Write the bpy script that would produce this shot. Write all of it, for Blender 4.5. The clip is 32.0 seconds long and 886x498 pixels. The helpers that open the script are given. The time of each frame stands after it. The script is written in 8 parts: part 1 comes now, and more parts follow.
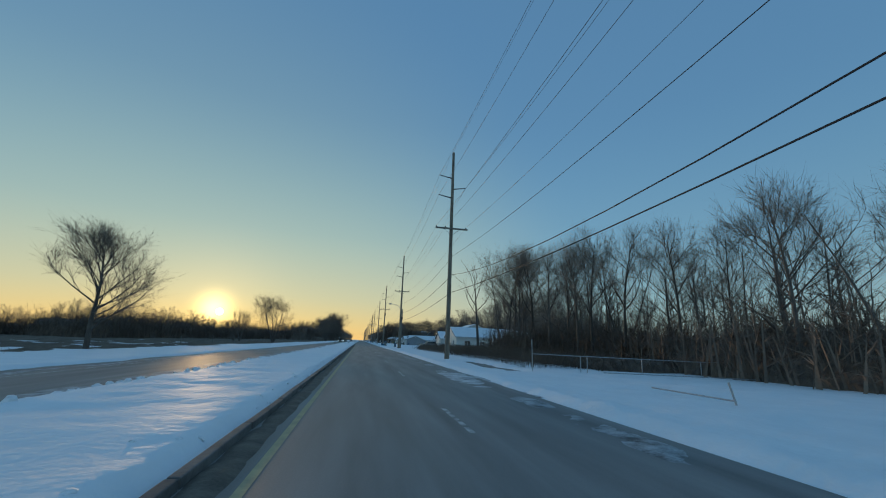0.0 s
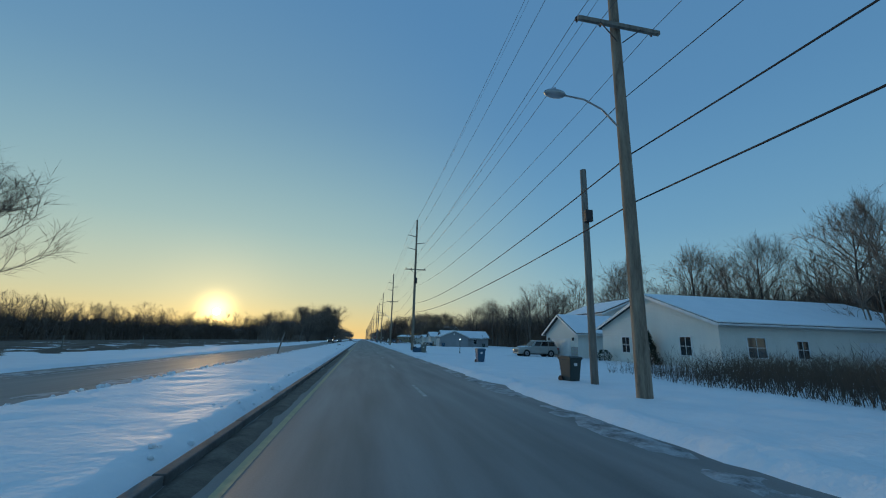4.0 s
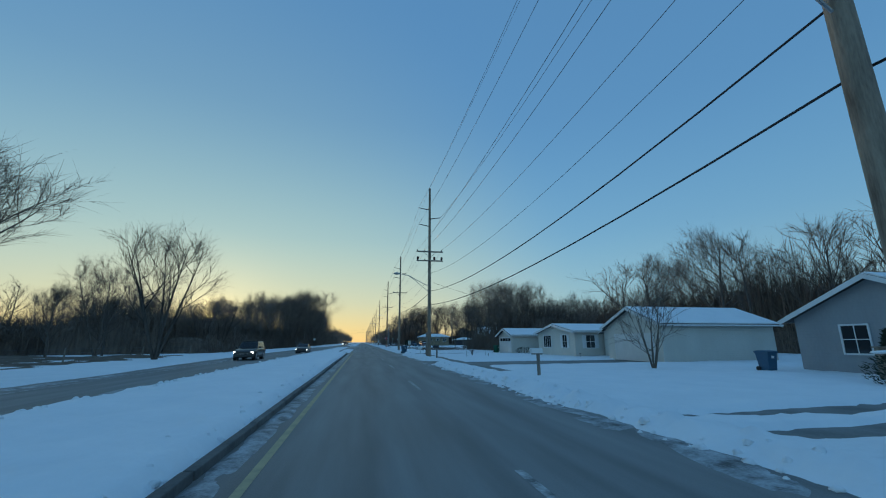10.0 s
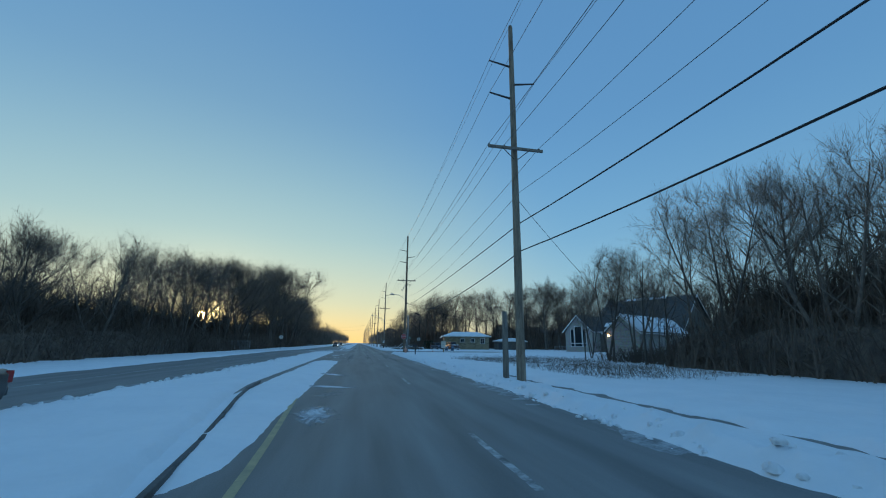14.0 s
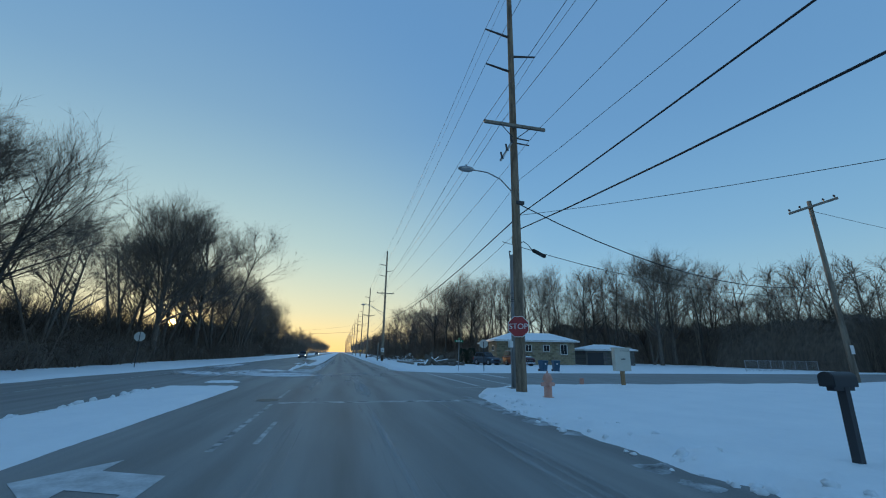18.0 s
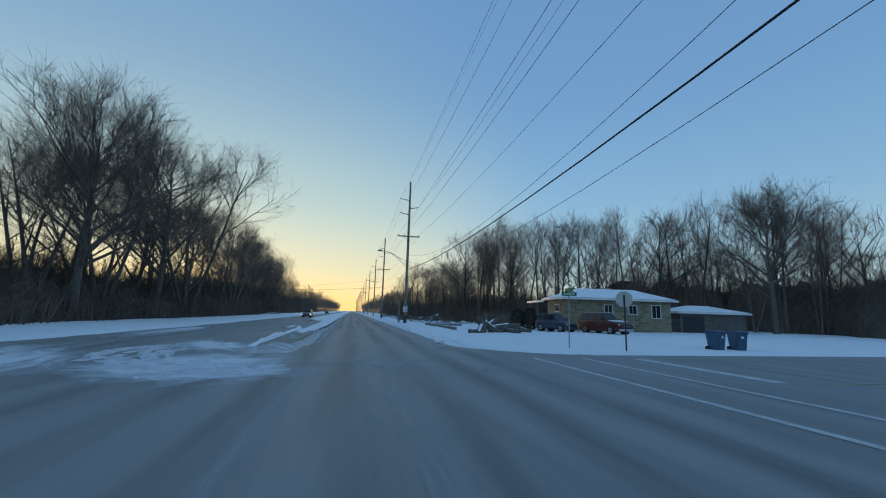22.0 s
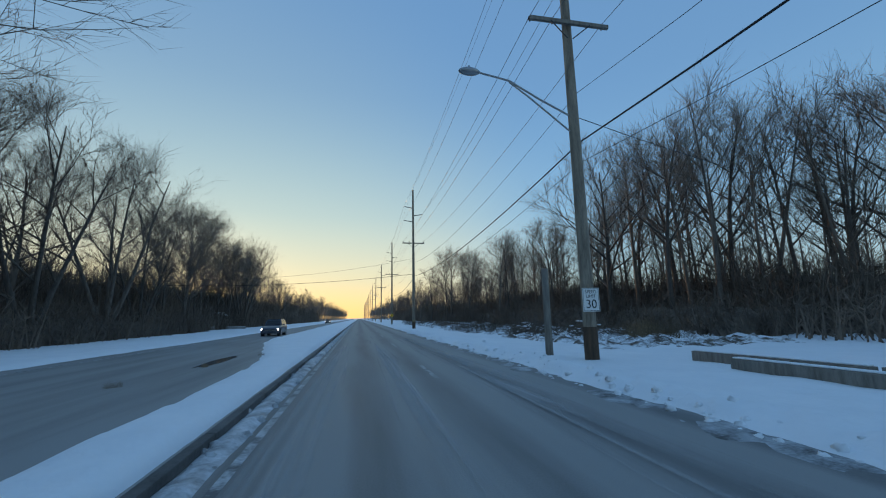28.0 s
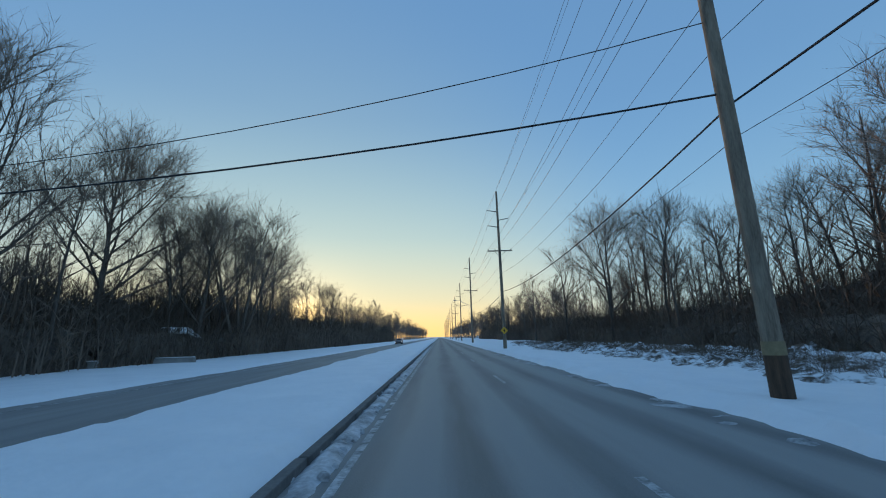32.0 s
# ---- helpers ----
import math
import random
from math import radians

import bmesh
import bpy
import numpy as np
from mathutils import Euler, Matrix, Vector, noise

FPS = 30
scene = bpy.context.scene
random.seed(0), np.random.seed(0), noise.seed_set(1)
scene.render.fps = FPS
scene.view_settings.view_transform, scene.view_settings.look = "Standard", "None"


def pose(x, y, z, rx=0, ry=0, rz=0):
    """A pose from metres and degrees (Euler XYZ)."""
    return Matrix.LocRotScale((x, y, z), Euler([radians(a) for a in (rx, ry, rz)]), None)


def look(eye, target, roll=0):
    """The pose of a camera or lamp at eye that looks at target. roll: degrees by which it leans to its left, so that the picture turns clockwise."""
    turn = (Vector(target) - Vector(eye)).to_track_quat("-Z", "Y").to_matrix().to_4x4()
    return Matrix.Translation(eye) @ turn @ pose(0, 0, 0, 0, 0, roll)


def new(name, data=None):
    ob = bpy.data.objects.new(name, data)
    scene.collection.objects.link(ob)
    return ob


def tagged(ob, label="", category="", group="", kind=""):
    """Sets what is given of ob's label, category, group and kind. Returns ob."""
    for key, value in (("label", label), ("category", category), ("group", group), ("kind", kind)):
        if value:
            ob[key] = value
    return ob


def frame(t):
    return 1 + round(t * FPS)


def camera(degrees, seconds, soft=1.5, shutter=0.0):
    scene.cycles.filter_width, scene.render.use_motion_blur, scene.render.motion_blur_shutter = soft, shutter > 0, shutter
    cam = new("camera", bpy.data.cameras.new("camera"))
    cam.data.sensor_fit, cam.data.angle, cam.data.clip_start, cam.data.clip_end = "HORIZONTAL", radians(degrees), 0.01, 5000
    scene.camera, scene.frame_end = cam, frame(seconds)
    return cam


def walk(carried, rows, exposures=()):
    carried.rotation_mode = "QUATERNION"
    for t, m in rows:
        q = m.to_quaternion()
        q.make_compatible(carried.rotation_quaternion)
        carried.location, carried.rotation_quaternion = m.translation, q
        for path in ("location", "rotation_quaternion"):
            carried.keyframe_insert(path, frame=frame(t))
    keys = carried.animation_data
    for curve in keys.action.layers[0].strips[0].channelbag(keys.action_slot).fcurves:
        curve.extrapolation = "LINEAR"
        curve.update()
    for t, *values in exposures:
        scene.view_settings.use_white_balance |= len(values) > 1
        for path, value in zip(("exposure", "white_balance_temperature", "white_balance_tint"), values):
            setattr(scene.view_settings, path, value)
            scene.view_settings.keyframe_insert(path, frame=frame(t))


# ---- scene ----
cam = camera(95.51, 32.0, 1.1)
PATH = [
    (0.0, pose(-0.192, 1.865, 1.601, 103.148, -2.116, -11.355)),
    (0.5, pose(-0.160, 12.242, 1.603, 102.996, -1.724, -11.079)),
    (1.0, pose(-0.150, 22.547, 1.603, 102.708, -2.187, -10.967)),
    (1.5, pose(-0.121, 32.871, 1.601, 102.569, -1.714, -10.782)),
    (2.0, pose(-0.079, 43.096, 1.599, 102.310, -1.857, -10.717)),
    (2.5, pose(-0.027, 53.166, 1.598, 102.330, -2.199, -10.932)),
    (3.0, pose(0.018, 63.350, 1.597, 102.495, -1.549, -10.886)),
    (3.5, pose(0.070, 73.200, 1.599, 102.763, -1.491, -11.091)),
    (5.5, pose(-0.031, 110.580, 1.599, 102.899, -0.646, -11.402)),
    (6.0, pose(-0.017, 119.900, 1.603, 102.966, -0.103, -11.346)),
    (6.5, pose(0.051, 129.010, 1.607, 103.101, -0.895, -11.573)),
    (7.0, pose(0.079, 138.150, 1.603, 103.085, -0.474, -11.484)),
    (7.5, pose(0.090, 147.020, 1.601, 103.197, -0.609, -11.621)),
    (8.0, pose(0.089, 155.740, 1.599, 103.267, -0.754, -11.522)),
    (8.5, pose(0.084, 164.390, 1.600, 103.454, -0.835, -11.517)),
    (9.0, pose(0.065, 173.240, 1.602, 103.328, -1.055, -11.499)),
    (9.5, pose(0.020, 181.390, 1.603, 103.237, -1.000, -11.476)),
    (10.0, pose(-0.042, 190.250, 1.600, 103.011, 0.204, -11.133)),
    (10.5, pose(-0.094, 198.306, 1.596, 103.284, 0.815, -11.402)),
    (11.0, pose(-0.118, 206.759, 1.597, 103.222, 0.142, -11.735)),
    (11.5, pose(-0.158, 214.491, 1.597, 103.389, 1.095, -11.859)),
    (12.0, pose(-0.188, 221.756, 1.598, 103.227, 0.758, -11.981)),
    (12.5, pose(-0.195, 228.882, 1.601, 103.315, -0.260, -12.354)),
    (13.0, pose(-0.158, 235.872, 1.603, 103.392, -0.336, -12.057)),
    (13.5, pose(-0.086, 241.955, 1.599, 103.363, -0.854, -12.017)),
    (14.0, pose(-0.107, 248.893, 1.599, 103.256, -0.626, -11.512)),
    (14.5, pose(-0.077, 255.082, 1.598, 103.002, -1.146, -11.693)),
    (16.5, pose(-0.094, 286.700, 1.598, 104.117, -0.632, -13.422)),
    (17.0, pose(-0.029, 292.670, 1.597, 104.333, -0.797, -13.380)),
    (17.5, pose(0.044, 297.682, 1.598, 104.552, -0.887, -13.460)),
    (18.0, pose(0.084, 302.701, 1.597, 104.559, -0.829, -13.906)),
    (18.5, pose(0.111, 306.605, 1.598, 104.575, -0.933, -14.510)),
    (19.0, pose(0.105, 310.435, 1.600, 104.361, -1.268, -15.052)),
    (19.5, pose(0.133, 313.145, 1.604, 103.863, -1.750, -15.045)),
    (20.0, pose(0.194, 315.427, 1.599, 102.908, -2.403, -14.536)),
    (20.5, pose(0.206, 316.868, 1.596, 101.823, -2.540, -14.041)),
    (21.0, pose(0.181, 318.286, 1.594, 100.428, -2.440, -13.528)),
    (21.5, pose(0.157, 319.626, 1.596, 99.582, -2.112, -13.195)),
    (22.0, pose(0.130, 321.381, 1.599, 99.098, -1.598, -12.710)),
    (22.5, pose(0.107, 323.177, 1.603, 98.988, -0.876, -12.402)),
    (23.0, pose(0.077, 325.465, 1.605, 99.205, 0.093, -12.122)),
    (23.5, pose(0.054, 327.856, 1.602, 99.209, 0.420, -12.670)),
    (24.0, pose(0.042, 330.991, 1.600, 98.873, 1.231, -13.201)),
    (24.5, pose(0.053, 334.389, 1.599, 98.741, 1.588, -13.583)),
    (25.0, pose(0.069, 338.200, 1.599, 99.387, 1.705, -13.672)),
    (25.5, pose(0.084, 341.986, 1.602, 99.912, 1.616, -13.137)),
    (27.5, pose(-0.033, 359.305, 1.604, 99.842, 1.015, -11.955)),
    (28.0, pose(-0.071, 364.725, 1.603, 99.542, 1.124, -11.669)),
    (28.5, pose(-0.014, 369.447, 1.604, 99.556, 1.122, -11.277)),
    (29.0, pose(0.010, 374.661, 1.602, 99.621, 0.953, -10.575)),
    (29.5, pose(0.019, 380.337, 1.599, 99.974, 1.187, -10.284)),
    (30.0, pose(0.023, 386.388, 1.598, 100.039, 0.588, -10.011)),
    (30.5, pose(0.032, 392.206, 1.597, 100.411, 0.949, -9.643)),
    (31.0, pose(0.027, 398.158, 1.598, 100.606, 0.556, -8.481)),
    (31.5, pose(-0.045, 403.717, 1.597, 101.120, 0.782, -6.439)),
    (32.0, pose(-0.194, 410.291, 1.591, 102.310, 1.602, -0.505)),
]
walk(cam, PATH, [(0, 0.6, 6450, 3), (6, 0.66, 5950, 2), (15, 0.94, 6050, 5), (21, 1.06, 6650, 12), (25, 1.1, 6700, 14), (32, 1.07, 6550, 12)])

# ---- light ----
SUN_AZ, SUN_EL = radians(18.9), radians(3.1)          # left of the road's heading, above the horizon
SUN_WAY = Vector((-math.sin(SUN_AZ) * math.cos(SUN_EL), math.cos(SUN_AZ) * math.cos(SUN_EL), math.sin(SUN_EL)))
world = bpy.data.worlds.new("sky")
scene.world = world
world.use_nodes = True
wn = world.node_tree.nodes
wn.clear()
sky = wn.new("ShaderNodeTexSky")
sky.sky_type, sky.sun_disc = "NISHITA", False
sky.sun_elevation, sky.sun_rotation = SUN_EL, -SUN_AZ
sky.air_density, sky.dust_density, sky.ozone_density = 1.0, 0.06, 2.0
back = wn.new("ShaderNodeBackground")
back.inputs["Strength"].default_value = 1.0
wout = wn.new("ShaderNodeOutputWorld")
wl = world.node_tree.links
aim = wn.new("ShaderNodeTexCoord")
split = wn.new("ShaderNodeSeparateXYZ")
wl.new(aim.outputs["Generated"], split.inputs[0])


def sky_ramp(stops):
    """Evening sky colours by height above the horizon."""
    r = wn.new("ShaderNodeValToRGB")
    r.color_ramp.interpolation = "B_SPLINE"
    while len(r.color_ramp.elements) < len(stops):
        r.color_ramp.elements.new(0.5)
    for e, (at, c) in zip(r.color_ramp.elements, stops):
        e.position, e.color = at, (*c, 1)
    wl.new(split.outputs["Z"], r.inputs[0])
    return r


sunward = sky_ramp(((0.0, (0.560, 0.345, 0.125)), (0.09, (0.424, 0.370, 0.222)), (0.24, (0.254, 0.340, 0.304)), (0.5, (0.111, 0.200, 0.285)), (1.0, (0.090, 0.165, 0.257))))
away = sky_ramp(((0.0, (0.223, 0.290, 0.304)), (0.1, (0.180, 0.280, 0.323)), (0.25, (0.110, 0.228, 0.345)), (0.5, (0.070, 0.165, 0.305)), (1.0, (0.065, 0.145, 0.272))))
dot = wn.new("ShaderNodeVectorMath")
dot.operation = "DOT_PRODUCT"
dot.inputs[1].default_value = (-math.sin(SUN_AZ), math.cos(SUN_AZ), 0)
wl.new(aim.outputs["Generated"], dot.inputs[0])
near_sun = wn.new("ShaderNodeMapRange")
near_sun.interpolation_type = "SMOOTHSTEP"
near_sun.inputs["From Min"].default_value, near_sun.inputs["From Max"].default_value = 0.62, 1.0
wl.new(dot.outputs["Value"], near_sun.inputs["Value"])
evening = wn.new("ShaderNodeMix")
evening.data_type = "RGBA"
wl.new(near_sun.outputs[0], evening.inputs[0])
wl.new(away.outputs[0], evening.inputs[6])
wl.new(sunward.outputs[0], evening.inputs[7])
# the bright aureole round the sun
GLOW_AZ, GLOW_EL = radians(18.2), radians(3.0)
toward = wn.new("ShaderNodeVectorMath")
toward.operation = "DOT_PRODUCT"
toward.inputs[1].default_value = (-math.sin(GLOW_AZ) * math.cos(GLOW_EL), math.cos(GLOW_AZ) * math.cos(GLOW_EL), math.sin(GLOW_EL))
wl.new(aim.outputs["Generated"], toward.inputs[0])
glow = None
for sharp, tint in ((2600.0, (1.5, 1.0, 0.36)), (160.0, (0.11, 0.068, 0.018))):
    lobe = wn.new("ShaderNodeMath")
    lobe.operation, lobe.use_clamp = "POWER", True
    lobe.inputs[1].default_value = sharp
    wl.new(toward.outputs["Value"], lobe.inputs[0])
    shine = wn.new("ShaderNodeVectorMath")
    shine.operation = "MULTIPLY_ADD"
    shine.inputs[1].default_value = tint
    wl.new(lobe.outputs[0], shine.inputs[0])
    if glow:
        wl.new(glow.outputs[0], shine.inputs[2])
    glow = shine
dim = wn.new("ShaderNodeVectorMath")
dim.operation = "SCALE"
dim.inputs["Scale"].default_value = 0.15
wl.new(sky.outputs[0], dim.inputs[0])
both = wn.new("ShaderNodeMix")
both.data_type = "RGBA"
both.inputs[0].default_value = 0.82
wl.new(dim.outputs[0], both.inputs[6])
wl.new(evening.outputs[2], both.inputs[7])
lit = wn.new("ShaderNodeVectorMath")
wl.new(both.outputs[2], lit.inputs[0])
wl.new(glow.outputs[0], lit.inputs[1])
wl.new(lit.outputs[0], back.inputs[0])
world.node_tree.links.new(back.outputs[0], wout.inputs[0])
lamp_data = bpy.data.lights.new("sun", "SUN")
lamp_data.energy, lamp_data.angle, lamp_data.color = 0.7, radians(0.6), (1.0, 0.62, 0.3)
sun_lamp = new("sunlight", lamp_data)
sun_lamp.matrix_world = look(SUN_WAY * 100, (0, 0, 0))


# ---- materials ----
def material(name, rough=0.8, metal=0.0):
    m = bpy.data.materials.new(name)
    m.use_nodes = True
    b = m.node_tree.nodes["Principled BSDF"]
    b.inputs["Roughness"].default_value, b.inputs["Metallic"].default_value = rough, metal
    return m, m.node_tree.nodes, m.node_tree.links, b


def surface(name, a, b, scale=4.0, fine=40.0, rough=0.8, metal=0.0, bump=0.3, depth=0.02, stretch=(1, 1, 1), spread=0.25, specular=0.5):
    """Two colours mixed by noise at two scales, with relief."""
    m, n, k, p = material(name, rough, metal)
    co = n.new("ShaderNodeTexCoord")
    mp = n.new("ShaderNodeMapping")
    mp.inputs["Scale"].default_value = stretch
    k.new(co.outputs["Object"], mp.inputs["Vector"])
    big, small = n.new("ShaderNodeTexNoise"), n.new("ShaderNodeTexNoise")
    for t, s in ((big, scale), (small, fine)):
        t.inputs["Scale"].default_value, t.inputs["Detail"].default_value = s, 5.0
        k.new(mp.outputs[0], t.inputs["Vector"])
    add = n.new("ShaderNodeMath")
    add.operation = "MULTIPLY_ADD"
    add.inputs[1].default_value = 0.4
    k.new(small.outputs["Fac"], add.inputs[0])
    k.new(big.outputs["Fac"], add.inputs[2])
    ramp = n.new("ShaderNodeValToRGB")
    ramp.color_ramp.elements[0].position, ramp.color_ramp.elements[1].position = 0.7 - spread, 0.7 + spread
    ramp.color_ramp.elements[0].color, ramp.color_ramp.elements[1].color = (*a, 1), (*b, 1)
    k.new(add.outputs[0], ramp.inputs[0])
    k.new(ramp.outputs[0], p.inputs["Base Color"])
    p.inputs["Specular IOR Level"].default_value = specular
    if bump:
        bp = n.new("ShaderNodeBump")
        bp.inputs["Strength"].default_value, bp.inputs["Distance"].default_value = bump, depth
        k.new(add.outputs[0], bp.inputs["Height"])
        k.new(bp.outputs[0], p.inputs["Normal"])
    return m


def varied(m, amount=0.3):
    """Lets repeats of one mesh differ a little in brightness, object by object."""
    n, k = m.node_tree.nodes, m.node_tree.links
    p = n["Principled BSDF"]
    src = p.inputs["Base Color"].links[0].from_socket
    info = n.new("ShaderNodeObjectInfo")
    rng = n.new("ShaderNodeMapRange")
    rng.inputs["To Min"].default_value, rng.inputs["To Max"].default_value = 1 - amount, 1 + amount
    k.new(info.outputs["Random"], rng.inputs["Value"])
    mix = n.new("ShaderNodeMix")
    mix.data_type, mix.blend_type = "RGBA", "MULTIPLY"
    mix.inputs[0].default_value = 1.0
    k.new(src, mix.inputs[6])
    k.new(rng.outputs[0], mix.inputs[7])
    k.new(mix.outputs[2], p.inputs["Base Color"])
    return m


def plain(name, colour, rough=0.5, metal=0.0, coat=0.0, emit=0.0):
    m, n, k, p = material(name, rough, metal)
    p.inputs["Base Color"].default_value = (*colour, 1)
    p.inputs["Coat Weight"].default_value = coat
    if emit:
        p.inputs["Emission Color"].default_value, p.inputs["Emission Strength"].default_value = (*colour, 1), emit
    return m


SNOW = surface("snow", (0.84, 0.86, 0.88), (0.92, 0.93, 0.94), 0.7, 5.0, 0.7, bump=0.8, depth=0.09)
SLUSH = surface("grey road slush", (0.085, 0.083, 0.08), (0.5, 0.52, 0.54), 2.6, 22.0, 0.65, bump=0.8, depth=0.04, spread=0.2)
BARK = varied(surface("grey brown bark", (0.075, 0.06, 0.05), (0.17, 0.138, 0.112), 1.5, 14, 0.9, stretch=(4, 4, 1), bump=0.6), 0.35)
TWIG = varied(surface("bare twigs", (0.135, 0.102, 0.08), (0.25, 0.188, 0.142), 0.6, 6, 0.9, bump=0), 0.35)
BRUSHWOOD = varied(surface("dark brushwood", (0.095, 0.072, 0.057), (0.22, 0.162, 0.12), 0.3, 4, 0.95, bump=0), 0.3)
DRYGRASS = varied(surface("dry brown grass", (0.12, 0.085, 0.05), (0.28, 0.2, 0.12), 0.5, 5, 0.95, bump=0), 0.3)
POLEWOOD = varied(surface("weathered pole timber", (0.08, 0.06, 0.045), (0.39, 0.32, 0.24), 1.2, 10, 0.85, stretch=(4, 4, 0.6), bump=0.7, depth=0.03, spread=0.3), 0.15)
OLDWOOD = surface("grey weathered wood", (0.14, 0.12, 0.1), (0.3, 0.27, 0.23), 2, 18, 0.9, stretch=(5, 5, 0.6), bump=0.5)
DIRTYKERB = varied(surface("dirty kerb concrete", (0.08, 0.078, 0.074), (0.2, 0.19, 0.18), 1.5, 18, 0.9, bump=0.5), 0.25)
CONCRETE = surface("worn concrete", (0.2, 0.19, 0.18), (0.38, 0.37, 0.35), 1.5, 22, 0.85, bump=0.4)
CABLE = plain("black cable", (0.02, 0.02, 0.022), 0.6)
WIRE = plain("aluminium wire", (0.12, 0.12, 0.13), 0.5, 0.5)
STEEL = surface("galvanised steel", (0.32, 0.33, 0.34), (0.45, 0.46, 0.47), 3, 30, 0.45, 0.8, bump=0.1)
DARKSTEEL = plain("dark metal", (0.06, 0.06, 0.065), 0.5, 0.6)
PORCELAIN = plain("brown glazed insulator", (0.05, 0.03, 0.025), 0.25)


def road_material():
    """Worn, salted asphalt: grain, lighter salt film between the wheel tracks, cracks."""
    m, n, k, p = material("salted asphalt", 0.5)
    co = n.new("ShaderNodeTexCoord")
    sep = n.new("ShaderNodeSeparateXYZ")
    k.new(co.outputs["Object"], sep.inputs[0])
    grain, blotch = n.new("ShaderNodeTexNoise"), n.new("ShaderNodeTexNoise")
    mp = n.new("ShaderNodeMapping")
    mp.inputs["Scale"].default_value = (1.2, 0.1, 1)
    k.new(co.outputs["Object"], mp.inputs["Vector"])
    k.new(co.outputs["Object"], grain.inputs["Vector"])
    k.new(mp.outputs[0], blotch.inputs["Vector"])
    grain.inputs["Scale"].default_value, grain.inputs["Detail"].default_value = 45, 6
    blotch.inputs["Scale"].default_value, blotch.inputs["Detail"].default_value = 1.3, 5
    wave = n.new("ShaderNodeMath")
    wave.operation = "MULTIPLY_ADD"
    wave.inputs[1].default_value, wave.inputs[2].default_value = 3.93, -0.67
    k.new(sep.outputs["X"], wave.inputs[0])
    cosine = n.new("ShaderNodeMath")
    cosine.operation = "COSINE"
    k.new(wave.outputs[0], cosine.inputs[0])
    salt = n.new("ShaderNodeMapRange")
    salt.inputs["From Min"].default_value, salt.inputs["From Max"].default_value = 300, 345
    salt.inputs["To Min"].default_value, salt.inputs["To Max"].default_value = -0.05, -0.21
    k.new(sep.outputs["Y"], salt.inputs["Value"])
    lane = n.new("ShaderNodeMapRange")
    lane.inputs["From Min"].default_value, lane.inputs["From Max"].default_value = -5.0, -2.5
    lane.inputs["To Min"].default_value = 0.12
    k.new(sep.outputs["X"], lane.inputs["Value"])
    tracks = n.new("ShaderNodeMath")
    tracks.operation = "MULTIPLY"
    k.new(cosine.outputs[0], tracks.inputs[0])
    side_road = n.new("ShaderNodeMapRange")
    side_road.inputs["From Min"].default_value, side_road.inputs["From Max"].default_value = 5.0, 6.5
    side_road.inputs["To Min"].default_value, side_road.inputs["To Max"].default_value = 1.0, 0.0
    k.new(sep.outputs["X"], side_road.inputs["Value"])
    masked = n.new("ShaderNodeMath")
    masked.operation = "MULTIPLY"
    k.new(lane.outputs[0], masked.inputs[0])
    k.new(side_road.outputs[0], masked.inputs[1])
    k.new(masked.outputs[0], tracks.inputs[1])
    mixa = n.new("ShaderNodeMath")
    mixa.operation = "MULTIPLY_ADD"
    k.new(salt.outputs[0], mixa.inputs[1])
    k.new(tracks.outputs[0], mixa.inputs[0])
    k.new(blotch.outputs["Fac"], mixa.inputs[2])
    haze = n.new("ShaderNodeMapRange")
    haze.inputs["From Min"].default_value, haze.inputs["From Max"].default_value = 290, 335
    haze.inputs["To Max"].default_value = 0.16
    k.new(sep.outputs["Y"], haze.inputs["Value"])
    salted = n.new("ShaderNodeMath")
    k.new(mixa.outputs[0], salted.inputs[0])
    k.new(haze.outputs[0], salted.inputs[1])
    mixb = n.new("ShaderNodeMath")
    mixb.operation = "MULTIPLY_ADD"
    mixb.inputs[1].default_value = 0.3
    k.new(grain.outputs["Fac"], mixb.inputs[0])
    k.new(salted.outputs[0], mixb.inputs[2])
    ramp = n.new("ShaderNodeValToRGB")
    ramp.color_ramp.elements[0].position, ramp.color_ramp.elements[1].position = 0.35, 0.95
    ramp.color_ramp.elements[0].color, ramp.color_ramp.elements[1].color = (0.11, 0.108, 0.105, 1), (0.3, 0.294, 0.283, 1)
    k.new(mixb.outputs[0], ramp.inputs[0])
    k.new(ramp.outputs[0], p.inputs["Base Color"])
    rr = n.new("ShaderNodeMapRange")
    rr.inputs["To Min"].default_value, rr.inputs["To Max"].default_value = 0.5, 0.8
    k.new(blotch.outputs["Fac"], rr.inputs["Value"])
    k.new(rr.outputs[0], p.inputs["Roughness"])
    bp = n.new("ShaderNodeBump")
    bp.inputs["Strength"].default_value, bp.inputs["Distance"].default_value = 0.4, 0.008
    k.new(grain.outputs["Fac"], bp.inputs["Height"])
    k.new(bp.outputs[0], p.inputs["Normal"])
    return m


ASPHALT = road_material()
DRIVE = surface("damp driveway asphalt", (0.12, 0.117, 0.11), (0.26, 0.25, 0.235), 0.8, 20, 0.7, bump=0.3)
YELLOWPAINT = surface("worn yellow road paint", (0.3, 0.27, 0.18), (0.56, 0.46, 0.24), 3, 20, 0.7, bump=0.1, spread=0.3)
WHITEPAINT = surface("worn white road paint", (0.13, 0.13, 0.13), (0.55, 0.56, 0.57), 3, 20, 0.7, bump=0.1, spread=0.14)


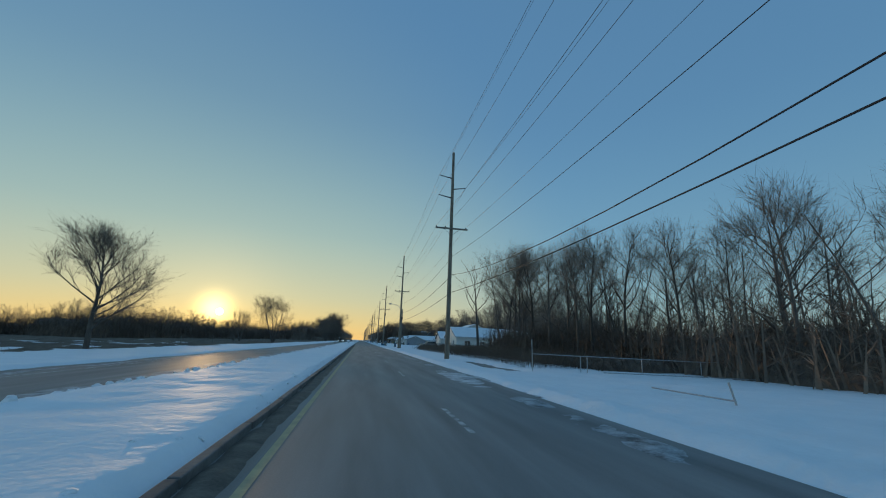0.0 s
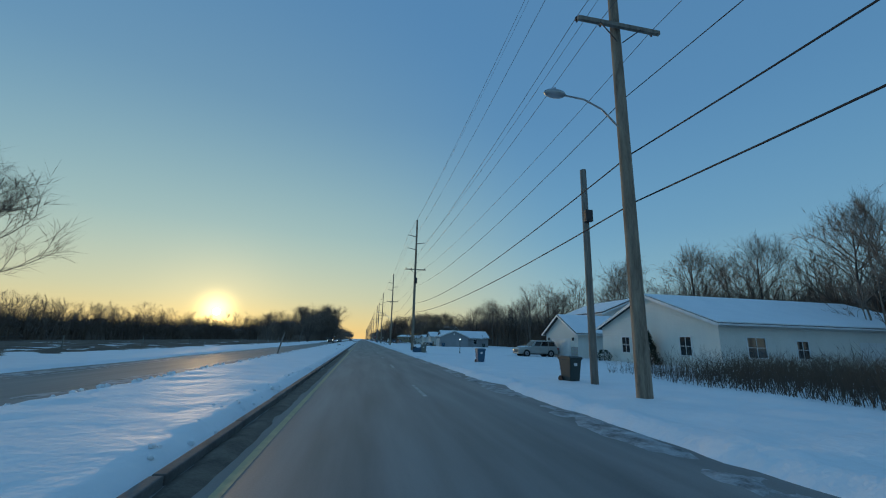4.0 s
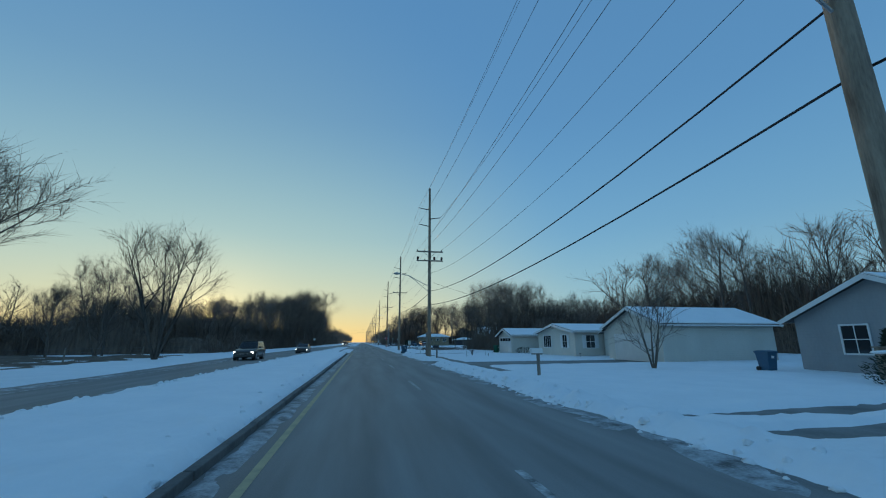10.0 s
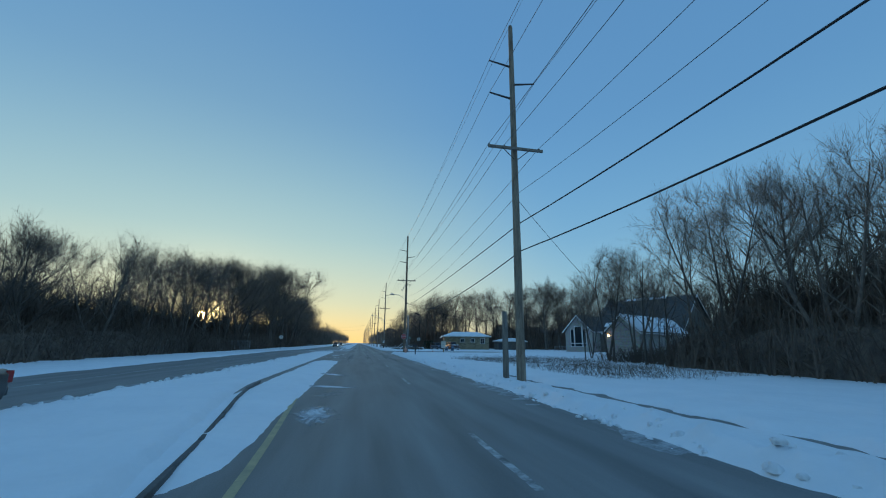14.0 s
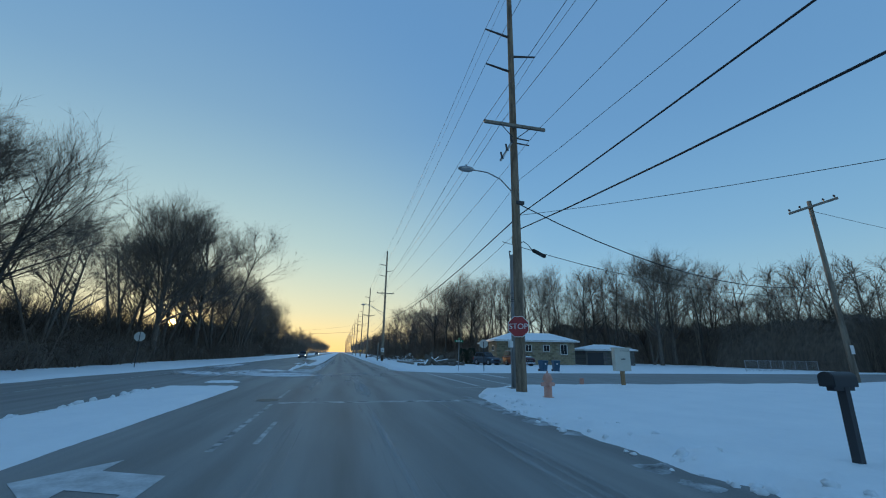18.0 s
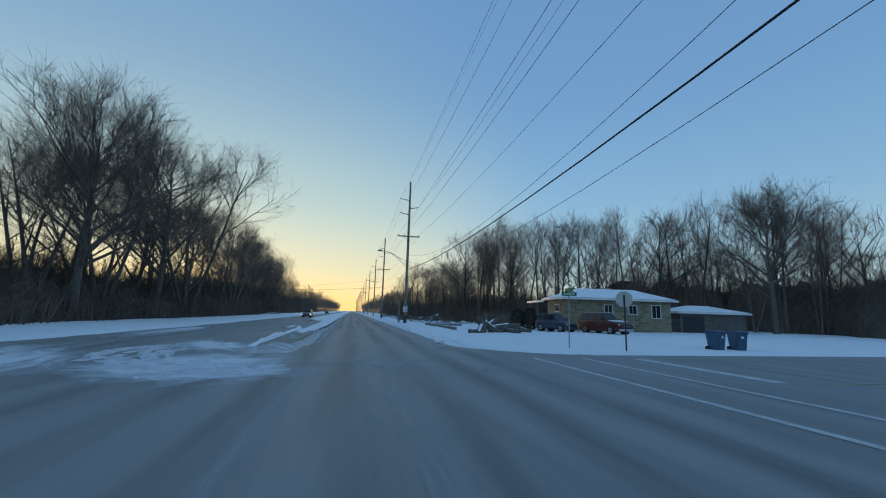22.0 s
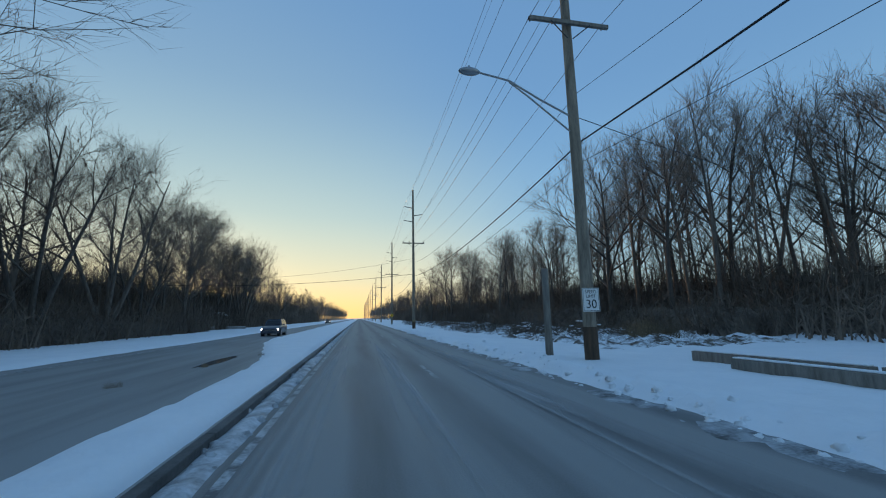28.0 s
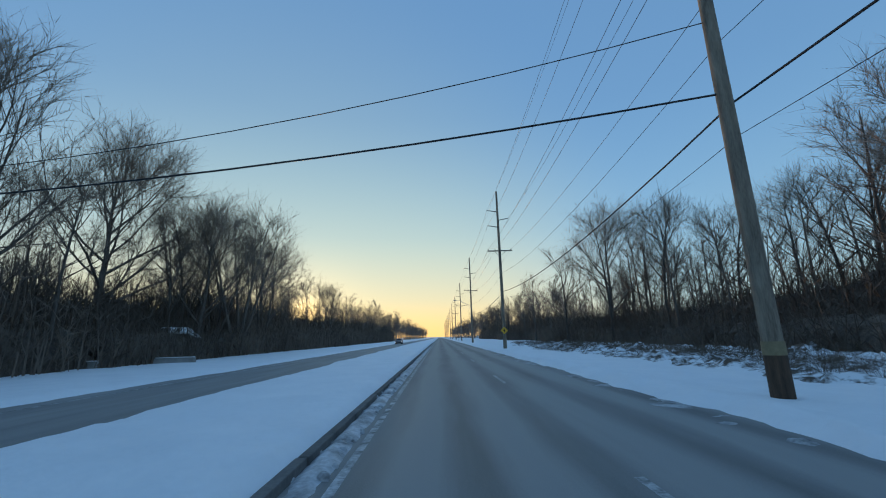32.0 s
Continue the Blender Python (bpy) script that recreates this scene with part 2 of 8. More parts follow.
# ---- mesh helpers ----
def mesh_of(name, verts, faces, mat=None, smooth=False):
    me = bpy.data.meshes.new(name)
    me.from_pydata(verts, [], faces)
    if smooth:
        me.shade_smooth()
    if mat:
        me.materials.append(mat)
    return me


def part(name, bm, mat, parent=None, label="", smooth=False, m=None):
    """One mesh object out of a bmesh (or a mesh), under a thing or a part."""
    if isinstance(bm, bpy.types.Mesh):
        me = bm
    else:
        me = bpy.data.meshes.new(name)
        bm.to_mesh(me)
        bm.free()
        if smooth:
            me.shade_smooth()
        me.materials.append(mat)
    ob = new(name, me)
    ob.parent = parent
    if m is not None:
        ob.matrix_basis = m
    if label:
        ob["label"] = label
    return ob


def thing(name, m, label, category, group="", kind=""):
    ob = new(name)
    ob.empty_display_size = 0.2
    ob.matrix_basis = m
    return tagged(ob, label, category, group, kind)


def box(x0, x1, y0, y1, z0, z1, bevel=0.0, bm=None):
    bm = bm or bmesh.new()
    r = bmesh.ops.create_cube(bm, size=1.0, matrix=Matrix.LocRotScale(((x0 + x1) / 2, (y0 + y1) / 2, (z0 + z1) / 2), None, (abs(x1 - x0), abs(y1 - y0), abs(z1 - z0))))
    if bevel:
        es = list({e for v in r["verts"] for e in v.link_edges})
        bmesh.ops.bevel(bm, geom=es, offset=bevel, segments=2, affect="EDGES", profile=0.6)
    return bm


def rod(a, b, r0, r1=None, sides=10, bm=None, caps=True):
    """A tapered round bar from a to b."""
    bm = bm or bmesh.new()
    a, b = Vector(a), Vector(b)
    r1 = r0 if r1 is None else r1
    q = (b - a).to_track_quat("Z", "Y").to_matrix().to_4x4()
    bmesh.ops.create_cone(bm, cap_ends=caps, segments=sides, radius1=r0, radius2=max(r1, 1e-4), depth=(b - a).length, matrix=Matrix.Translation((a + b) / 2) @ q)
    return bm


def prism(points, lo, hi, axis="y", bevel=0.0):
    """A flat outline (two coordinates a point) pushed out along an axis from lo to hi."""
    bm = bmesh.new()
    put = {"y": lambda p, d: (p[0], d, p[1]), "x": lambda p, d: (d, p[0], p[1]), "z": lambda p, d: (p[0], p[1], d)}[axis]
    a = [bm.verts.new(put(p, lo)) for p in points]
    b = [bm.verts.new(put(p, hi)) for p in points]
    bm.faces.new(a)
    bm.faces.new(b[::-1])
    for i in range(len(a)):
        j = (i + 1) % len(a)
        bm.faces.new((a[i], b[i], b[j], a[j]))
    bmesh.ops.recalc_face_normals(bm, faces=bm.faces)
    if bevel:
        bmesh.ops.bevel(bm, geom=list(bm.edges), offset=bevel, segments=2, affect="EDGES")
    return bm


class Tubes:
    """Many thin tapered tubes gathered in plain lists."""

    def __init__(self):
        self.v, self.f = [], []

    def line(self, pts, r0, r1, sides=3, tip=False):
        n = len(pts)
        base = len(self.v)
        way = (pts[-1] - pts[0]).normalized()
        u = way.orthogonal().normalized()
        w = way.cross(u)
        ring = [(math.cos(2 * math.pi * i / sides), math.sin(2 * math.pi * i / sides)) for i in range(sides)]
        last = n - 1 if tip else n
        for i in range(last):
            r = r0 + (r1 - r0) * i / (n - 1)
            for c, s in ring:
                self.v.append(pts[i] + u * (c * r) + w * (s * r))
        for i in range(last - 1):
            for j in range(sides):
                a, b = base + i * sides + j, base + i * sides + (j + 1) % sides
                self.f.append((a, b, b + sides, a + sides))
        if tip:
            self.v.append(pts[-1])
            k, o = len(self.v) - 1, base + (last - 1) * sides
            for j in range(sides):
                self.f.append((o + j, o + (j + 1) % sides, k))

    def blade(self, a, b, r, rng):
        """The finest twigs: one tapering sliver."""
        w = (b - a).orthogonal().normalized()
        w.rotate(Matrix.Rotation(rng.uniform(0, 3.14), 3, (b - a).normalized()))
        i = len(self.v)
        self.v += [a - w * r, a + w * r, b]
        self.f.append((i, i + 1, i + 2))

    def mesh(self, name, mat):
        return mesh_of(name, self.v, self.f, mat, True)


def hashed(i, j=0):
    return (math.sin(i * 127.1 + j * 311.7) * 43758.5453) % 1.0


def smoothstep(a, b, x):
    t = min(1.0, max(0.0, (x - a) / (b - a)))
    return t * t * (3 - 2 * t)


# ---- ground and roads ----
Y0, Y1 = -60.0, 1400.0
ground = part("ground", mesh_of("ground", [(-3000, -1500, -0.06), (3000, -1500, -0.06), (3000, 4500, -0.06), (-3000, 4500, -0.06)], [(0, 1, 2, 3)], SNOW), SNOW)
tagged(ground, "flat snow-covered ground reaching the horizon", "ground", kind="structure")


def strip(name, x0, x1, y0, y1, z, mat, label, category):
    ob = part(name, mesh_of(name, [(x0, y0, z), (x1, y0, z), (x1, y1, z), (x0, y1, z)], [(0, 1, 2, 3)], mat), mat)
    return tagged(ob, label, category, kind="structure")


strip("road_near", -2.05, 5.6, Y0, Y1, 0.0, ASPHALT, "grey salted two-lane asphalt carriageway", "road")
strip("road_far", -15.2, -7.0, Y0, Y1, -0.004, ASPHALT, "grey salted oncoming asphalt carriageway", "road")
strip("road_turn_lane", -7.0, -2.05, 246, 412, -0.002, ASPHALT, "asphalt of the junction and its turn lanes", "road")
strip("road_corner", 5.6, 10.5, 316.5, 322.6, -0.008, ASPHALT, "asphalt of the junction's rounded corner", "road")
strip("road_corner", 5.6, 10.5, 337.4, 342.5, -0.008, ASPHALT, "asphalt of the junction's rounded corner", "road")
strip("road_side", 5.6, 90, 322.6, 337.4, -0.004, ASPHALT, "asphalt side street joining at the junction", "road")


def median_right(y):
    """The x of the median's edge on the near carriageway."""
    return -2.1 - 1.9 * smoothstep(251, 267.5, y) * (1 - smoothstep(326, 327, y)) - 0.45 * smoothstep(338, 341, y) * (1 - smoothstep(350, 365, y))


def median_left(y):
    wide = -7.7 + 0.35 * math.sin(y * 0.021) + 0.3 * noise.noise((y * 0.35, 3.1, 0))
    narrow = smoothstep(326, 328, y) * (1 - smoothstep(378, 402, y))
    return wide * (1 - narrow) + narrow * (-3.95 + 0.15 * noise.noise((y * 0.6, 8, 0)))


def fbm(x, y, s):
    return noise.noise((x * s, y * s, 0.0)) + 0.5 * noise.noise((x * s * 2.3, y * s * 2.3, 5.0)) + 0.25 * noise.noise((x * s * 5.1, y * s * 5.1, 9.0))


def field(name, xs_of, ys, height, mat, label, category="snow"):
    """A snow sheet over rows of y; xs_of(y) gives its x values, height(x, y) its level."""
    rows_v, faces, w = [], [], None
    for y in ys:
        xs = xs_of(y)
        w = len(xs)
        rows_v += [(x, y, height(x, y)) for x in xs]
    for i in range(len(ys) - 1):
        for j in range(w - 1):
            a = i * w + j
            faces.append((a, a + 1, a + w + 1, a + w))
    ob = part(name, mesh_of(name, rows_v, faces, mat, True), mat)
    return tagged(ob, label, category, kind="structure")


def steps(a, b, d):
    n = max(1, round((b - a) / d))
    return [a + (b - a) * i / n for i in range(n + 1)]


def median_height(x, y):
    r, l = median_right(y), median_left(y)
    edge = min((r - 0.05 - x) / 0.35, (x - l) / 0.7)
    closed = 1 - smoothstep(322.5, 325, y) * (1 - smoothstep(340.5, 342.5, y))
    thin = 1 - 0.45 * smoothstep(338, 341, y) * (1 - smoothstep(344, 352, y)) - 0.35 * smoothstep(262, 268, y) * (1 - smoothstep(320, 326, y))
    h = 0.16 + 0.06 * fbm(x, y, 0.5) + 0.03 * fbm(x, y * 2.2, 1.3) + 0.02 * fbm(x * 0.6, y * 1.6, 3.0)
    bare = smoothstep(339, 341, y) * (1 - smoothstep(349, 354, y + 1.5 * fbm(x, y, 0.8))) * smoothstep(l + 0.35, l + 0.65, x + 0.15 * fbm(x, y, 1.2))
    return -0.08 + (h * thin + 0.08) * smoothstep(0, 1, edge) * closed * (1 - bare) - 0.02 * (1 - closed)


field("snow_median", lambda y: [median_left(y) - 0.5 + (median_right(y) + 0.02 - median_left(y) + 0.5) * s for s in
      (0, .05, .1, .16, .22, .3, .38, .46, .54, .62, .7, .78, .85, .9, .94, .97, 1)], steps(Y0, 0, 1.5) + steps(0.3, 430, 0.3) + steps(431, 520, 1) + steps(530, Y1, 15), median_height, SNOW,
      "blue-white crusted snow on the grassy median strip")

# driveways on the house side: y of the middle, half width, x reached, slant, y and half width of the mouth, wheel tracks only
DRIVES = [(129.8, 2.3, 27, 0.0, 129.3, 2.8, 0.6), (220.9, 3.0, 24.5, 0.01, 223.6, 2.4, False), (248.3, 2.5, 22.5, 0.06, 247.4, 2.9, False), (297.6, 2.0, 60, 0.2, 296.8, 2.8, 0.3),
          (197.5, 1.9, 20, 0.0, 197.5, 2.6, 0.35)]
# stretches of bare pavement between verge and yards: x of the middle, half width, first y, last y
WALKS = [(9.6, 0.75, 26.5, 40), (8.0, 0.6, 212, 233), (8.4, 0.5, 232, 247), (7.75, 0.35, 252, 266), (7.75, 0.3, 266, 272)]


def drive_mask(x, y):
    """0 on cleared driveways, pavement and the side street, 1 on snow."""
    m = 1.0
    for c, hw, far, slant, mc, mw, tracks in DRIVES:
        if x < far + 1:
            f = smoothstep(6.2, 8.6, x)
            mid, half = mc + (c + slant * (x - 9) - mc) * f, mw + (hw - mw) * f
            d = abs(y - mid) - half + 0.35 * fbm(x, y, 0.8)
            clear = smoothstep(0.4, -0.25, d) * smoothstep(far + 1, far, x)
            if tracks:
                tread = abs(abs(y - mid) - 0.95) - tracks + 0.4 * fbm(x, y, 0.35) + 0.25 * fbm(x, y, 1.6)
                clear *= smoothstep(0.3, -0.2, tread) * smoothstep(6.2, 7.4, x)
            m = min(m, 1 - clear)
    for wx, hw, ya, yb in WALKS:
        if abs(x - wx) < 2 and ya - 1 < y < yb + 1:
            d = max(abs(x - wx - 0.25 * fbm(1, y, 0.2)) - hw, ya - y, y - yb) + 0.3 * fbm(x, y, 0.9)
            m = min(m, smoothstep(-0.2, 0.25, d))
    if x > 5 and 300 < y < 360:
        curve = 0.23 * max(0.0, 10.0 - x) ** 2
        d = max(323.7 - curve - y, y - 337.4 - curve * 0.7) + 0.25 * fbm(x, y, 0.8)
        m = min(m, smoothstep(-0.15, 0.7, d))
    return m


def verge_height(x, y):
    start = 4.75 + 0.3 * fbm(0, y, 0.25) + 0.14 * fbm(3, y, 1.3) + 0.7 * smoothstep(110, 40, y) * smoothstep(-20, 20, y)
    rise = smoothstep(start, start + 1.0, x)
    bank = 0.6 + 0.9 * smoothstep(120, 212, y) * smoothstep(318, 300, y) + 0.5 * smoothstep(338, 342, y)
    clods = abs(fbm(x, y, 1.1)) + 0.7 * max(0.0, fbm(x + 9, y + 50, 2.1))
    plough = 0.13 * bank * math.exp(-((x - start - 0.9) / 0.8) ** 2) * (0.3 + 1.3 * clods)
    lumps = 0.42 * smoothstep(9.4, 11.5, x) * smoothstep(377, 383, y) * max(0.0, fbm(x, y, 0.55) + 0.4 * fbm(x, y, 1.5))
    h = 0.1 + lumps + 0.06 * fbm(x, y, 0.22) + 0.03 * fbm(x, y, 1.0) + plough
    yard = 0.45 * smoothstep(21, 30, x) * smoothstep(286, 295, y) * smoothstep(322.3, 318, y)
    return -0.09 + (h + 0.09) * rise * drive_mask(x, y) + yard


VX = steps(4.2, 8.4, 0.14) + steps(8.8, 16, 0.4) + steps(17.5, 34, 1.5) + [38, 45, 55, 70, 95]
field("snow_verge_right", lambda y: VX, steps(Y0, 0, 2) + steps(0.5, 100, 0.35) + steps(100.25, 400, 0.22) + steps(400.4, 480, 0.4) + steps(500, Y1, 20), verge_height, SNOW,
      "blue-white snow lying over the verge and front yards")


FAR_EDGE = [(-60, -12.7), (215, -12.7), (245, -14.3), (330, -14.3), (345, -12.7), (365, -12.2), (400, -12.0), (1400, -12.0)]


def far_edge(y):
    return float(np.interp(y, [q[0] for q in FAR_EDGE], [q[1] for q in FAR_EDGE])) + 0.3 * fbm(1, y, 0.2) + 0.12 * fbm(4, y, 0.9)


def far_height(x, y):
    start = far_edge(y)
    return -0.09 + (0.22 + 0.06 * fbm(x, y, 0.3) + 0.04 * fbm(x, y, 1.1)) * smoothstep(start, start - 0.8, x)


field("snow_verge_left", lambda y: [-40, -30, -24, -21] + [far_edge(y) - d for d in (6, 4.5, 3.4, 2.6, 2.0, 1.5, 1.1, 0.8, 0.55, 0.3, 0.0, -0.2)], steps(Y0, 520, 0.6) + steps(540, Y1, 20), far_height, SNOW,
      "snow strip beyond the oncoming carriageway")
WEEDS = surface("brown weeds with snow flecks", (0.085, 0.06, 0.042), (0.2, 0.15, 0.11), 0.8, 6.0, 0.95, bump=0.9, depth=0.25, stretch=(1, 0.6, 1))


def weed_height(x, y):
    edge = -19.6 + 1.0 * fbm(2, y, 0.12)
    return -0.1 + (0.24 + 0.22 * fbm(x, y, 0.35) + 0.2 * fbm(x, y, 1.1)) * smoothstep(edge, edge - 1.2, x) * (1 - smoothstep(240, 256, y))


field("weed_field", lambda y: [-70, -60, -52, -46, -41, -37, -34, -32, -30.5, -29, -28, -27, -26, -25, -24, -23, -22.2, -21.4, -20.7, -20.1, -19.5, -18.9, -18.2, -17.5], steps(-30, 256, 0.7), weed_height, WEEDS, "open field of brown weeds beyond the road", "field")

# driveway and pavement surfaces under the cleared snow
for c, hw, far, slant, mc, mw, tracks in DRIVES:
    lo, hi = min(c, mc) - hw - 1.2, max(c, mc) + hw + 1.2
    d = part("driveway", mesh_of("driveway", [(4.6, lo - 0.6, -0.02), (9, lo, -0.02), (far, lo + slant * (far - 9), -0.02), (far, hi + slant * (far - 9), -0.02), (9, hi, -0.02), (4.6, hi + 0.6, -0.02)],
                                      [(0, 1, 4, 5), (1, 2, 3, 4)], DRIVE), DRIVE)
    tagged(d, "damp grey driveway partly cleared of snow", "driveway", "driveways", "structure")
for i, (wx, hw, ya, yb) in enumerate(WALKS):
    strip("pavement", wx - 1.2, wx + 1.2, ya - 0.5, yb + 0.5, -0.026 - 0.004 * i, DRIVE, "narrow damp concrete footpath between snow banks", "pavement")


# ---- trees ----
def grow(seed, height, spread, stems=1, limbs=9, sub=6, twigs=6, fine=3, bare=0.3, up=0.2, thick=0.018, twig=0.026):
    """A leafless tree: wood (trunk and limbs) and crown (the twigs) as two meshes."""
    rng = random.Random(seed)
    wood, crown = Tubes(), Tubes()

    def bent(p, way, length, n, wobble, lift):
        pts, q, w = [p], p, way
        for _ in range(n):
            w = (w + Vector((rng.uniform(-1, 1), rng.uniform(-1, 1), rng.uniform(-0.7, 0.7))) * wobble + Vector((0, 0, lift))).normalized()
            q = q + w * (length / n)
            pts.append(q)
        return pts

    def off(way, angle):
        side = way.orthogonal().normalized()
        side.rotate(Matrix.Rotation(rng.uniform(0, 2 * math.pi), 3, way))
        return (way * math.cos(angle) + side * math.sin(angle)).normalized()

    for s in range(stems):
        turn = 2 * math.pi * (s + rng.random() * 0.5) / stems
        lean = Vector((math.cos(turn), math.sin(turn), 0)) * (0.05 if stems == 1 else rng.uniform(0.15, 0.36)) + Vector((0, 0, 1))
        h = height * rng.uniform(0.88, 1.0) * 0.88
        r = height * thick * (1.0 if stems == 1 else 0.62)
        trunk = bent(Vector((0, 0, -0.15)) + lean * 0.1, lean.normalized(), h, 7, 0.06, 0.02)
        wood.line(trunk, r, r * 0.14, 7)
        for i in range(limbs):
            f = bare + (0.95 - bare) * ((i + rng.random() * 0.7) / limbs) ** 0.9
            k = min(6, int(f * 7))
            p = trunk[k].lerp(trunk[k + 1], f * 7 - k)
            away = off(Vector((0, 0, 1)), radians(rng.uniform(40, 64) - 26 * max(0.0, f - 0.35)))
            round_f = (f - bare) / (1 - bare)
            ln = spread * (0.62 + 0.5 * math.sin(math.pi * min(1.0, round_f * 0.9 + 0.22))) * (1 - 0.3 * round_f ** 3) * rng.uniform(0.8, 1.15)
            limb = bent(p, away, ln, 4, 0.14, up * 0.22)
            rl = r * (1 - 0.72 * f) * rng.uniform(0.4, 0.6)
            wood.line(limb, rl, rl * 0.25, 5)
            for j in range(sub):
                g = 0.25 + 0.75 * (j + rng.random()) / sub
                k2 = min(3, int(g * 4))
                p2 = limb[k2].lerp(limb[k2 + 1], min(1, g * 4 - k2))
                w2 = off((limb[k2 + 1] - limb[k2]).normalized(), radians(rng.uniform(25, 62)))
                w2 = (w2 + Vector((0, 0, 0.25))).normalized()
                l2 = ln * rng.uniform(0.34, 0.6) * (1.2 - 0.45 * g)
                b2 = bent(p2, w2, l2, 2, 0.18, up * 0.3)
                wood.line(b2, max(twig * 1.2, rl * 0.42 * (1.1 - 0.6 * g)), twig * 0.7, 3)
                for t in range(twigs):
                    u = 0.3 + 0.7 * (t + rng.random()) / twigs
                    k3 = min(1, int(u * 2))
                    p3 = b2[k3].lerp(b2[k3 + 1], min(1, u * 2 - k3))
                    w3 = (off((b2[k3 + 1] - b2[k3]).normalized(), radians(rng.uniform(14, 46))) + Vector((0, 0, 0.12))).normalized()
                    l3 = rng.uniform(0.7, 1.5) * (0.55 + height * 0.05)
                    e3 = p3 + w3 * l3
                    crown.line([p3, e3], twig * 0.75, twig * 0.28, 3, True)
                    for _ in range(fine):
                        p4 = p3.lerp(e3, rng.uniform(0.2, 0.95))
                        w4 = (off(w3, radians(rng.uniform(16, 48))) + Vector((0, 0, 0.08))).normalized()
                        crown.blade(p4, p4 + w4 * l3 * rng.uniform(0.45, 0.95), twig * 0.58, rng)
    return wood.mesh("trunk", BARK), crown.mesh("crown", TWIG)


SPECIES = {}


def species(key, **kw):
    SPECIES[key] = grow(**kw)


species("spreading_a", seed=1, height=12.0, spread=4.3, limbs=20, sub=8, twigs=7, fine=5, bare=0.17, up=0.5, twig=0.016)
species("spreading_b", seed=2, height=12.0, spread=3.8, stems=5, limbs=6, sub=5, twigs=6, fine=5, bare=0.28, up=0.35, twig=0.016)
species("vase", seed=3, height=11.0, spread=2.6, stems=5, limbs=6, sub=4, twigs=5, fine=3, bare=0.28, up=0.7, twig=0.016)
species("tall_a", seed=4, height=20.0, spread=6.6, limbs=14, sub=7, twigs=7, fine=5, bare=0.22, thick=0.015, twig=0.019)
species("tall_b", seed=5, height=19.0, spread=4.8, stems=3, limbs=7, sub=6, twigs=6, fine=5, bare=0.28, up=0.3, thick=0.016, twig=0.018)
species("slim_a", seed=6, height=17.0, spread=3.6, limbs=11, sub=5, twigs=6, fine=3, bare=0.36, up=0.5, thick=0.011, twig=0.019)
species("slim_b", seed=7, height=15.0, spread=3.2, stems=2, limbs=8, sub=5, twigs=5, fine=3, bare=0.33, up=0.5, thick=0.012, twig=0.019)
species("oak", seed=8, height=18.0, spread=7.6, limbs=16, sub=8, twigs=7, fine=5, bare=0.2, up=0.25, thick=0.017, twig=0.02)
species("grand_oak", seed=18, height=19.0, spread=8.4, limbs=22, sub=9, twigs=8, fine=5, bare=0.24, up=0.25, thick=0.02, twig=0.02)
species("forked", seed=21, height=20.0, spread=5.6, stems=4, limbs=7, sub=7, twigs=7, fine=4, bare=0.34, up=0.35, thick=0.021, twig=0.017)
species("leaning", seed=23, height=20.0, spread=6.4, stems=3, limbs=9, sub=7, twigs=7, fine=4, bare=0.3, up=0.3, thick=0.019, twig=0.017)
species("gaunt", seed=29, height=18.0, spread=4.6, stems=2, limbs=8, sub=5, twigs=4, fine=2, bare=0.4, up=0.55, thick=0.016, twig=0.016)
species("mast", seed=31, height=18.0, spread=4.0, limbs=12, sub=6, twigs=5, fine=3, bare=0.4, up=0.5, thick=0.013, twig=0.017)
species("far_oak", seed=11, height=17.0, spread=7.0, limbs=11, sub=5, twigs=5, fine=2, bare=0.2, up=0.2, thick=0.017, twig=0.032)
species("far_tall", seed=12, height=18.0, spread=4.6, limbs=10, sub=5, twigs=5, fine=2, bare=0.3, up=0.4, thick=0.013, twig=0.032)
species("far_slim", seed=13, height=16.0, spread=3.2, stems=2, limbs=6, sub=4, twigs=5, fine=2, bare=0.35, up=0.5, thick=0.012, twig=0.03)
species("dead", seed=9, height=14.0, spread=3.6, limbs=8, sub=4, twigs=3, fine=1, bare=0.42, up=0.5, thick=0.016, twig=0.018)
species("bush", seed=10, height=3.2, spread=1.3, stems=6, limbs=4, sub=3, twigs=3, fine=2, bare=0.15, up=0.3, thick=0.016, twig=0.009)

TREE_LABEL = {"spreading_a": "bare grey-brown tree with a broad rounded crown", "spreading_b": "leafless multi-stemmed tree with a wide fan crown",
              "vase": "leafless clump of upright spreading stems", "tall_a": "tall leafless forest tree with grey-brown bark",
              "tall_b": "tall twin-stemmed leafless woodland tree", "slim_a": "slim tall leafless woodland tree", "slim_b": "slim twin-stemmed leafless woodland tree",
              "oak": "broad leafless oak-like tree with heavy crooked limbs", "grand_oak": "great broad-crowned leafless oak beyond the road", "forked": "large leafless tree forking low into ascending limbs", "leaning": "large leafless tree with leaning limbs and a fan crown", "gaunt": "tall sparse leafless tree with ascending crooked limbs", "mast": "tall straight leafless tree with a narrow crown", "dead": "thin half-dead tree with few crooked branches", "far_oak": "broad leafless tree standing at the wood's edge", "far_tall": "tall leafless tree standing at the wood's edge",
              "far_slim": "slim twin-stemmed leafless tree at the wood's edge", "bush": "bare twiggy shrub growing from the snow"}


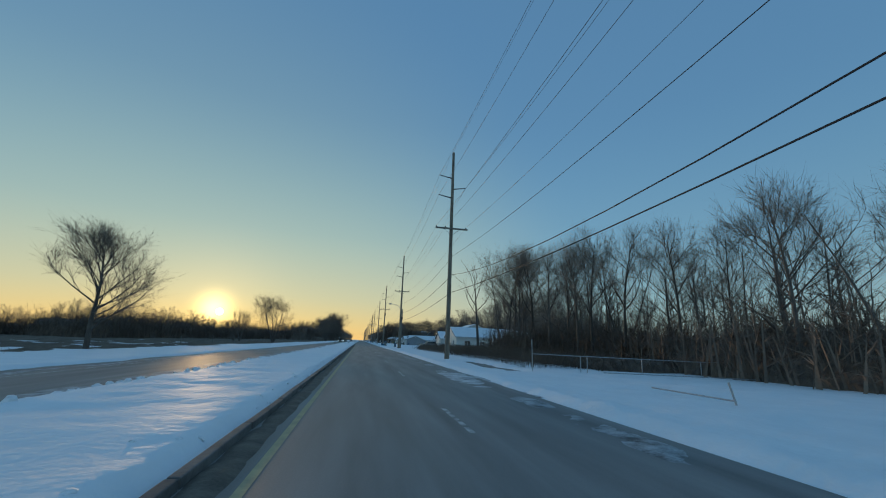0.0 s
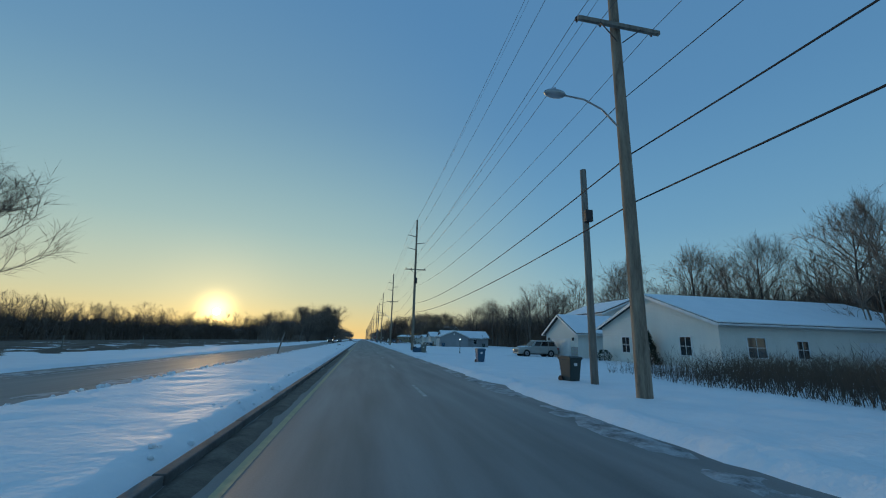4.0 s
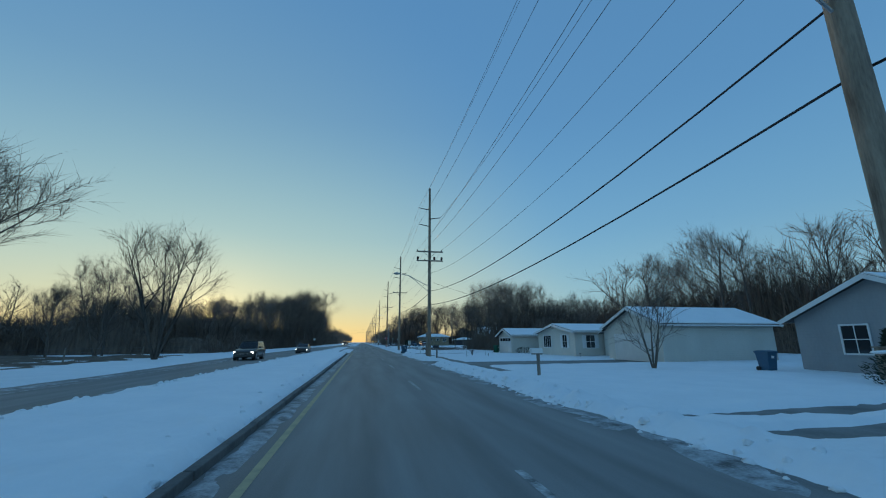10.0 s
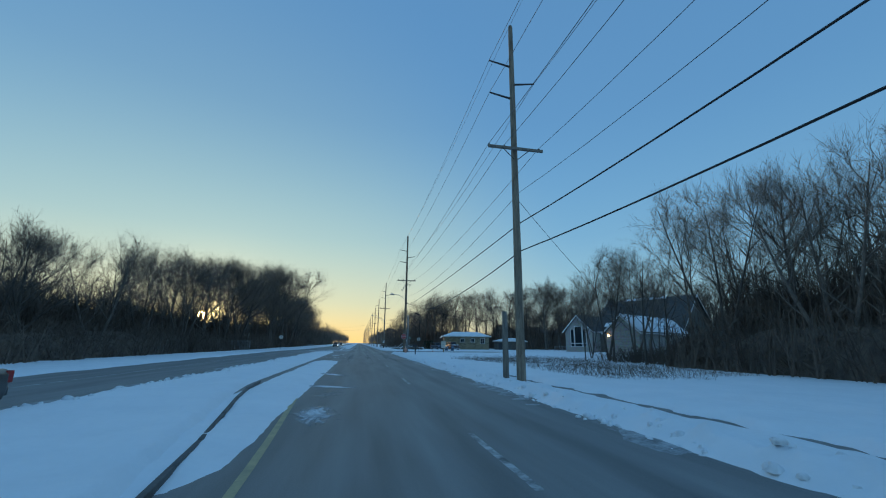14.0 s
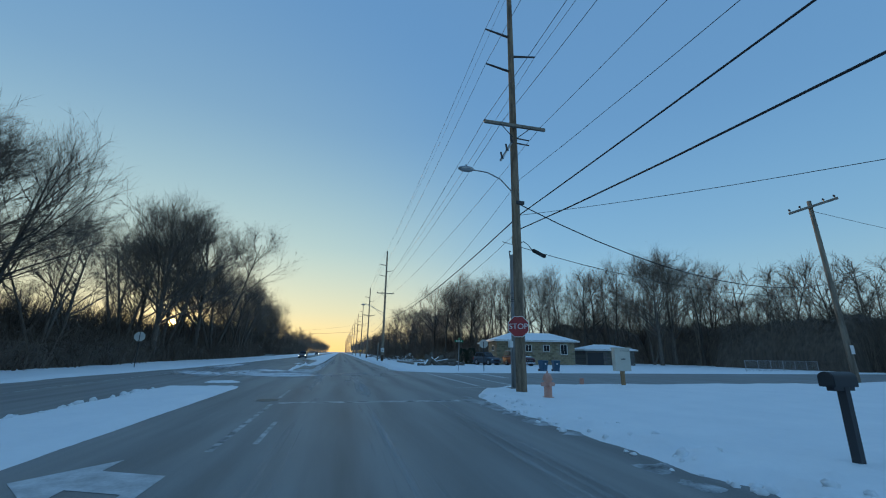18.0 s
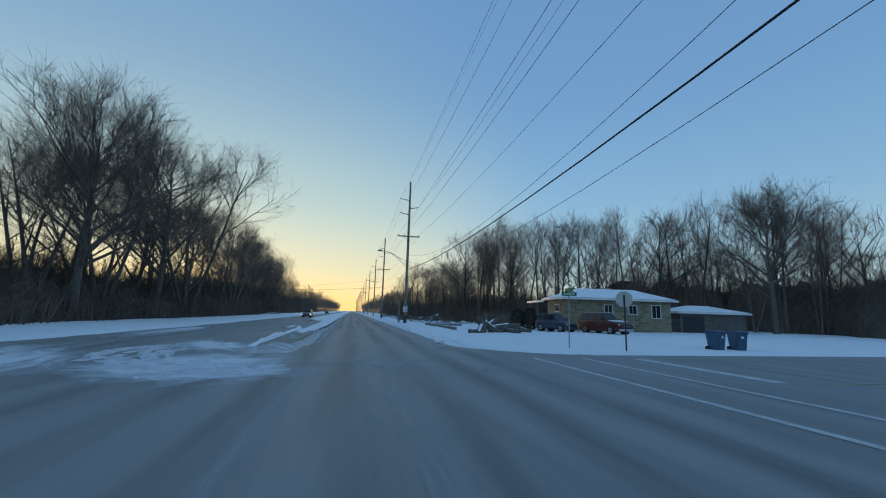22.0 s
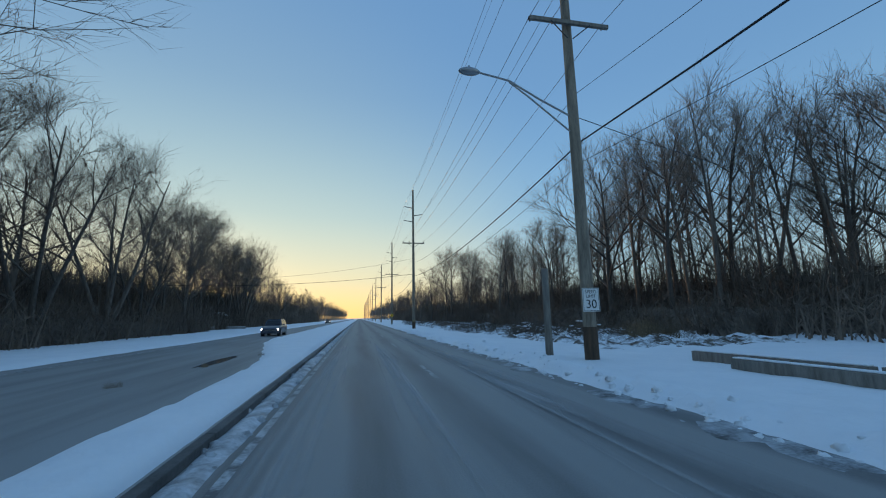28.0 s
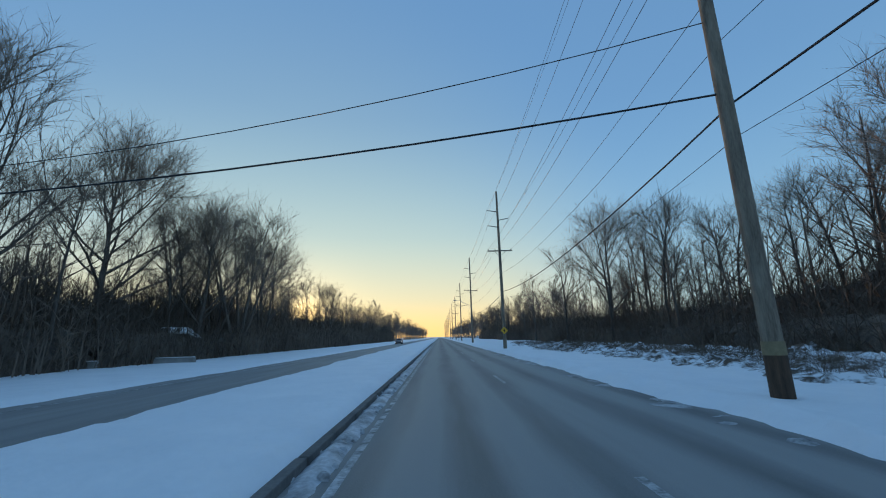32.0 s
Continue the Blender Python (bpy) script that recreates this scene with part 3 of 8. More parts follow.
def plant(key, x, y, size=1.0, group="roadside trees"):
    h = hashed(x * 3.7, y)
    ob = thing("shrub" if key == "bush" else "tree", pose(x, y, 0.0, 0, 0, 360 * h) @ Matrix.Scale(size, 4), TREE_LABEL[key], "shrub" if key == "bush" else "tree", group)
    w, c = SPECIES[key]
    part("trunk", w, BARK, ob)
    part("crown", c, TWIG, ob)
    return ob


def plant_to(key, x, y, high, group="woodland trees"):
    """Plants a tree of a given height in metres."""
    w, c = SPECIES[key]
    tops = sorted(v.co.z for v in c.vertices)
    return plant(key, x, y, high / tops[int(0.975 * len(tops))], group)


def along(stops, y):
    """A value read off a line of (y, value) stops."""
    return float(np.interp(y, [q[0] for q in stops], [q[1] for q in stops]))


# ---- woods: single trees along the edges, joined thickets behind ----
def belt(x0, x1, y0, y1, n, kinds, lo, hi, seed, group="woodland trees"):
    rng = random.Random(seed)
    for i in range(n):
        x, y = rng.uniform(x0, x1), y0 + (y1 - y0) * (i + rng.random()) / n
        plant(kinds[rng.randrange(len(kinds))], x, y, rng.uniform(lo, hi), group)


def simple_tree(t, rng, x, y, h, light=False):
    """A cheap bare tree for the depth of a wood, added to the tubes t."""
    p = Vector((x, y, -0.1))
    way = Vector((rng.uniform(-0.1, 0.1), rng.uniform(-0.1, 0.1), 1)).normalized()
    top = p + way * h * 0.85
    r = h * 0.011
    t.line([p, p.lerp(top, 0.5) + Vector((rng.uniform(-.3, .3), rng.uniform(-.3, .3), 0)), top], r, r * 0.25, 4)
    for i in range(11):
        f = 0.3 + 0.68 * (i + rng.random()) / 11
        a = rng.uniform(0, 6.283)
        q = p.lerp(top, f)
        ln = h * 0.24 * (1.2 - 0.7 * f) * rng.uniform(0.7, 1.2)
        w = Vector((math.cos(a), math.sin(a), rng.uniform(0.7, 1.5))).normalized()
        m = q + w * ln * 0.5
        e = m + (w + Vector((0, 0, 0.35))).normalized() * ln * 0.6
        t.line([q, m, e], r * 0.4, 0.012, 3, True)
        for j in range(5 if light else 9):
            s = q.lerp(m, 0.4 + 0.6 * rng.random()) if j < 3 else m.lerp(e, rng.random())
            w2 = (w + Vector((rng.uniform(-1, 1), rng.uniform(-1, 1), rng.uniform(-0.2, 0.8))) * 0.8).normalized()
            l2 = ln * rng.uniform(0.3, 0.6)
            e2 = s + w2 * l2
            t.blade(s, e2, 0.06 if light else 0.03, rng)
            for _ in range(1 if light else 3):
                s3 = s.lerp(e2, rng.uniform(0.3, 0.9))
                w3 = (w2 + Vector((rng.uniform(-1, 1), rng.uniform(-1, 1), rng.uniform(-0.3, 0.7))) * 0.8).normalized()
                t.blade(s3, s3 + w3 * l2 * 0.9, 0.036 if light else 0.018, rng)


def wood_mesh(seed, long_y, deep_x, n, h, light=False):
    rng = random.Random(seed)
    t = Tubes()
    for _ in range(n):
        simple_tree(t, rng, rng.uniform(0, deep_x), rng.uniform(0, long_y), h * rng.uniform(0.7, 1.05), light)
    return t.mesh("woodland", TWIG)


def thicket_mesh(seed, long_y, deep_x, n, h, mat, lean=0.35, r=0.014):
    """Dense brush of thin forking stems."""
    rng = random.Random(seed)
    t = Tubes()
    for _ in range(n):
        x, y = rng.uniform(0, deep_x), rng.uniform(0, long_y)
        hh = h * rng.uniform(0.4, 1.1) * (0.8 + 0.4 * noise.noise((x * 0.3, y * 0.3, seed)))
        p = Vector((x, y, -0.05))
        e = p + Vector((rng.uniform(-lean, lean) * hh, rng.uniform(-lean, lean) * hh, hh))
        t.blade(p, e, r, rng)
        for _ in range(6):
            s = p.lerp(e, rng.uniform(0.1, 0.9))
            t.blade(s, s + Vector((rng.uniform(-.6, .6), rng.uniform(-.6, .6), rng.uniform(0.1, 0.7))) * min(2.6, hh * 0.45), r * 0.5, rng)
    return t.mesh("thicket", mat)


WOODS = [wood_mesh(50 + i, 40, 18, 26, 16) for i in range(3)]
THICKETS = [thicket_mesh(70 + i, 20, 8, 760, 4.6, BRUSHWOOD, r=0.06) for i in range(3)]


FAR_WOODS = [wood_mesh(60 + i, 40, 18, 26, 16, True) for i in range(2)]
TALL_THICKETS = [thicket_mesh(80 + i, 20, 13, 820, 8.0, BRUSHWOOD, 0.2, 0.085) for i in range(2)]


BRUSHMASS = varied(surface("dense dark brushwood", (0.09, 0.071, 0.058), (0.225, 0.168, 0.125), 0.9, 8.0, 0.95, bump=1.0, depth=0.3, stretch=(3, 3, 0.8)), 0.2)


def tangle_mesh(seed, long_y, deep_x, h, fringe):
    """The dense inside of a thicket: a lumpy mass that dies away at both ends, bristling with twigs."""
    r = random.Random(seed)
    v, f, ny = [], [], int(long_y / 0.5)
    profile = ((0.0, 0.0), (0.02, 0.2), (0.05, 0.4), (0.1, 0.6), (0.16, 0.78), (0.25, 0.92), (0.36, 1.0), (0.55, 1.0), (0.8, 0.9), (1.0, 0.0))
    for i in range(ny + 1):
        y = long_y * i / ny
        end = max(0.0, min(1.0, min(y, long_y - y) / 1.6))
        top = h * (1 + 0.22 * noise.noise((y * 0.22, seed, 0)) + 0.16 * noise.noise((y * 0.8, seed, 4))) * math.sqrt(1 - (1 - end) ** 2)
        for px, pz in profile:
            n = noise.noise((px * 9, y * 0.9, seed + pz * 3)) + 0.7 * noise.noise((px * 20, y * 2.1, seed + pz * 7))
            v.append((1.0 + px * (deep_x - 1) + 0.45 * n, y, pz * top * (1 + 0.16 * n) - 0.05))
    w = len(profile)
    for i in range(ny):
        for j in range(w - 1):
            a = i * w + j
            f.append((a, a + w, a + w + 1, a + 1))
    for _ in range(fringe):
        p = Vector(v[r.randrange(ny + 1) * w + r.choice((1, 2, 3, 4, 4, 5, 5, 6, 6, 6, 7, 7))]) + Vector((0, r.uniform(-0.4, 0.4), -0.15))
        d = Vector((-r.uniform(0, 0.5), r.uniform(-0.5, 0.5), r.uniform(0.4, 1.0))).normalized() * r.uniform(0.3, 0.36 * h)
        q = Vector((r.uniform(-1, 1), r.uniform(-1, 1), 0)).normalized() * r.uniform(0.012, 0.03)
        a = len(v)
        v += [tuple(p - q), tuple(p + q), tuple(p + d)]
        f.append((a, a + 1, a + 2))
    return mesh_of("tangle", v, f, BRUSHMASS)


def sapling_mesh(seed, long_y, deep_x, n, h):
    """A haze of thin upright shoots of many heights, thinning towards the top."""
    r = random.Random(seed)
    v, f = [], []
    for i in range(n):
        y, x = long_y * r.random(), 1.5 + (deep_x - 1.5) * r.random()
        high = h * (0.35 + 0.75 * r.random() ** 1.5) * (0.85 + 0.3 * noise.noise((y * 0.25, x * 0.2, seed)))
        lx, ly = r.gauss(0, 0.13) * high, r.gauss(0, 0.13) * high
        q = Vector((r.uniform(-1, 1), r.uniform(-1, 1), 0)).normalized() * r.uniform(0.025, 0.055)
        low = Vector((x, y, high * 0.3 * r.random()))
        top = Vector((x + lx, y + ly, high))
        a = len(v)
        v += [tuple(low - q), tuple(low + q), tuple(top)]
        f.append((a, a + 1, a + 2))
        for k in range(2):
            base = low.lerp(top, r.uniform(0.3, 0.8))
            tip = base + Vector((r.uniform(-1, 1), r.uniform(-1, 1), r.uniform(0.3, 1.2))) * 0.13 * h
            a = len(v)
            v += [tuple(base - q * 0.6), tuple(base + q * 0.6), tuple(tip)]
            f.append((a, a + 1, a + 2))
    return mesh_of("shoots", v, f, BRUSHWOOD)


SHOOTS = [sapling_mesh(35 + 3 * i, 20, 12, 1700, 8.5) for i in range(2)]
TANGLES = [tangle_mesh(5 + 3 * i, 20, 8, 2.3, 1500) for i in range(2)]
TALL_TANGLES = [tangle_mesh(15 + 3 * i, 20, 13, 4.1, 1800) for i in range(2)]


def stuff(name, me, m, label, category):
    ob = new(name, me)
    ob.matrix_basis = m
    return tagged(ob, label, category, kind="stuff")


def wood_row(x, y0, y1, scale=1.0, side=1, seed=0):
    y, i = y0, seed
    while y < y1:
        m = pose(x, y, 0) @ Matrix.Diagonal((side * scale, scale, scale, 1))
        stuff("woodland", FAR_WOODS[i % 2] if y > 540 else WOODS[i % 3], m, "leafless grey-brown wood seen as a dense tangle", "woods")
        y, i = y + 40 * scale * 0.97, i + 1


def thicket_row(x, y0, y1, high=1.0, side=1, seed=0, deep=1.0):
    y, i = y0, seed
    while y < y1:
        stuff("undergrowth", THICKETS[i % 3], pose(x + 1.2 * (hashed(i, 4) - 0.5), y, 0) @ Matrix.Diagonal((side * deep, 1, high * (0.85 + 0.3 * hashed(i, 9)), 1)),
              "dark brown leafless undergrowth along the wood's edge", "undergrowth")
        stuff("undergrowth", TANGLES[i % 2], pose(x + 1.2 * (hashed(i, 4) - 0.5), y, 0) @ Matrix.Diagonal((side * deep, 1, high * (0.85 + 0.3 * hashed(i, 9)), 1)),
              "dense dark inside of the wood's undergrowth", "undergrowth")
        y, i = y + 19.2, i + 1


def tall_row(x, y0, y1, high=1.0, side=1, seed=0):
    y, i = y0, seed
    while y < y1:
        stuff("undergrowth", TALL_THICKETS[i % 2], pose(x + 1.5 * (hashed(i, 6) - 0.5), y, 0) @ Matrix.Diagonal((side, 1, high * (0.85 + 0.3 * hashed(i, 5)), 1)),
              "dark saplings and brush standing inside the wood", "undergrowth")
        stuff("undergrowth", TALL_TANGLES[i % 2], pose(x + 1.5 * (hashed(i, 6) - 0.5), y, 0) @ Matrix.Diagonal((side, 1, high * (0.85 + 0.3 * hashed(i, 5)), 1)),
              "dense dark inside of the wood's undergrowth", "undergrowth")
        stuff("undergrowth", SHOOTS[i % 2], pose(x + 1.5 * (hashed(i, 6) - 0.5), y, 0) @ Matrix.Diagonal((side, 1, high * (0.85 + 0.3 * hashed(i, 5)), 1)),
              "haze of thin leafless shoots inside the wood", "undergrowth")
        y, i = y + 19.5, i + 1


# far side of the road
lone = plant_to("spreading_a", -21.1, 39.0, 9.8, "roadside trees")
lone.matrix_basis = lone.matrix_basis @ Matrix.Diagonal((1.3, 1.3, 1, 1))
fan_tree = plant("spreading_b", -20.4, 105.2, 0.93)
fan_tree.matrix_basis = fan_tree.matrix_basis @ Matrix.Diagonal((1.2, 1.2, 1, 1))
plant("vase", -28.5, 108.0, 0.75)
plant("vase", -31.0, 112.0, 0.55)
round_tree = plant_to("spreading_a", -18.0, 210.0, 10.3)
round_tree.matrix_basis = round_tree.matrix_basis @ Matrix.Diagonal((1.3, 1.3, 1, 1))
plant("vase", -18.5, 232.5, 1.25)
plant("spreading_a", -30, 224.0, 0.7)
belt(-34, -27, 236, 262, 6, ("slim_b", "spreading_a", "tall_b"), 0.5, 0.7, 11)
LEFT_TOPS = [(255, 8.5), (280, 10), (300, 13), (320, 15.5), (334, 18.5), (346, 14.5), (354, 17)]
rng = random.Random(12)
for i in range(22):
    y = 258 + 94 * (i + 0.7 * rng.random()) / 22
    plant_to(("tall_b", "oak", "forked", "leaning", "tall_a")[i % 5], -24.0 - 9 * rng.random() * (i % 2), y, along(LEFT_TOPS, y) * rng.uniform(0.86, 1.0))
for key, x, y, high in (("leaning", -22.8, 333.0, 16.5), ("forked", -23.5, 326.5, 15.0), ("forked", -27.5, 364.0, 17.0), ("oak", -29.0, 371.0, 18.0), ("forked", -27.5, 387.0, 17.5), ("tall_b", -31.0, 378.0, 18.5), ("grand_oak", -22.4, 361.0, 20.0), ("leaning", -24.0, 368.0, 20.5), ("grand_oak", -22.4, 375.5, 22.5), ("leaning", -21.8, 383.0, 24.5), ("oak", -26.5, 379.0, 20.0),
                        ("tall_b", -25.0, 390.0, 17.5), ("leaning", -22.5, 398.5, 18.0), ("tall_a", -26.0, 394.0, 18.0), ("forked", -23.0, 408.0, 17.5), ("tall_a", -27.0, 403.0, 16.5), ("tall_b", -24.0, 416.0, 16.0), ("oak", -25.5, 421.5, 15.5),
                        ("slim_b", -23.5, 427.0, 13.0), ("slim_a", -24.0, 431.5, 12.0)):
    plant_to(key, x, y, high)
plant_to("grand_oak", -31.2, 447.5, 21.5)
plant_to("vase", -25.0, 461.0, 19.5)
plant_to("forked", -29.0, 456.0, 17.0)
belt(-38, -25, 425, 520, 18, ("far_tall", "oak", "slim_a", "tall_b"), 0.75, 1.05, 15)
belt(-32, -22, 520, 640, 10, ("far_tall", "far_slim", "far_oak"), 0.7, 0.9, 16)
belt(-56, -49, 90, 240, 18, ("far_oak", "far_slim", "far_oak"), 0.42, 0.5, 17)
wood_row(-60, 20, 90, 0.36, -1, 1)
wood_row(-50, 90, 250, 0.5, -1, 0)
wood_row(-40, 256, 420, 0.75, -1, 2)
wood_row(-32, 420, 540, 0.8, -1, 1)
wood_row(-22, 540, 1100, 1.1, -1, 0)
thicket_row(-20.5, 256, 420, 0.95, -1, 2)
thicket_row(-22.5, 420, 600, 1.25, -1, 2)
tall_row(-60, 10, 90, 0.5, -1, 0)
tall_row(-47, 86, 256, 0.82, -1, 1)
tall_row(-28, 252, 420, 1.2, -1, 0)
tall_row(-27, 420, 640, 1.35, -1, 0)
tall_row(-42, 252, 420, 0.95, -1, 1)
# house side
tall_row(21, 14, 70, 0.7, 1, 0)
tall_row(52, 92, 300, 1.75, 1, 1)
tall_row(26, 256, 264, 1.3, 1, 0)
tall_row(24, 386, 640, 1.0, 1, 1)
for k in range(3):
    stuff("undergrowth", TALL_TANGLES[k % 2], pose(26 + 19.5 * k, 400 - 8 * k, 0, 0, 0, -90) @ Matrix.Diagonal((1, 1, 1.8 if k else 0.7, 1)), "dense dark inside of the wood's undergrowth", "undergrowth")
    stuff("undergrowth", SHOOTS[k % 2], pose(26 + 19.5 * k, 394, 0, 0, 0, -90) @ Matrix.Diagonal((1, 1, 1.3 if k else 0.9, 1)), "haze of thin leafless shoots inside the wood", "undergrowth")
    stuff("undergrowth", SHOOTS[(k + 1) % 2], pose(62 + 4 * k, 338 + 19.5 * k, 0) @ Matrix.Diagonal((1, 1, 1.05, 1)), "haze of thin leafless shoots inside the wood", "undergrowth")
    stuff("undergrowth", TALL_TANGLES[k % 2], pose(60 + 4 * k, 340 + 19.5 * k, 0) @ Matrix.Diagonal((1, 1, 1.7, 1)), "dense dark inside of the wood's undergrowth", "undergrowth")
    stuff("undergrowth", TALL_THICKETS[k % 2], pose(26 + 19.5 * k, 396, 0, 0, 0, -90) @ Matrix.Diagonal((1, 1, 1.25 if k else 0.7, 1)), "dark saplings and brush standing inside the wood", "undergrowth")
    stuff("undergrowth", TALL_THICKETS[k % 2], pose(62 + 4 * k, 340 + 19.5 * k, 0) @ Matrix.Diagonal((1, 1, 1.3, 1)), "dark saplings and brush standing inside the wood", "undergrowth")
    stuff("undergrowth", TALL_THICKETS[(k + 1) % 2], pose(48 + 19.5 * k, 320, 0, 0, 0, -90) @ Matrix.Diagonal((1, 1, 1.1, 1)), "dark saplings and brush standing beside the street", "undergrowth")
RIGHT_TOPS = [(12, 11.5), (22, 11.5), (32, 13), (42, 15), (50, 15.5), (56, 17.5), (64, 18.5), (70, 17.5), (77, 16.5), (82, 14)]
rng = random.Random(20)
for i in range(24):
    y = 13 + 58 * (i + 0.6 * rng.random()) / 24
    plant_to(("mast", "gaunt", "slim_a", "mast", "tall_a", "slim_a")[i % 6], 22.5 + 11 * rng.random() * (0.3 if i % 3 == 0 else 1.0), y, along(RIGHT_TOPS, y) * rng.uniform(0.84, 1.03))
plant_to("dead", 25.0, 88.3, 20.5)
plant_to("slim_a", 29.0, 82.5, 12.5)
plant_to("mast", 27.5, 76.0, 16.0)
plant_to("gaunt", 25.0, 73.5, 18.5)
plant_to("tall_a", 26.0, 69.5, 18.5)
belt(46, 58, 92, 262, 44, ("far_oak", "far_tall", "oak", "far_oak"), 0.78, 1.0, 22)
rng = random.Random(23)
for i in range(13):
    y = 254.5 + 25 * (i + rng.random()) / 13
    plant_to(("tall_b", "leaning", "slim_a", "tall_a", "slim_b")[i % 5], rng.uniform(25, 38), y, along([(253, 9), (260, 10), (266, 13), (276, 15), (282, 13.5)], y) * rng.uniform(0.85, 1.03))
belt(25, 29, 284, 297, 4, ("slim_a", "slim_b", "tall_b"), 0.6, 0.75, 19)
belt(54, 74, 300, 322, 6, ("far_oak", "far_tall", "far_slim"), 0.75, 0.95, 24)
EDGE = [(26, 389), (40, 383), (50, 375), (58, 369), (68, 362)]
for k in range(19):
    x = 25.5 + 2.25 * k + 1.4 * hashed(k)
    plant_to(("slim_a", "mast", "gaunt", "slim_a")[k % 4] if k < 6 else ("far_tall", "tall_a", "gaunt", "slim_b", "tall_b")[k % 5], x, along(EDGE, x) + 5 * hashed(k, 2), 17.5 + 3.2 * hashed(k, 3))
plant_to("grand_oak", 55.0, 364.5, 20.5)
belt(60, 92, 340, 380, 12, ("far_oak", "far_tall", "far_slim"), 0.95, 1.2, 26)
plant_to("mast", 22.5, 390.5, 17.0)
plant_to("mast", 26.5, 394.5, 18.5)
belt(20, 34, 390, 470, 26, ("mast", "slim_a", "tall_a", "slim_a", "mast"), 0.85, 1.08, 27)
belt(17.5, 30, 470, 640, 16, ("far_tall", "far_slim", "far_oak"), 0.65, 0.9, 28)
wood_row(34, 10, 90, 0.85, 1, 0)
wood_row(60, 90, 300, 0.9, 1, 1)
wood_row(64, 300, 390, 1.15, 1, 2)
wood_row(24, 400, 560, 1.0, 1, 1)
wood_row(19, 560, 1100, 1.1, 1, 0)
for i in range(2):
    stuff("woodland", WOODS[i], pose(24 + 38 * i, 404, 0, 0, 0, -90) @ Matrix.Scale(1.2, 4), "leafless grey-brown wood seen as a dense tangle", "woods")
thicket_row(16.5, 28, 60, 0.42, 1, 0)
thicket_row(50, 92, 262, 1.2, 1, 2)
thicket_row(22, 257, 265, 1.2, 1, 1)
thicket_row(19, 384, 600, 0.9, 1, 3)
for i in range(4):
    stuff("undergrowth", THICKETS[i % 3], pose(22 + 19 * i, 386 + 3 * hashed(i), 0, 0, 0, -90) @ Matrix.Diagonal((1, 1, 1.35 if i else 0.75, 1)), "dark brown leafless undergrowth behind the yard", "undergrowth")
    stuff("undergrowth", TANGLES[i % 2], pose(22 + 19 * i, 388 + 3 * hashed(i), 0, 0, 0, 90) @ Matrix.Diagonal((1, -1, 1.35 if i else 0.8, 1)), "dense dark undergrowth behind the yard", "undergrowth")
    stuff("undergrowth", THICKETS[(i + 1) % 3], pose(44 + 19 * i, 316 + 3 * hashed(i, 3), 0, 0, 0, -90) @ Matrix.Diagonal((1, 1, 0.9, 1)), "dark brown leafless undergrowth beside the side street", "undergrowth")

SCRUB = varied(surface("brown weed stalks", (0.075, 0.055, 0.042), (0.19, 0.14, 0.1), 0.5, 5, 0.95, bump=0), 0.3)
# low brown brush in the open field and dry grass by the road
FIELD = [thicket_mesh(90 + i, 16, 7, 1300, 1.3, SCRUB, 0.5, 0.013) for i in range(2)]
GRASS = [thicket_mesh(95 + i, 12, 4, 600, 0.5, DRYGRASS, 0.9, 0.012) for i in range(2)]
for i in range(15):
    row, col = i // 3, i % 3
    stuff("brush", FIELD[i % 2], pose(11.3 + 5.6 * col + 0.8 * hashed(i) + (2.0 if row == 4 else 0), 30 + 14.6 * row, 0, 0, 0, 8 * hashed(i, 2) - 4) @ Matrix.Diagonal((0.95, 1, 1.15 + 0.3 * hashed(i, 5), 1)),
          "dense brown brush and weeds standing in snow", "brush")
for i, (x, y) in enumerate(((13.5, 88.5), (19.5, 89.5), (24.0, 82))):
    stuff("brush", FIELD[i % 2], pose(x, y, 0, 0, 0, 6 * i) @ Matrix.Diagonal((0.9, 0.8, 1.5, 1)), "tall brown brush beside the cream house", "brush")
plant("slim_a", 29.5, 91.0, 0.6, "woodland trees")
for k, (x, y, s) in enumerate(((23.0, 279.0, 0.6), (26.5, 283.0, 0.66), (22.0, 286.5, 0.5), (27.5, 290.0, 0.62), (31.0, 286.0, 0.7), (33.5, 290.5, 0.7))):
    plant(("slim_a", "dead", "slim_b")[k % 3], x, y, s, "woodland trees")
for k in range(2):
    stuff("undergrowth", THICKETS[k], pose(24 + 8 * k, 277, 0) @ Matrix.Diagonal((1, 0.55, 0.42 + 0.3 * k, 1)), "low dark undergrowth before the brick house", "undergrowth")
for i, (x, y) in enumerate(((11.0, 265.5), (16.0, 267), (11.5, 279), (18, 280))):
    stuff("brush", FIELD[i % 2], pose(x, y, 0, 0, 0, 5 * i) @ Matrix.Diagonal((0.75, 0.8, 0.5, 1)), "low brown brush in the snowy lot", "brush")
for i in range(9):
    stuff("dry_grass", GRASS[i % 2], pose(12.5 + 1.5 * hashed(i), 380 + i * 10.5, 0.02), "flattened dry grass poking through thin snow", "grass")
for i in range(24):
    stuff("brush", FIELD[i % 2], pose(9.9 + 2.0 * hashed(i, 3) + 3.4 * (i % 2), 379 + (i // 2) * 8.5 + 5 * hashed(i, 6), 0.0, 0, 0, 16 * hashed(i) - 8) @ Matrix.Diagonal((0.55, 0.6, 0.4 + 0.6 * hashed(i, 8), 1)),
          "flattened brown brush and fallen twigs in patchy snow", "brush")
LITTER = surface("twigs and dead leaves with snow between", (0.1, 0.072, 0.05), (0.86, 0.88, 0.9), 1.7, 9.0, 0.9, bump=0.9, depth=0.12, spread=0.1)


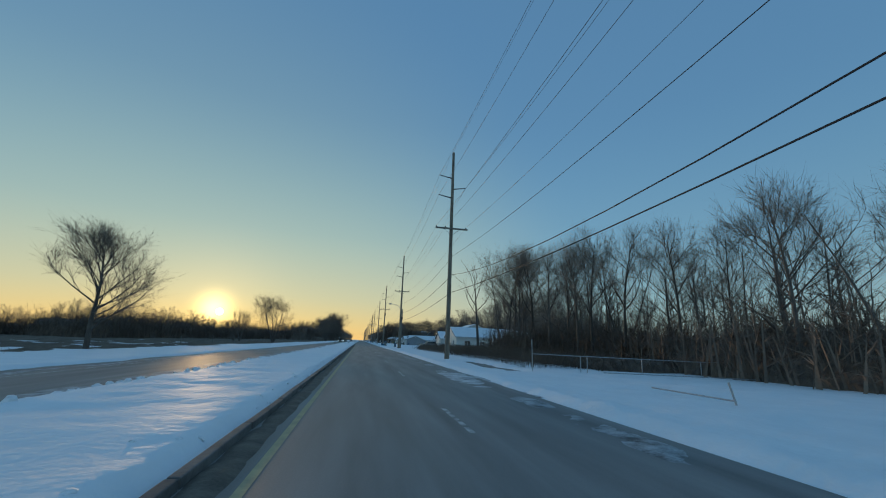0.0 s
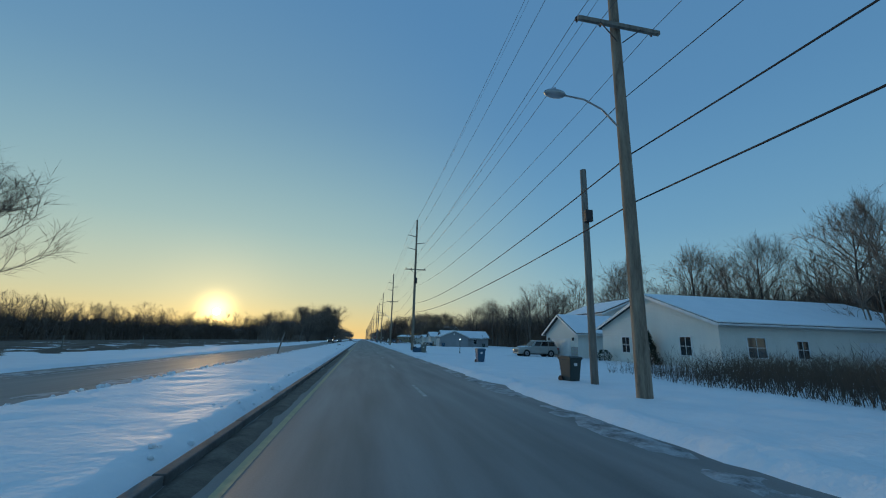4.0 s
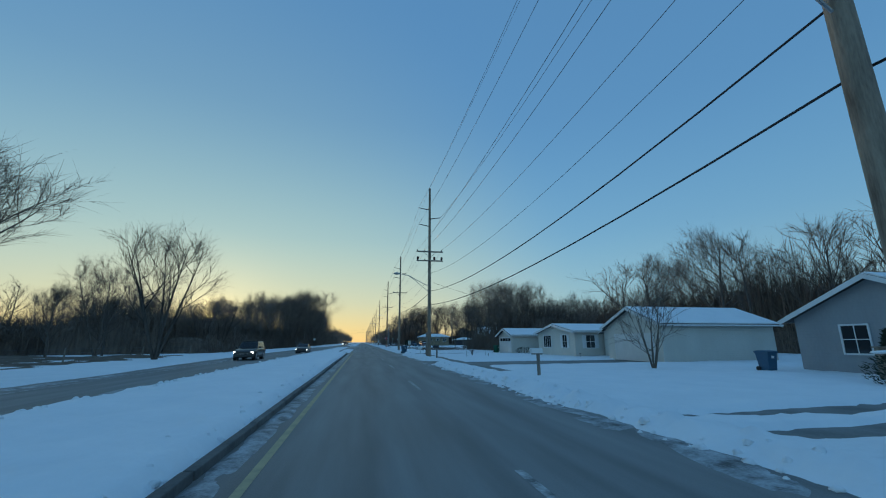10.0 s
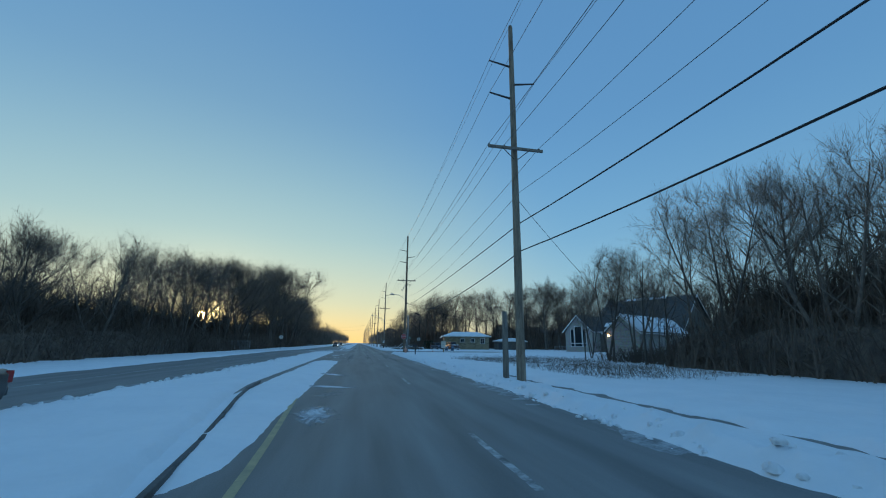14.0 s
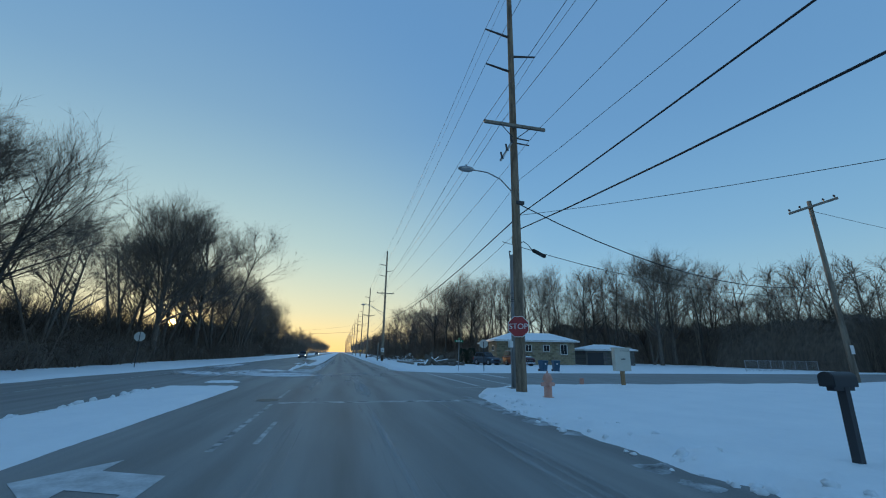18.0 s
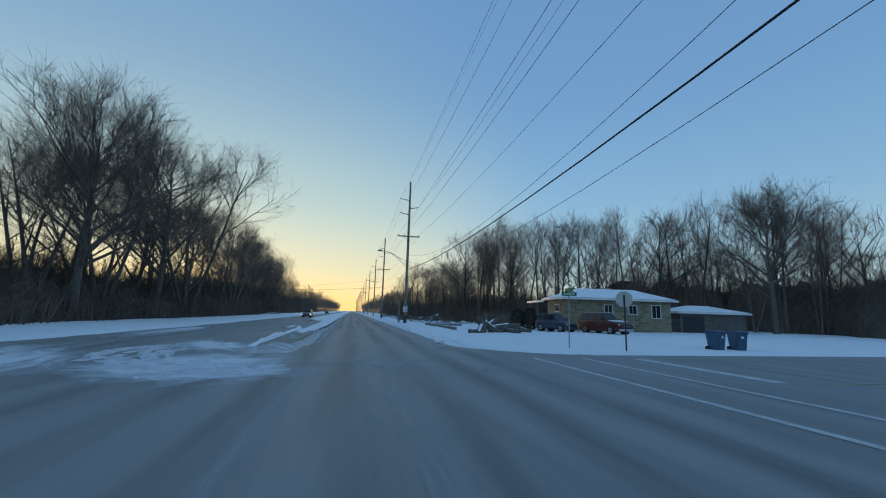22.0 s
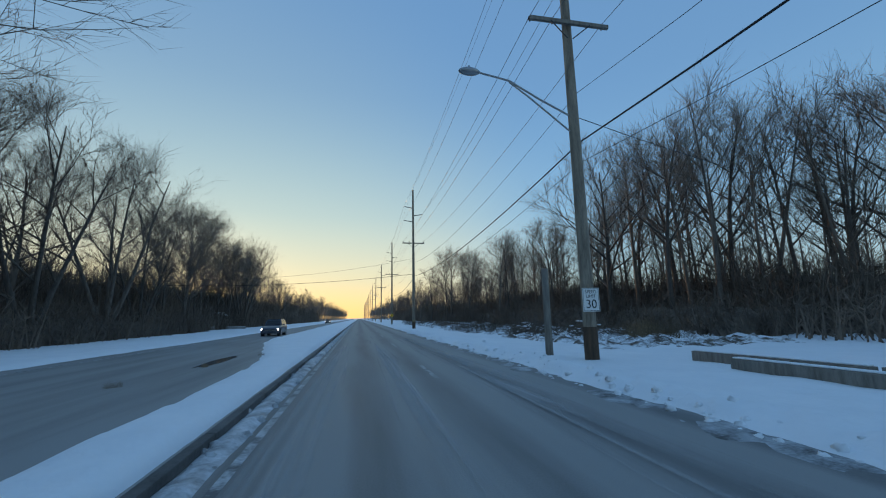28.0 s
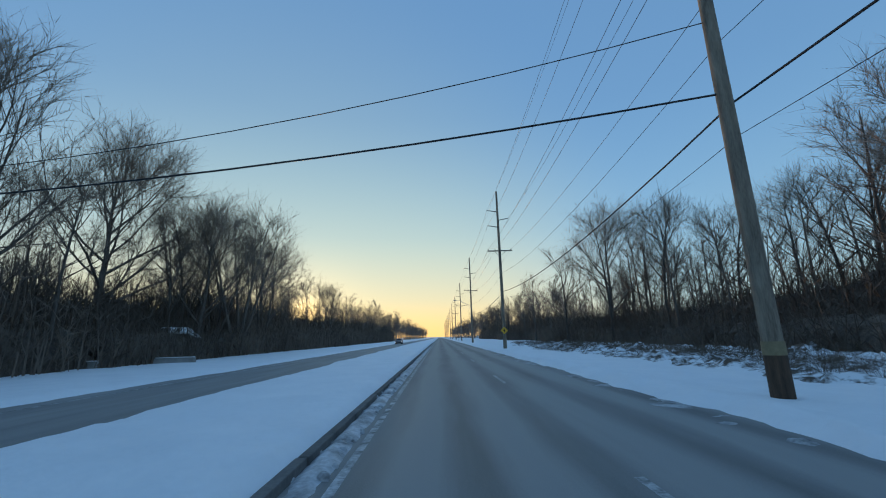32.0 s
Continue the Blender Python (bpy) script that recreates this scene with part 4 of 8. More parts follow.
def litter_height(x, y):
    edge = 9.9 + 0.9 * fbm(1, y, 0.3)
    return verge_height(x, y) - 0.12 + (0.15 + 0.3 * abs(fbm(x, y, 0.7)) + 0.15 * fbm(x, y, 2.2)) * smoothstep(edge, edge + 1.0, x) * smoothstep(378, 382, y)


field("twig_litter", lambda y: steps(9.2, 20, 0.3), steps(376, 470, 0.3), litter_height, LITTER, "snow-flecked litter of twigs and dead leaves at the wood's edge", "litter")
for i, (x, y) in enumerate(((15.0, 384.5), (16.6, 386.0), (18.4, 386.8), (17.4, 384.0))):
    stuff("dry_grass", GRASS[i % 2], pose(x, y, 0.05, 0, 0, 40 * i) @ Matrix.Diagonal((0.4, 0.14, 3.2, 1)), "pale tall dry grass standing at the wood's edge", "grass")
for px0, py0, wide, high in ((14.2, 388.5, 2.0, 1.7), (12.6, 394.0, 1.5, 0.9), (15.5, 401.0, 1.8, 1.1)):
    r = random.Random(int(py0))
    pile = thing("brush_pile", pose(px0, py0, 0.1), "heap of fallen branches caught with snow", "brush pile", "brush piles")
    t = Tubes()
    for _ in range(150):
        a, q = r.uniform(0, 6.283), wide * r.random() ** 0.6
        p = Vector((q * math.cos(a), q * math.sin(a), high * (1 - q / wide) * r.random()))
        d = Vector((r.uniform(-1, 1), r.uniform(-1, 1), r.uniform(-0.1, 0.6))).normalized() * r.uniform(0.7, 1.9)
        t.line([p, p + d * 0.5 + Vector((0, 0, 0.08)), p + d], r.uniform(0.012, 0.045), 0.006, 4, True)
    part("tangle", t.mesh("tangle", BARK), BARK, pile)["kind"] = "stuff"
    for _ in range(14):
        bm = bmesh.new()
        a, q = r.uniform(0, 6.283), wide * 0.9 * r.random()
        bmesh.ops.create_icosphere(bm, subdivisions=2, radius=0.2 * r.uniform(0.5, 1.3), matrix=Matrix.Translation((q * math.cos(a), q * math.sin(a), high * (1 - q / wide) * 0.85)) @ Matrix.Diagonal((1, 0.7, 0.3, 1)))
        part("snow_cap", bm, SNOW, pile, "snow caught on the branches", smooth=True)
for i in range(6):
    stuff("dry_grass", GRASS[i % 2], pose(-24 + 1.5 * hashed(i, 7), 20 + i * 34, 0.02), "dry brown grass beyond the road", "grass")


# ---- utility poles and wires ----
POLES = [(8.2, -12), (8.2, 41.5), (8.3, 93.8), (7.46, 144.15), (7.54, 194.5), (6.65, 231.5), (6.6, 265.4), (7.5, 319.0), (7.35, 376.9), (7.2, 419.4), (7.25, 457.2)]
SIZES = [1.1, 1.12, 1.077, 1.04, 0.997, 0.925, 0.895, 1.045, 1.03, 0.993, 0.965] + [1.0] * 11
POLES += [(7.3, 457.2 + 46 * i) for i in range(1, 12)]


def pole_meshes():
    shaft = bmesh.new()
    rings = []
    for z, r in ((-0.3, 0.225), (0, 0.22), (2, 0.205), (6, 0.19), (11, 0.165), (16, 0.14), (19.5, 0.12), (19.58, 0.1)):
        rings.append([shaft.verts.new((r * math.cos(a), r * math.sin(a), z)) for a in [2 * math.pi * i / 14 for i in range(14)]])
    for a, b in zip(rings, rings[1:]):
        for i in range(14):
            shaft.faces.new((a[i], a[(i + 1) % 14], b[(i + 1) % 14], b[i]))
    shaft.faces.new(rings[-1])
    return shaft


def made(name, bm, mat, smooth=False):
    me = bpy.data.meshes.new(name)
    bm.to_mesh(me)
    bm.free()
    if smooth:
        me.shade_smooth()
    me.materials.append(mat)
    return me


RUSTWOOD = surface("rust-brown wood stain", (0.045, 0.03, 0.022), (0.13, 0.08, 0.05), 2, 14, 0.9, stretch=(5, 5, 0.7), bump=0.5)
PALEBAND = surface("yellowed wood band", (0.2, 0.16, 0.09), (0.33, 0.27, 0.16), 3, 14, 0.85, bump=0.3)
REDPOLE = surface("scarred tan pole timber", (0.055, 0.038, 0.028), (0.36, 0.27, 0.185), 1.2, 10, 0.9, stretch=(4, 4, 0.6), bump=0.7, spread=0.26)
STAINS = {8: ((0, 1.15, RUSTWOOD, "rust-brown stained foot of the pole"),), 9: ((0, 1.0, RUSTWOOD, "dark brown stained foot of the pole"), (1.0, 1.3, PALEBAND, "yellowish band round the pole"))}


def insulator(x, z):
    bm = rod((x, 0, z), (x, 0, z + 0.09), 0.03, 0.03, 8)
    rod((x, 0, z + 0.09), (x, 0, z + 0.15), 0.075, 0.05, 8, bm)
    rod((x, 0, z + 0.15), (x, 0, z + 0.2), 0.06, 0.035, 8, bm)
    return bm


M_SHAFT = made("shaft", pole_meshes(), POLEWOOD, True)
M_REDSHAFT = made("shaft", pole_meshes(), REDPOLE, True)
M_CROSS = made("crossarm", box(-1.5, 1.5, -0.3, -0.18, 11.72, 11.86, 0.01), OLDWOOD)
M_BRACE = {s: made("brace", rod((s * 0.75, -0.3, 11.74), (s * 0.1, -0.2, 11.2), 0.02, 0.02, 6), DARKSTEEL) for s in (-1, 1)}
M_ARMS = [made("standoff_arm", rod((s * 0.1, 0, z - 0.22), (s * 1.3, 0, z), 0.06, 0.04, 8), DARKSTEEL) for s, z in ((-1, 17.1), (1, 16.0), (-1, 15.1))]
M_INS = [made("insulator", insulator(x, z), PORCELAIN, True) for x, z in ((-1.4, 11.86), (-0.55, 11.86), (1.4, 11.86))]


def lamp_head(x, z):
    bm = bmesh.new()
    bmesh.ops.create_uvsphere(bm, u_segments=14, v_segments=8, radius=0.5, matrix=Matrix.Translation((x, 0, z)) @ Matrix.Diagonal((0.75, 0.34, 0.26, 1)))
    rod((x, 0, z + 0.1), (x, 0, z + 0.2), 0.05, 0.04, 8, bm)
    return bm


def curved(pts, r, sides=8):
    bm = bmesh.new()
    for a, b in zip(pts, pts[1:]):
        rod(a, b, r, r, sides, bm)
    return bm


M_LAMP = made("lamp_head", lamp_head(-3.7, 9.65), STEEL, True)
M_ARM_A = made("upper_tube", curved([(-0.15, 0, 8.35), (-1.2, 0, 8.85), (-2.3, 0, 9.45), (-3.4, 0, 9.65)], 0.035), STEEL)
M_ARM_B = made("lower_tube", curved([(-0.15, 0, 7.75), (-0.9, 0, 8.35), (-1.6, 0, 8.9), (-2.3, 0, 9.4)], 0.03), STEEL)
M_LAMP2 = made("lamp_head", lamp_head(-2.3, 9.05), STEEL, True)
M_ARM_C = made("upper_tube", curved([(-0.15, 0, 8.2), (-0.7, 0, 8.75), (-1.3, 0, 9.0), (-2.1, 0, 9.05)], 0.03), STEEL)
for i, (x, y) in enumerate(POLES):
    pole = thing("utility_pole", pose(x, y, 0, 0, 0, 2 * hashed(i) - 1) @ Matrix.Scale(SIZES[i], 4), "tall weathered wooden utility pole with crossarm and wires" if i not in (2, 4, 5, 7, 8) else
                 "tall weathered wooden utility pole carrying a street lamp arm", "utility pole", "utility poles")
    part("shaft", M_REDSHAFT if i == 7 else M_SHAFT, REDPOLE if i == 7 else POLEWOOD, pole)
    if i in STAINS:
        for z0, z1, mat, what in STAINS[i]:
            part("stain_band", rod((0, 0, z0), (0, 0, z1), 0.226, 0.222, 14, caps=False), mat, pole, what, True)
    cross = part("crossarm", M_CROSS, OLDWOOD, pole)
    for s in (-1, 1):
        part("brace", M_BRACE[s], DARKSTEEL, cross)
    for me in M_INS:
        part("insulator", me, PORCELAIN, cross)
    for me in M_ARMS:
        part("standoff_arm", me, DARKSTEEL, pole)
    if i == 5:
        for x in (-1.35, 0.55, 1.4):
            big = rod((x, 0, 10.8), (x, 0, 10.95), 0.05, 0.05, 8)
            for k in range(3):
                rod((x, 0, 10.95 + 0.1 * k), (x, 0, 11.04 + 0.1 * k), 0.15, 0.09, 10, big)
            part("insulator", big, PORCELAIN, pole, "large ribbed insulator", True)
        low = part("crossarm", M_CROSS, OLDWOOD, pole, m=Matrix.Translation((0, 0, -1.05)))
        for me in M_INS:
            part("insulator", me, PORCELAIN, low)
    if i == 3:
        bm = rod((0.1, -0.42, 9.7), (0.1, -0.42, 10.5), 0.2, 0.2, 14)
        part("transformer", bm, DARKSTEEL, pole, "grey pole-mounted transformer can", True)
    if i in (4, 5, 8, 11, 13):
        drop = Matrix.Translation((0, 0, {4: -0.85, 5: -0.45}.get(i, 0.0)))
        part("lamp_arm", M_ARM_A, STEEL, pole, m=drop)
        part("lamp_arm", M_ARM_B, STEEL, pole, m=drop)
        part("lamp_head", M_LAMP, STEEL, pole, "grey cobra-head street lamp, unlit", m=drop)
    if i in (2, 7):
        lift = Matrix.Translation((0, 0, 0.38 if i == 7 else 0.0))
        part("lamp_arm", M_ARM_C, STEEL, pole, m=lift)
        part("lamp_head", M_LAMP2, STEEL, pole, "grey cobra-head street lamp, unlit", m=lift)
    if i == 7:
        bracket = part("switch_bracket", rod((-0.15, -0.2, 11.0), (-0.75, -0.2, 9.95), 0.05, 0.05, 8), STEEL, pole, "slanting bracket carrying fuse switches")
        for k in range(3):
            f = k / 2
            bm = rod((-0.2 - 0.5 * f, -0.3, 10.85 - 0.85 * f), (-0.32 - 0.5 * f, -0.42, 11.1 - 0.85 * f), 0.05, 0.04, 8)
            rod((-0.32 - 0.5 * f, -0.42, 11.1 - 0.85 * f), (-0.22 - 0.5 * f, -0.48, 10.75 - 0.85 * f), 0.02, 0.02, 6, bm)
            part("fuse_switch", bm, DARKSTEEL, bracket)
        for z in (10.95, 11.2):
            part("spacer_arm", rod((0.1, -0.15, z), (0.7, -0.15, z - 0.03), 0.035, 0.03, 8), DARKSTEEL, pole)
        part("cable_clamp", box(-0.05, 0.32, -0.24, -0.12, 7.95, 8.1, 0.02), DARKSTEEL, pole)


def wire(name, dx, heights, sags, radii, mat, label, sides=4):
    """One wire from pole to pole, by its height on each pole, the sag and the radius of each span; the last values go on."""
    run = thing(name, pose(0, 0, 0), label, "cable", "overhead wires")
    for i, ((xa, ya), (xb, yb)) in enumerate(zip(POLES, POLES[1:])):
        za, zb = heights[min(i, len(heights) - 1)], heights[min(i + 1, len(heights) - 1)]
        sg, rr = sags[min(i, len(sags) - 1)], radii[min(i, len(radii) - 1)]
        xa, xb = xa + dx * SIZES[i], xb + dx * SIZES[i + 1]
        t = Tubes()
        pts = [Vector((xa + (xb - xa) * f, ya + (yb - ya) * f, za + (zb - za) * f - sg * 4 * f * (1 - f))) for f in [k / 12 for k in range(13)]]
        t.line(pts, rr, rr, sides)
        part("span", t.mesh("span", mat), mat, run)


for dx, z in ((-1.3, 17.12), (1.3, 16.02), (-1.3, 15.12), (-1.4, 12.06), (-0.55, 12.06), (1.4, 12.06)):
    wire("power_wire", dx, [z * k for k in SIZES], [0.75], [0.011], WIRE, "thin overhead power wire between the poles")
wire("power_wire", -0.1, [19.45 * k for k in SIZES], [0.5], [0.008], WIRE, "thin overhead ground wire along the pole tops")
wire("power_wire", 0.25, [10.5, 10.4, 10.1, 9.75, 8.95, 8.7, 8.5, 9.65, 9.55, 9.05, 8.8], [0.9, 0.95, 1.0, 1.3, 1.1, 0.9, 1.0, 2.5, 1.0, 0.8], [0.014] * 4 + [0.009], CABLE, "dark overhead neutral wire between the poles")
wire("telephone_cable", 0.22, [8.5, 8.4, 7.9, 7.1, 7.3, 6.8, 7.0, 7.9, 7.65, 7.2, 6.6], [1.8, 0.8, 1.0, 1.15, 1.0, 0.45, 0.22, 1.05, 0.8], [0.024] * 7 + [0.028], CABLE, "thick black communication cable between the poles")
wire("telephone_cable", 0.22, [6.7, 6.62, 6.2, 5.75, 5.87, 5.38, 5.7, 7.2, 6.9, 6.3, 5.8], [0.7, 0.5, 0.75, 0.8, 0.8, 0.5, 1.2, 1.55, 0.8], [0.026] * 7 + [0.009], CABLE, "thick black communication cable sagging between the poles")


# ---- houses ----
def siding(name, a, b, lap=0.16):
    """Painted lap siding: fine horizontal ledges and faint streaks."""
    m = surface(name, a, b, 0.6, 9, 0.6, bump=0.0, stretch=(1, 1, 0.4))
    n, k = m.node_tree.nodes, m.node_tree.links
    co, sep = n.new("ShaderNodeTexCoord"), n.new("ShaderNodeSeparateXYZ")
    k.new(co.outputs["Object"], sep.inputs[0])
    fr = n.new("ShaderNodeMath")
    fr.operation = "DIVIDE"
    fr.inputs[1].default_value = lap
    k.new(sep.outputs["Z"], fr.inputs[0])
    f2 = n.new("ShaderNodeMath")
    f2.operation = "FRACT"
    k.new(fr.outputs[0], f2.inputs[0])
    bp = n.new("ShaderNodeBump")
    bp.inputs["Strength"].default_value, bp.inputs["Distance"].default_value, bp.invert = 0.8, 0.015, True
    k.new(f2.outputs[0], bp.inputs["Height"])
    k.new(bp.outputs[0], n["Principled BSDF"].inputs["Normal"])
    return m


def masonry(name, a, b, mortar, w=0.4, h=0.2):
    m, n, k, p = material(name, 0.9)
    co = n.new("ShaderNodeTexCoord")
    mp = n.new("ShaderNodeMapping")
    mp.inputs["Rotation"].default_value = (radians(90), 0, 0)
    k.new(co.outputs["Object"], mp.inputs["Vector"])
    br = n.new("ShaderNodeTexBrick")
    br.inputs["Color1"].default_value, br.inputs["Color2"].default_value, br.inputs["Mortar"].default_value = (*a, 1), (*b, 1), (*mortar, 1)
    br.inputs["Scale"].default_value, br.inputs["Brick Width"].default_value, br.inputs["Row Height"].default_value = 1.0, w, h
    br.inputs["Mortar Size"].default_value = 0.012
    k.new(mp.outputs[0], br.inputs["Vector"])
    ns = n.new("ShaderNodeTexNoise")
    ns.inputs["Scale"].default_value, ns.inputs["Detail"].default_value = 5, 6
    k.new(co.outputs["Object"], ns.inputs["Vector"])
    mix = n.new("ShaderNodeMix")
    mix.data_type, mix.blend_type = "RGBA", "OVERLAY"
    mix.inputs[0].default_value = 0.7
    k.new(br.outputs["Color"], mix.inputs[6])
    k.new(ns.outputs["Color"], mix.inputs[7])
    hs = n.new("ShaderNodeHueSaturation")
    hs.inputs["Saturation"].default_value = 0.8
    k.new(mix.outputs[2], hs.inputs["Color"])
    k.new(hs.outputs[0], p.inputs["Base Color"])
    bp = n.new("ShaderNodeBump")
    bp.inputs["Strength"].default_value, bp.inputs["Distance"].default_value = 0.5, 0.02
    k.new(br.outputs["Fac"], bp.inputs["Height"])
    bp.invert = True
    k.new(bp.outputs[0], p.inputs["Normal"])
    return m


WHITE_SIDING = siding("cream lap siding", (0.68, 0.66, 0.6), (0.76, 0.74, 0.68))
GREY_SIDING = siding("blue-grey lap siding", (0.27, 0.28, 0.29), (0.34, 0.35, 0.36))
BEIGE_SIDING = siding("grey-beige lap siding", (0.6, 0.57, 0.5), (0.68, 0.65, 0.58))
SHINGLE = surface("dark roof shingles", (0.05, 0.047, 0.045), (0.12, 0.11, 0.105), 3, 14, 0.9, bump=0.6)
TRIM = surface("white painted trim", (0.68, 0.68, 0.67), (0.78, 0.78, 0.77), 2, 20, 0.5, bump=0.05)
DOORPAINT = surface("white garage door paint", (0.66, 0.66, 0.64), (0.76, 0.76, 0.74), 1.2, 20, 0.45, bump=0.05)
STONEWALL = masonry("yellow-brown stone blocks", (0.34, 0.28, 0.18), (0.24, 0.2, 0.13), (0.26, 0.22, 0.16), 0.55, 0.28)
BRICKWALL = masonry("pale grey-tan brick", (0.42, 0.38, 0.33), (0.33, 0.29, 0.25), (0.4, 0.38, 0.35), 0.24, 0.085)
FENCEWOOD = surface("dark fence boards", (0.09, 0.075, 0.06), (0.17, 0.145, 0.12), 2, 20, 0.9, stretch=(4, 4, 0.6), bump=0.3)


def glass_material():
    m, n, k, p = material("window glass", 0.05)
    p.inputs["Base Color"].default_value = (0.03, 0.035, 0.04, 1)
    p.inputs["Specular IOR Level"].default_value = 0.9
    return m


GLASS = glass_material()
# plain pale pane colour with a very faint emission
PALEPANE = plain("pale window pane", (0.42, 0.4, 0.36), 0.25, emit=0.02)


def gable_block(parent, x0, x1, y0, y1, eave, ridge, along, wall, over=0.45, z0=0.0, snow=1.0, bare=0):
    """Walls with gable ends, a two-slope roof with fascia, and the snow lying on it. along: the ridge's axis."""
    mx, my = (x0 + x1) / 2, (y0 + y1) / 2
    if along == "x":
        body = prism([(y0, z0), (y1, z0), (y1, eave), (my, ridge), (y0, eave)], x0, x1, "x")
        half, lo, hi, mid = (y1 - y0) / 2, x0 - over, x1 + over, my
    else:
        body = prism([(x0, z0), (x1, z0), (x1, eave), (mx, ridge), (x0, eave)], y0, y1, "y")
        half, lo, hi, mid = (x1 - x0) / 2, y0 - over, y1 + over, mx
    part("wall", body, wall, parent)
    k = (ridge - eave) / half
    for s in (-1, 1):
        e = mid + s * (half + over)
        ze = eave - k * over
        def slab(a, b, inset):
            return [(mid, ridge + a), (e - s * inset, ze + a + k * inset), (e - s * inset, ze + b + k * inset), (mid, ridge + b)]
        roof = part("roof", prism(slab(0.03, 0.15, 0), lo, hi, "x" if along == "x" else "y"), SHINGLE, parent, "dark shingle roof slope")
        if snow:
            part("roof_snow", prism(slab(0.154, 0.154 + 0.09 * snow, 0.12 + 0.5 * bare), lo + 0.12 + bare * 0.8, hi - 0.12, "x" if along == "x" else "y", 0.02), SNOW, roof, "snow lying on the roof")
        for end in (lo, hi):
            d = 0.025 if end == hi else -0.025
            part("fascia", prism(slab(-0.08, 0.16, -0.01), min(end, end + d), max(end, end + d), "x" if along == "x" else "y"), TRIM, parent, "white bargeboard")
        g = [(e, ze + 0.02), (e + s * 0.1, ze + 0.02), (e + s * 0.12, ze + 0.14), (e, ze + 0.14)]
        part("gutter", prism(g, lo, hi, "x" if along == "x" else "y"), TRIM, parent, "white gutter")


def window(parent, face, at, c, z, w, h, bars=1, rows=1, pane=None):
    """A framed window on a wall. face: 'x' for walls that look to -x, 'y' to -y; at: the wall's place; c: the middle along it."""
    def put(u0, u1, v0, v1, d0, d1):
        return box(at - d1, at - d0, u0, u1, v0, v1) if face == "x" else box(u0, u1, at - d1, at - d0, v0, v1)
    wnd = part("window", put(c - w / 2, c + w / 2, z, z + h, 0.004, 0.012), pane or GLASS, parent)
    f = 0.08
    for u0, u1, v0, v1 in ((c - w / 2 - f, c - w / 2, z - f, z + h + f), (c + w / 2, c + w / 2 + f, z - f, z + h + f), (c - w / 2, c + w / 2, z + h, z + h + f), (c - w / 2, c + w / 2, z - f, z)):
        part("frame", put(u0, u1, v0, v1, 0.002, 0.05), TRIM, wnd, "white window frame")
    for i in range(1, bars + 1):
        u = c - w / 2 + w * i / (bars + 1)
        part("bar", put(u - 0.02, u + 0.02, z, z + h, 0.012, 0.03), TRIM, wnd)
    for i in range(1, rows + 1):
        v = z + h * i / (rows + 1)
        part("bar", put(c - w / 2, c + w / 2, v - 0.02, v + 0.02, 0.012, 0.032), TRIM, wnd)
    return wnd


def shutters(parent, face, at, c, z, w, h, mat):
    for s in (-1, 1):
        u = c + s * (w / 2 + 0.28)
        part("shutter", box(at - 0.05, at - 0.004, u - 0.18, u + 0.18, z - 0.05, z + h + 0.05, 0.008) if face == "x" else box(u - 0.18, u + 0.18, at - 0.05, at - 0.004, z - 0.05, z + h + 0.05, 0.008), mat, parent)


def garage_door(parent, face, at, c, w, h=2.13, windows=0, z0=0.02):
    def put(u0, u1, v0, v1, d0, d1, bevel=0.0):
        return box(at - d1, at - d0, u0, u1, v0, v1, bevel) if face == "x" else box(u0, u1, at - d1, at - d0, v0, v1, bevel)
    door = part("garage_door", put(c - w / 2, c + w / 2, z0, z0 + h, 0.004, 0.03), DOORPAINT, parent, "white sectional garage door")
    for r in range(4):
        for q in range(4 if w > 3 else 2):
            n = 4 if w > 3 else 2
            u0, u1 = c - w / 2 + w * q / n + 0.1, c - w / 2 + w * (q + 1) / n - 0.1
            v0, v1 = z0 + h * r / 4 + 0.07, z0 + h * (r + 1) / 4 - 0.07
            glazed = windows and r == 3
            part("panel", put(u0, u1, v0, v1, 0.03, 0.036 if glazed else 0.045, 0 if glazed else 0.01), GLASS if glazed else DOORPAINT, door)
    for u0, u1, v0, v1 in ((c - w / 2 - 0.1, c - w / 2, z0, z0 + h + 0.1), (c + w / 2, c + w / 2 + 0.1, z0, z0 + h + 0.1), (c - w / 2, c + w / 2, z0 + h, z0 + h + 0.1)):
        part("door_trim", put(u0, u1, v0, v1, 0.002, 0.05), TRIM, door)
    return door


def entry_door(parent, face, at, c, mat, z0=0.1):
    d = part("door", box(at - 0.04, at - 0.004, c - 0.45, c + 0.45, z0, z0 + 2.03, 0.005) if face == "x" else box(c - 0.45, c + 0.45, at - 0.04, at - 0.004, z0, z0 + 2.03, 0.005), mat, parent)
    part("glass", box(at - 0.05, at - 0.04, c - 0.25, c + 0.25, z0 + 0.7, z0 + 1.8) if face == "x" else box(c - 0.25, c + 0.25, at - 0.05, at - 0.04, z0 + 0.7, z0 + 1.8), GLASS, d)
    return d


# cream ranch house behind the brush
ranch = thing("house", pose(0, 0, 0), "cream single-storey ranch house with a snowy roof", "house", "houses")
gable_block(ranch, 24.5, 46, 107.2, 121.4, 3.3, 5.9, "x", WHITE_SIDING)
window(ranch, "x", 24.5, 110.3, 1.0, 1.1, 1.35)
window(ranch, "x", 24.5, 117.6, 1.0, 1.1, 1.35)
window(ranch, "y", 107.2, 27.5, 1.0, 1.5, 1.35)
window(ranch, "y", 107.2, 31.5, 1.0, 1.0, 1.2)
garage_door(ranch, "y", 107.2, 39.5, 5.2)
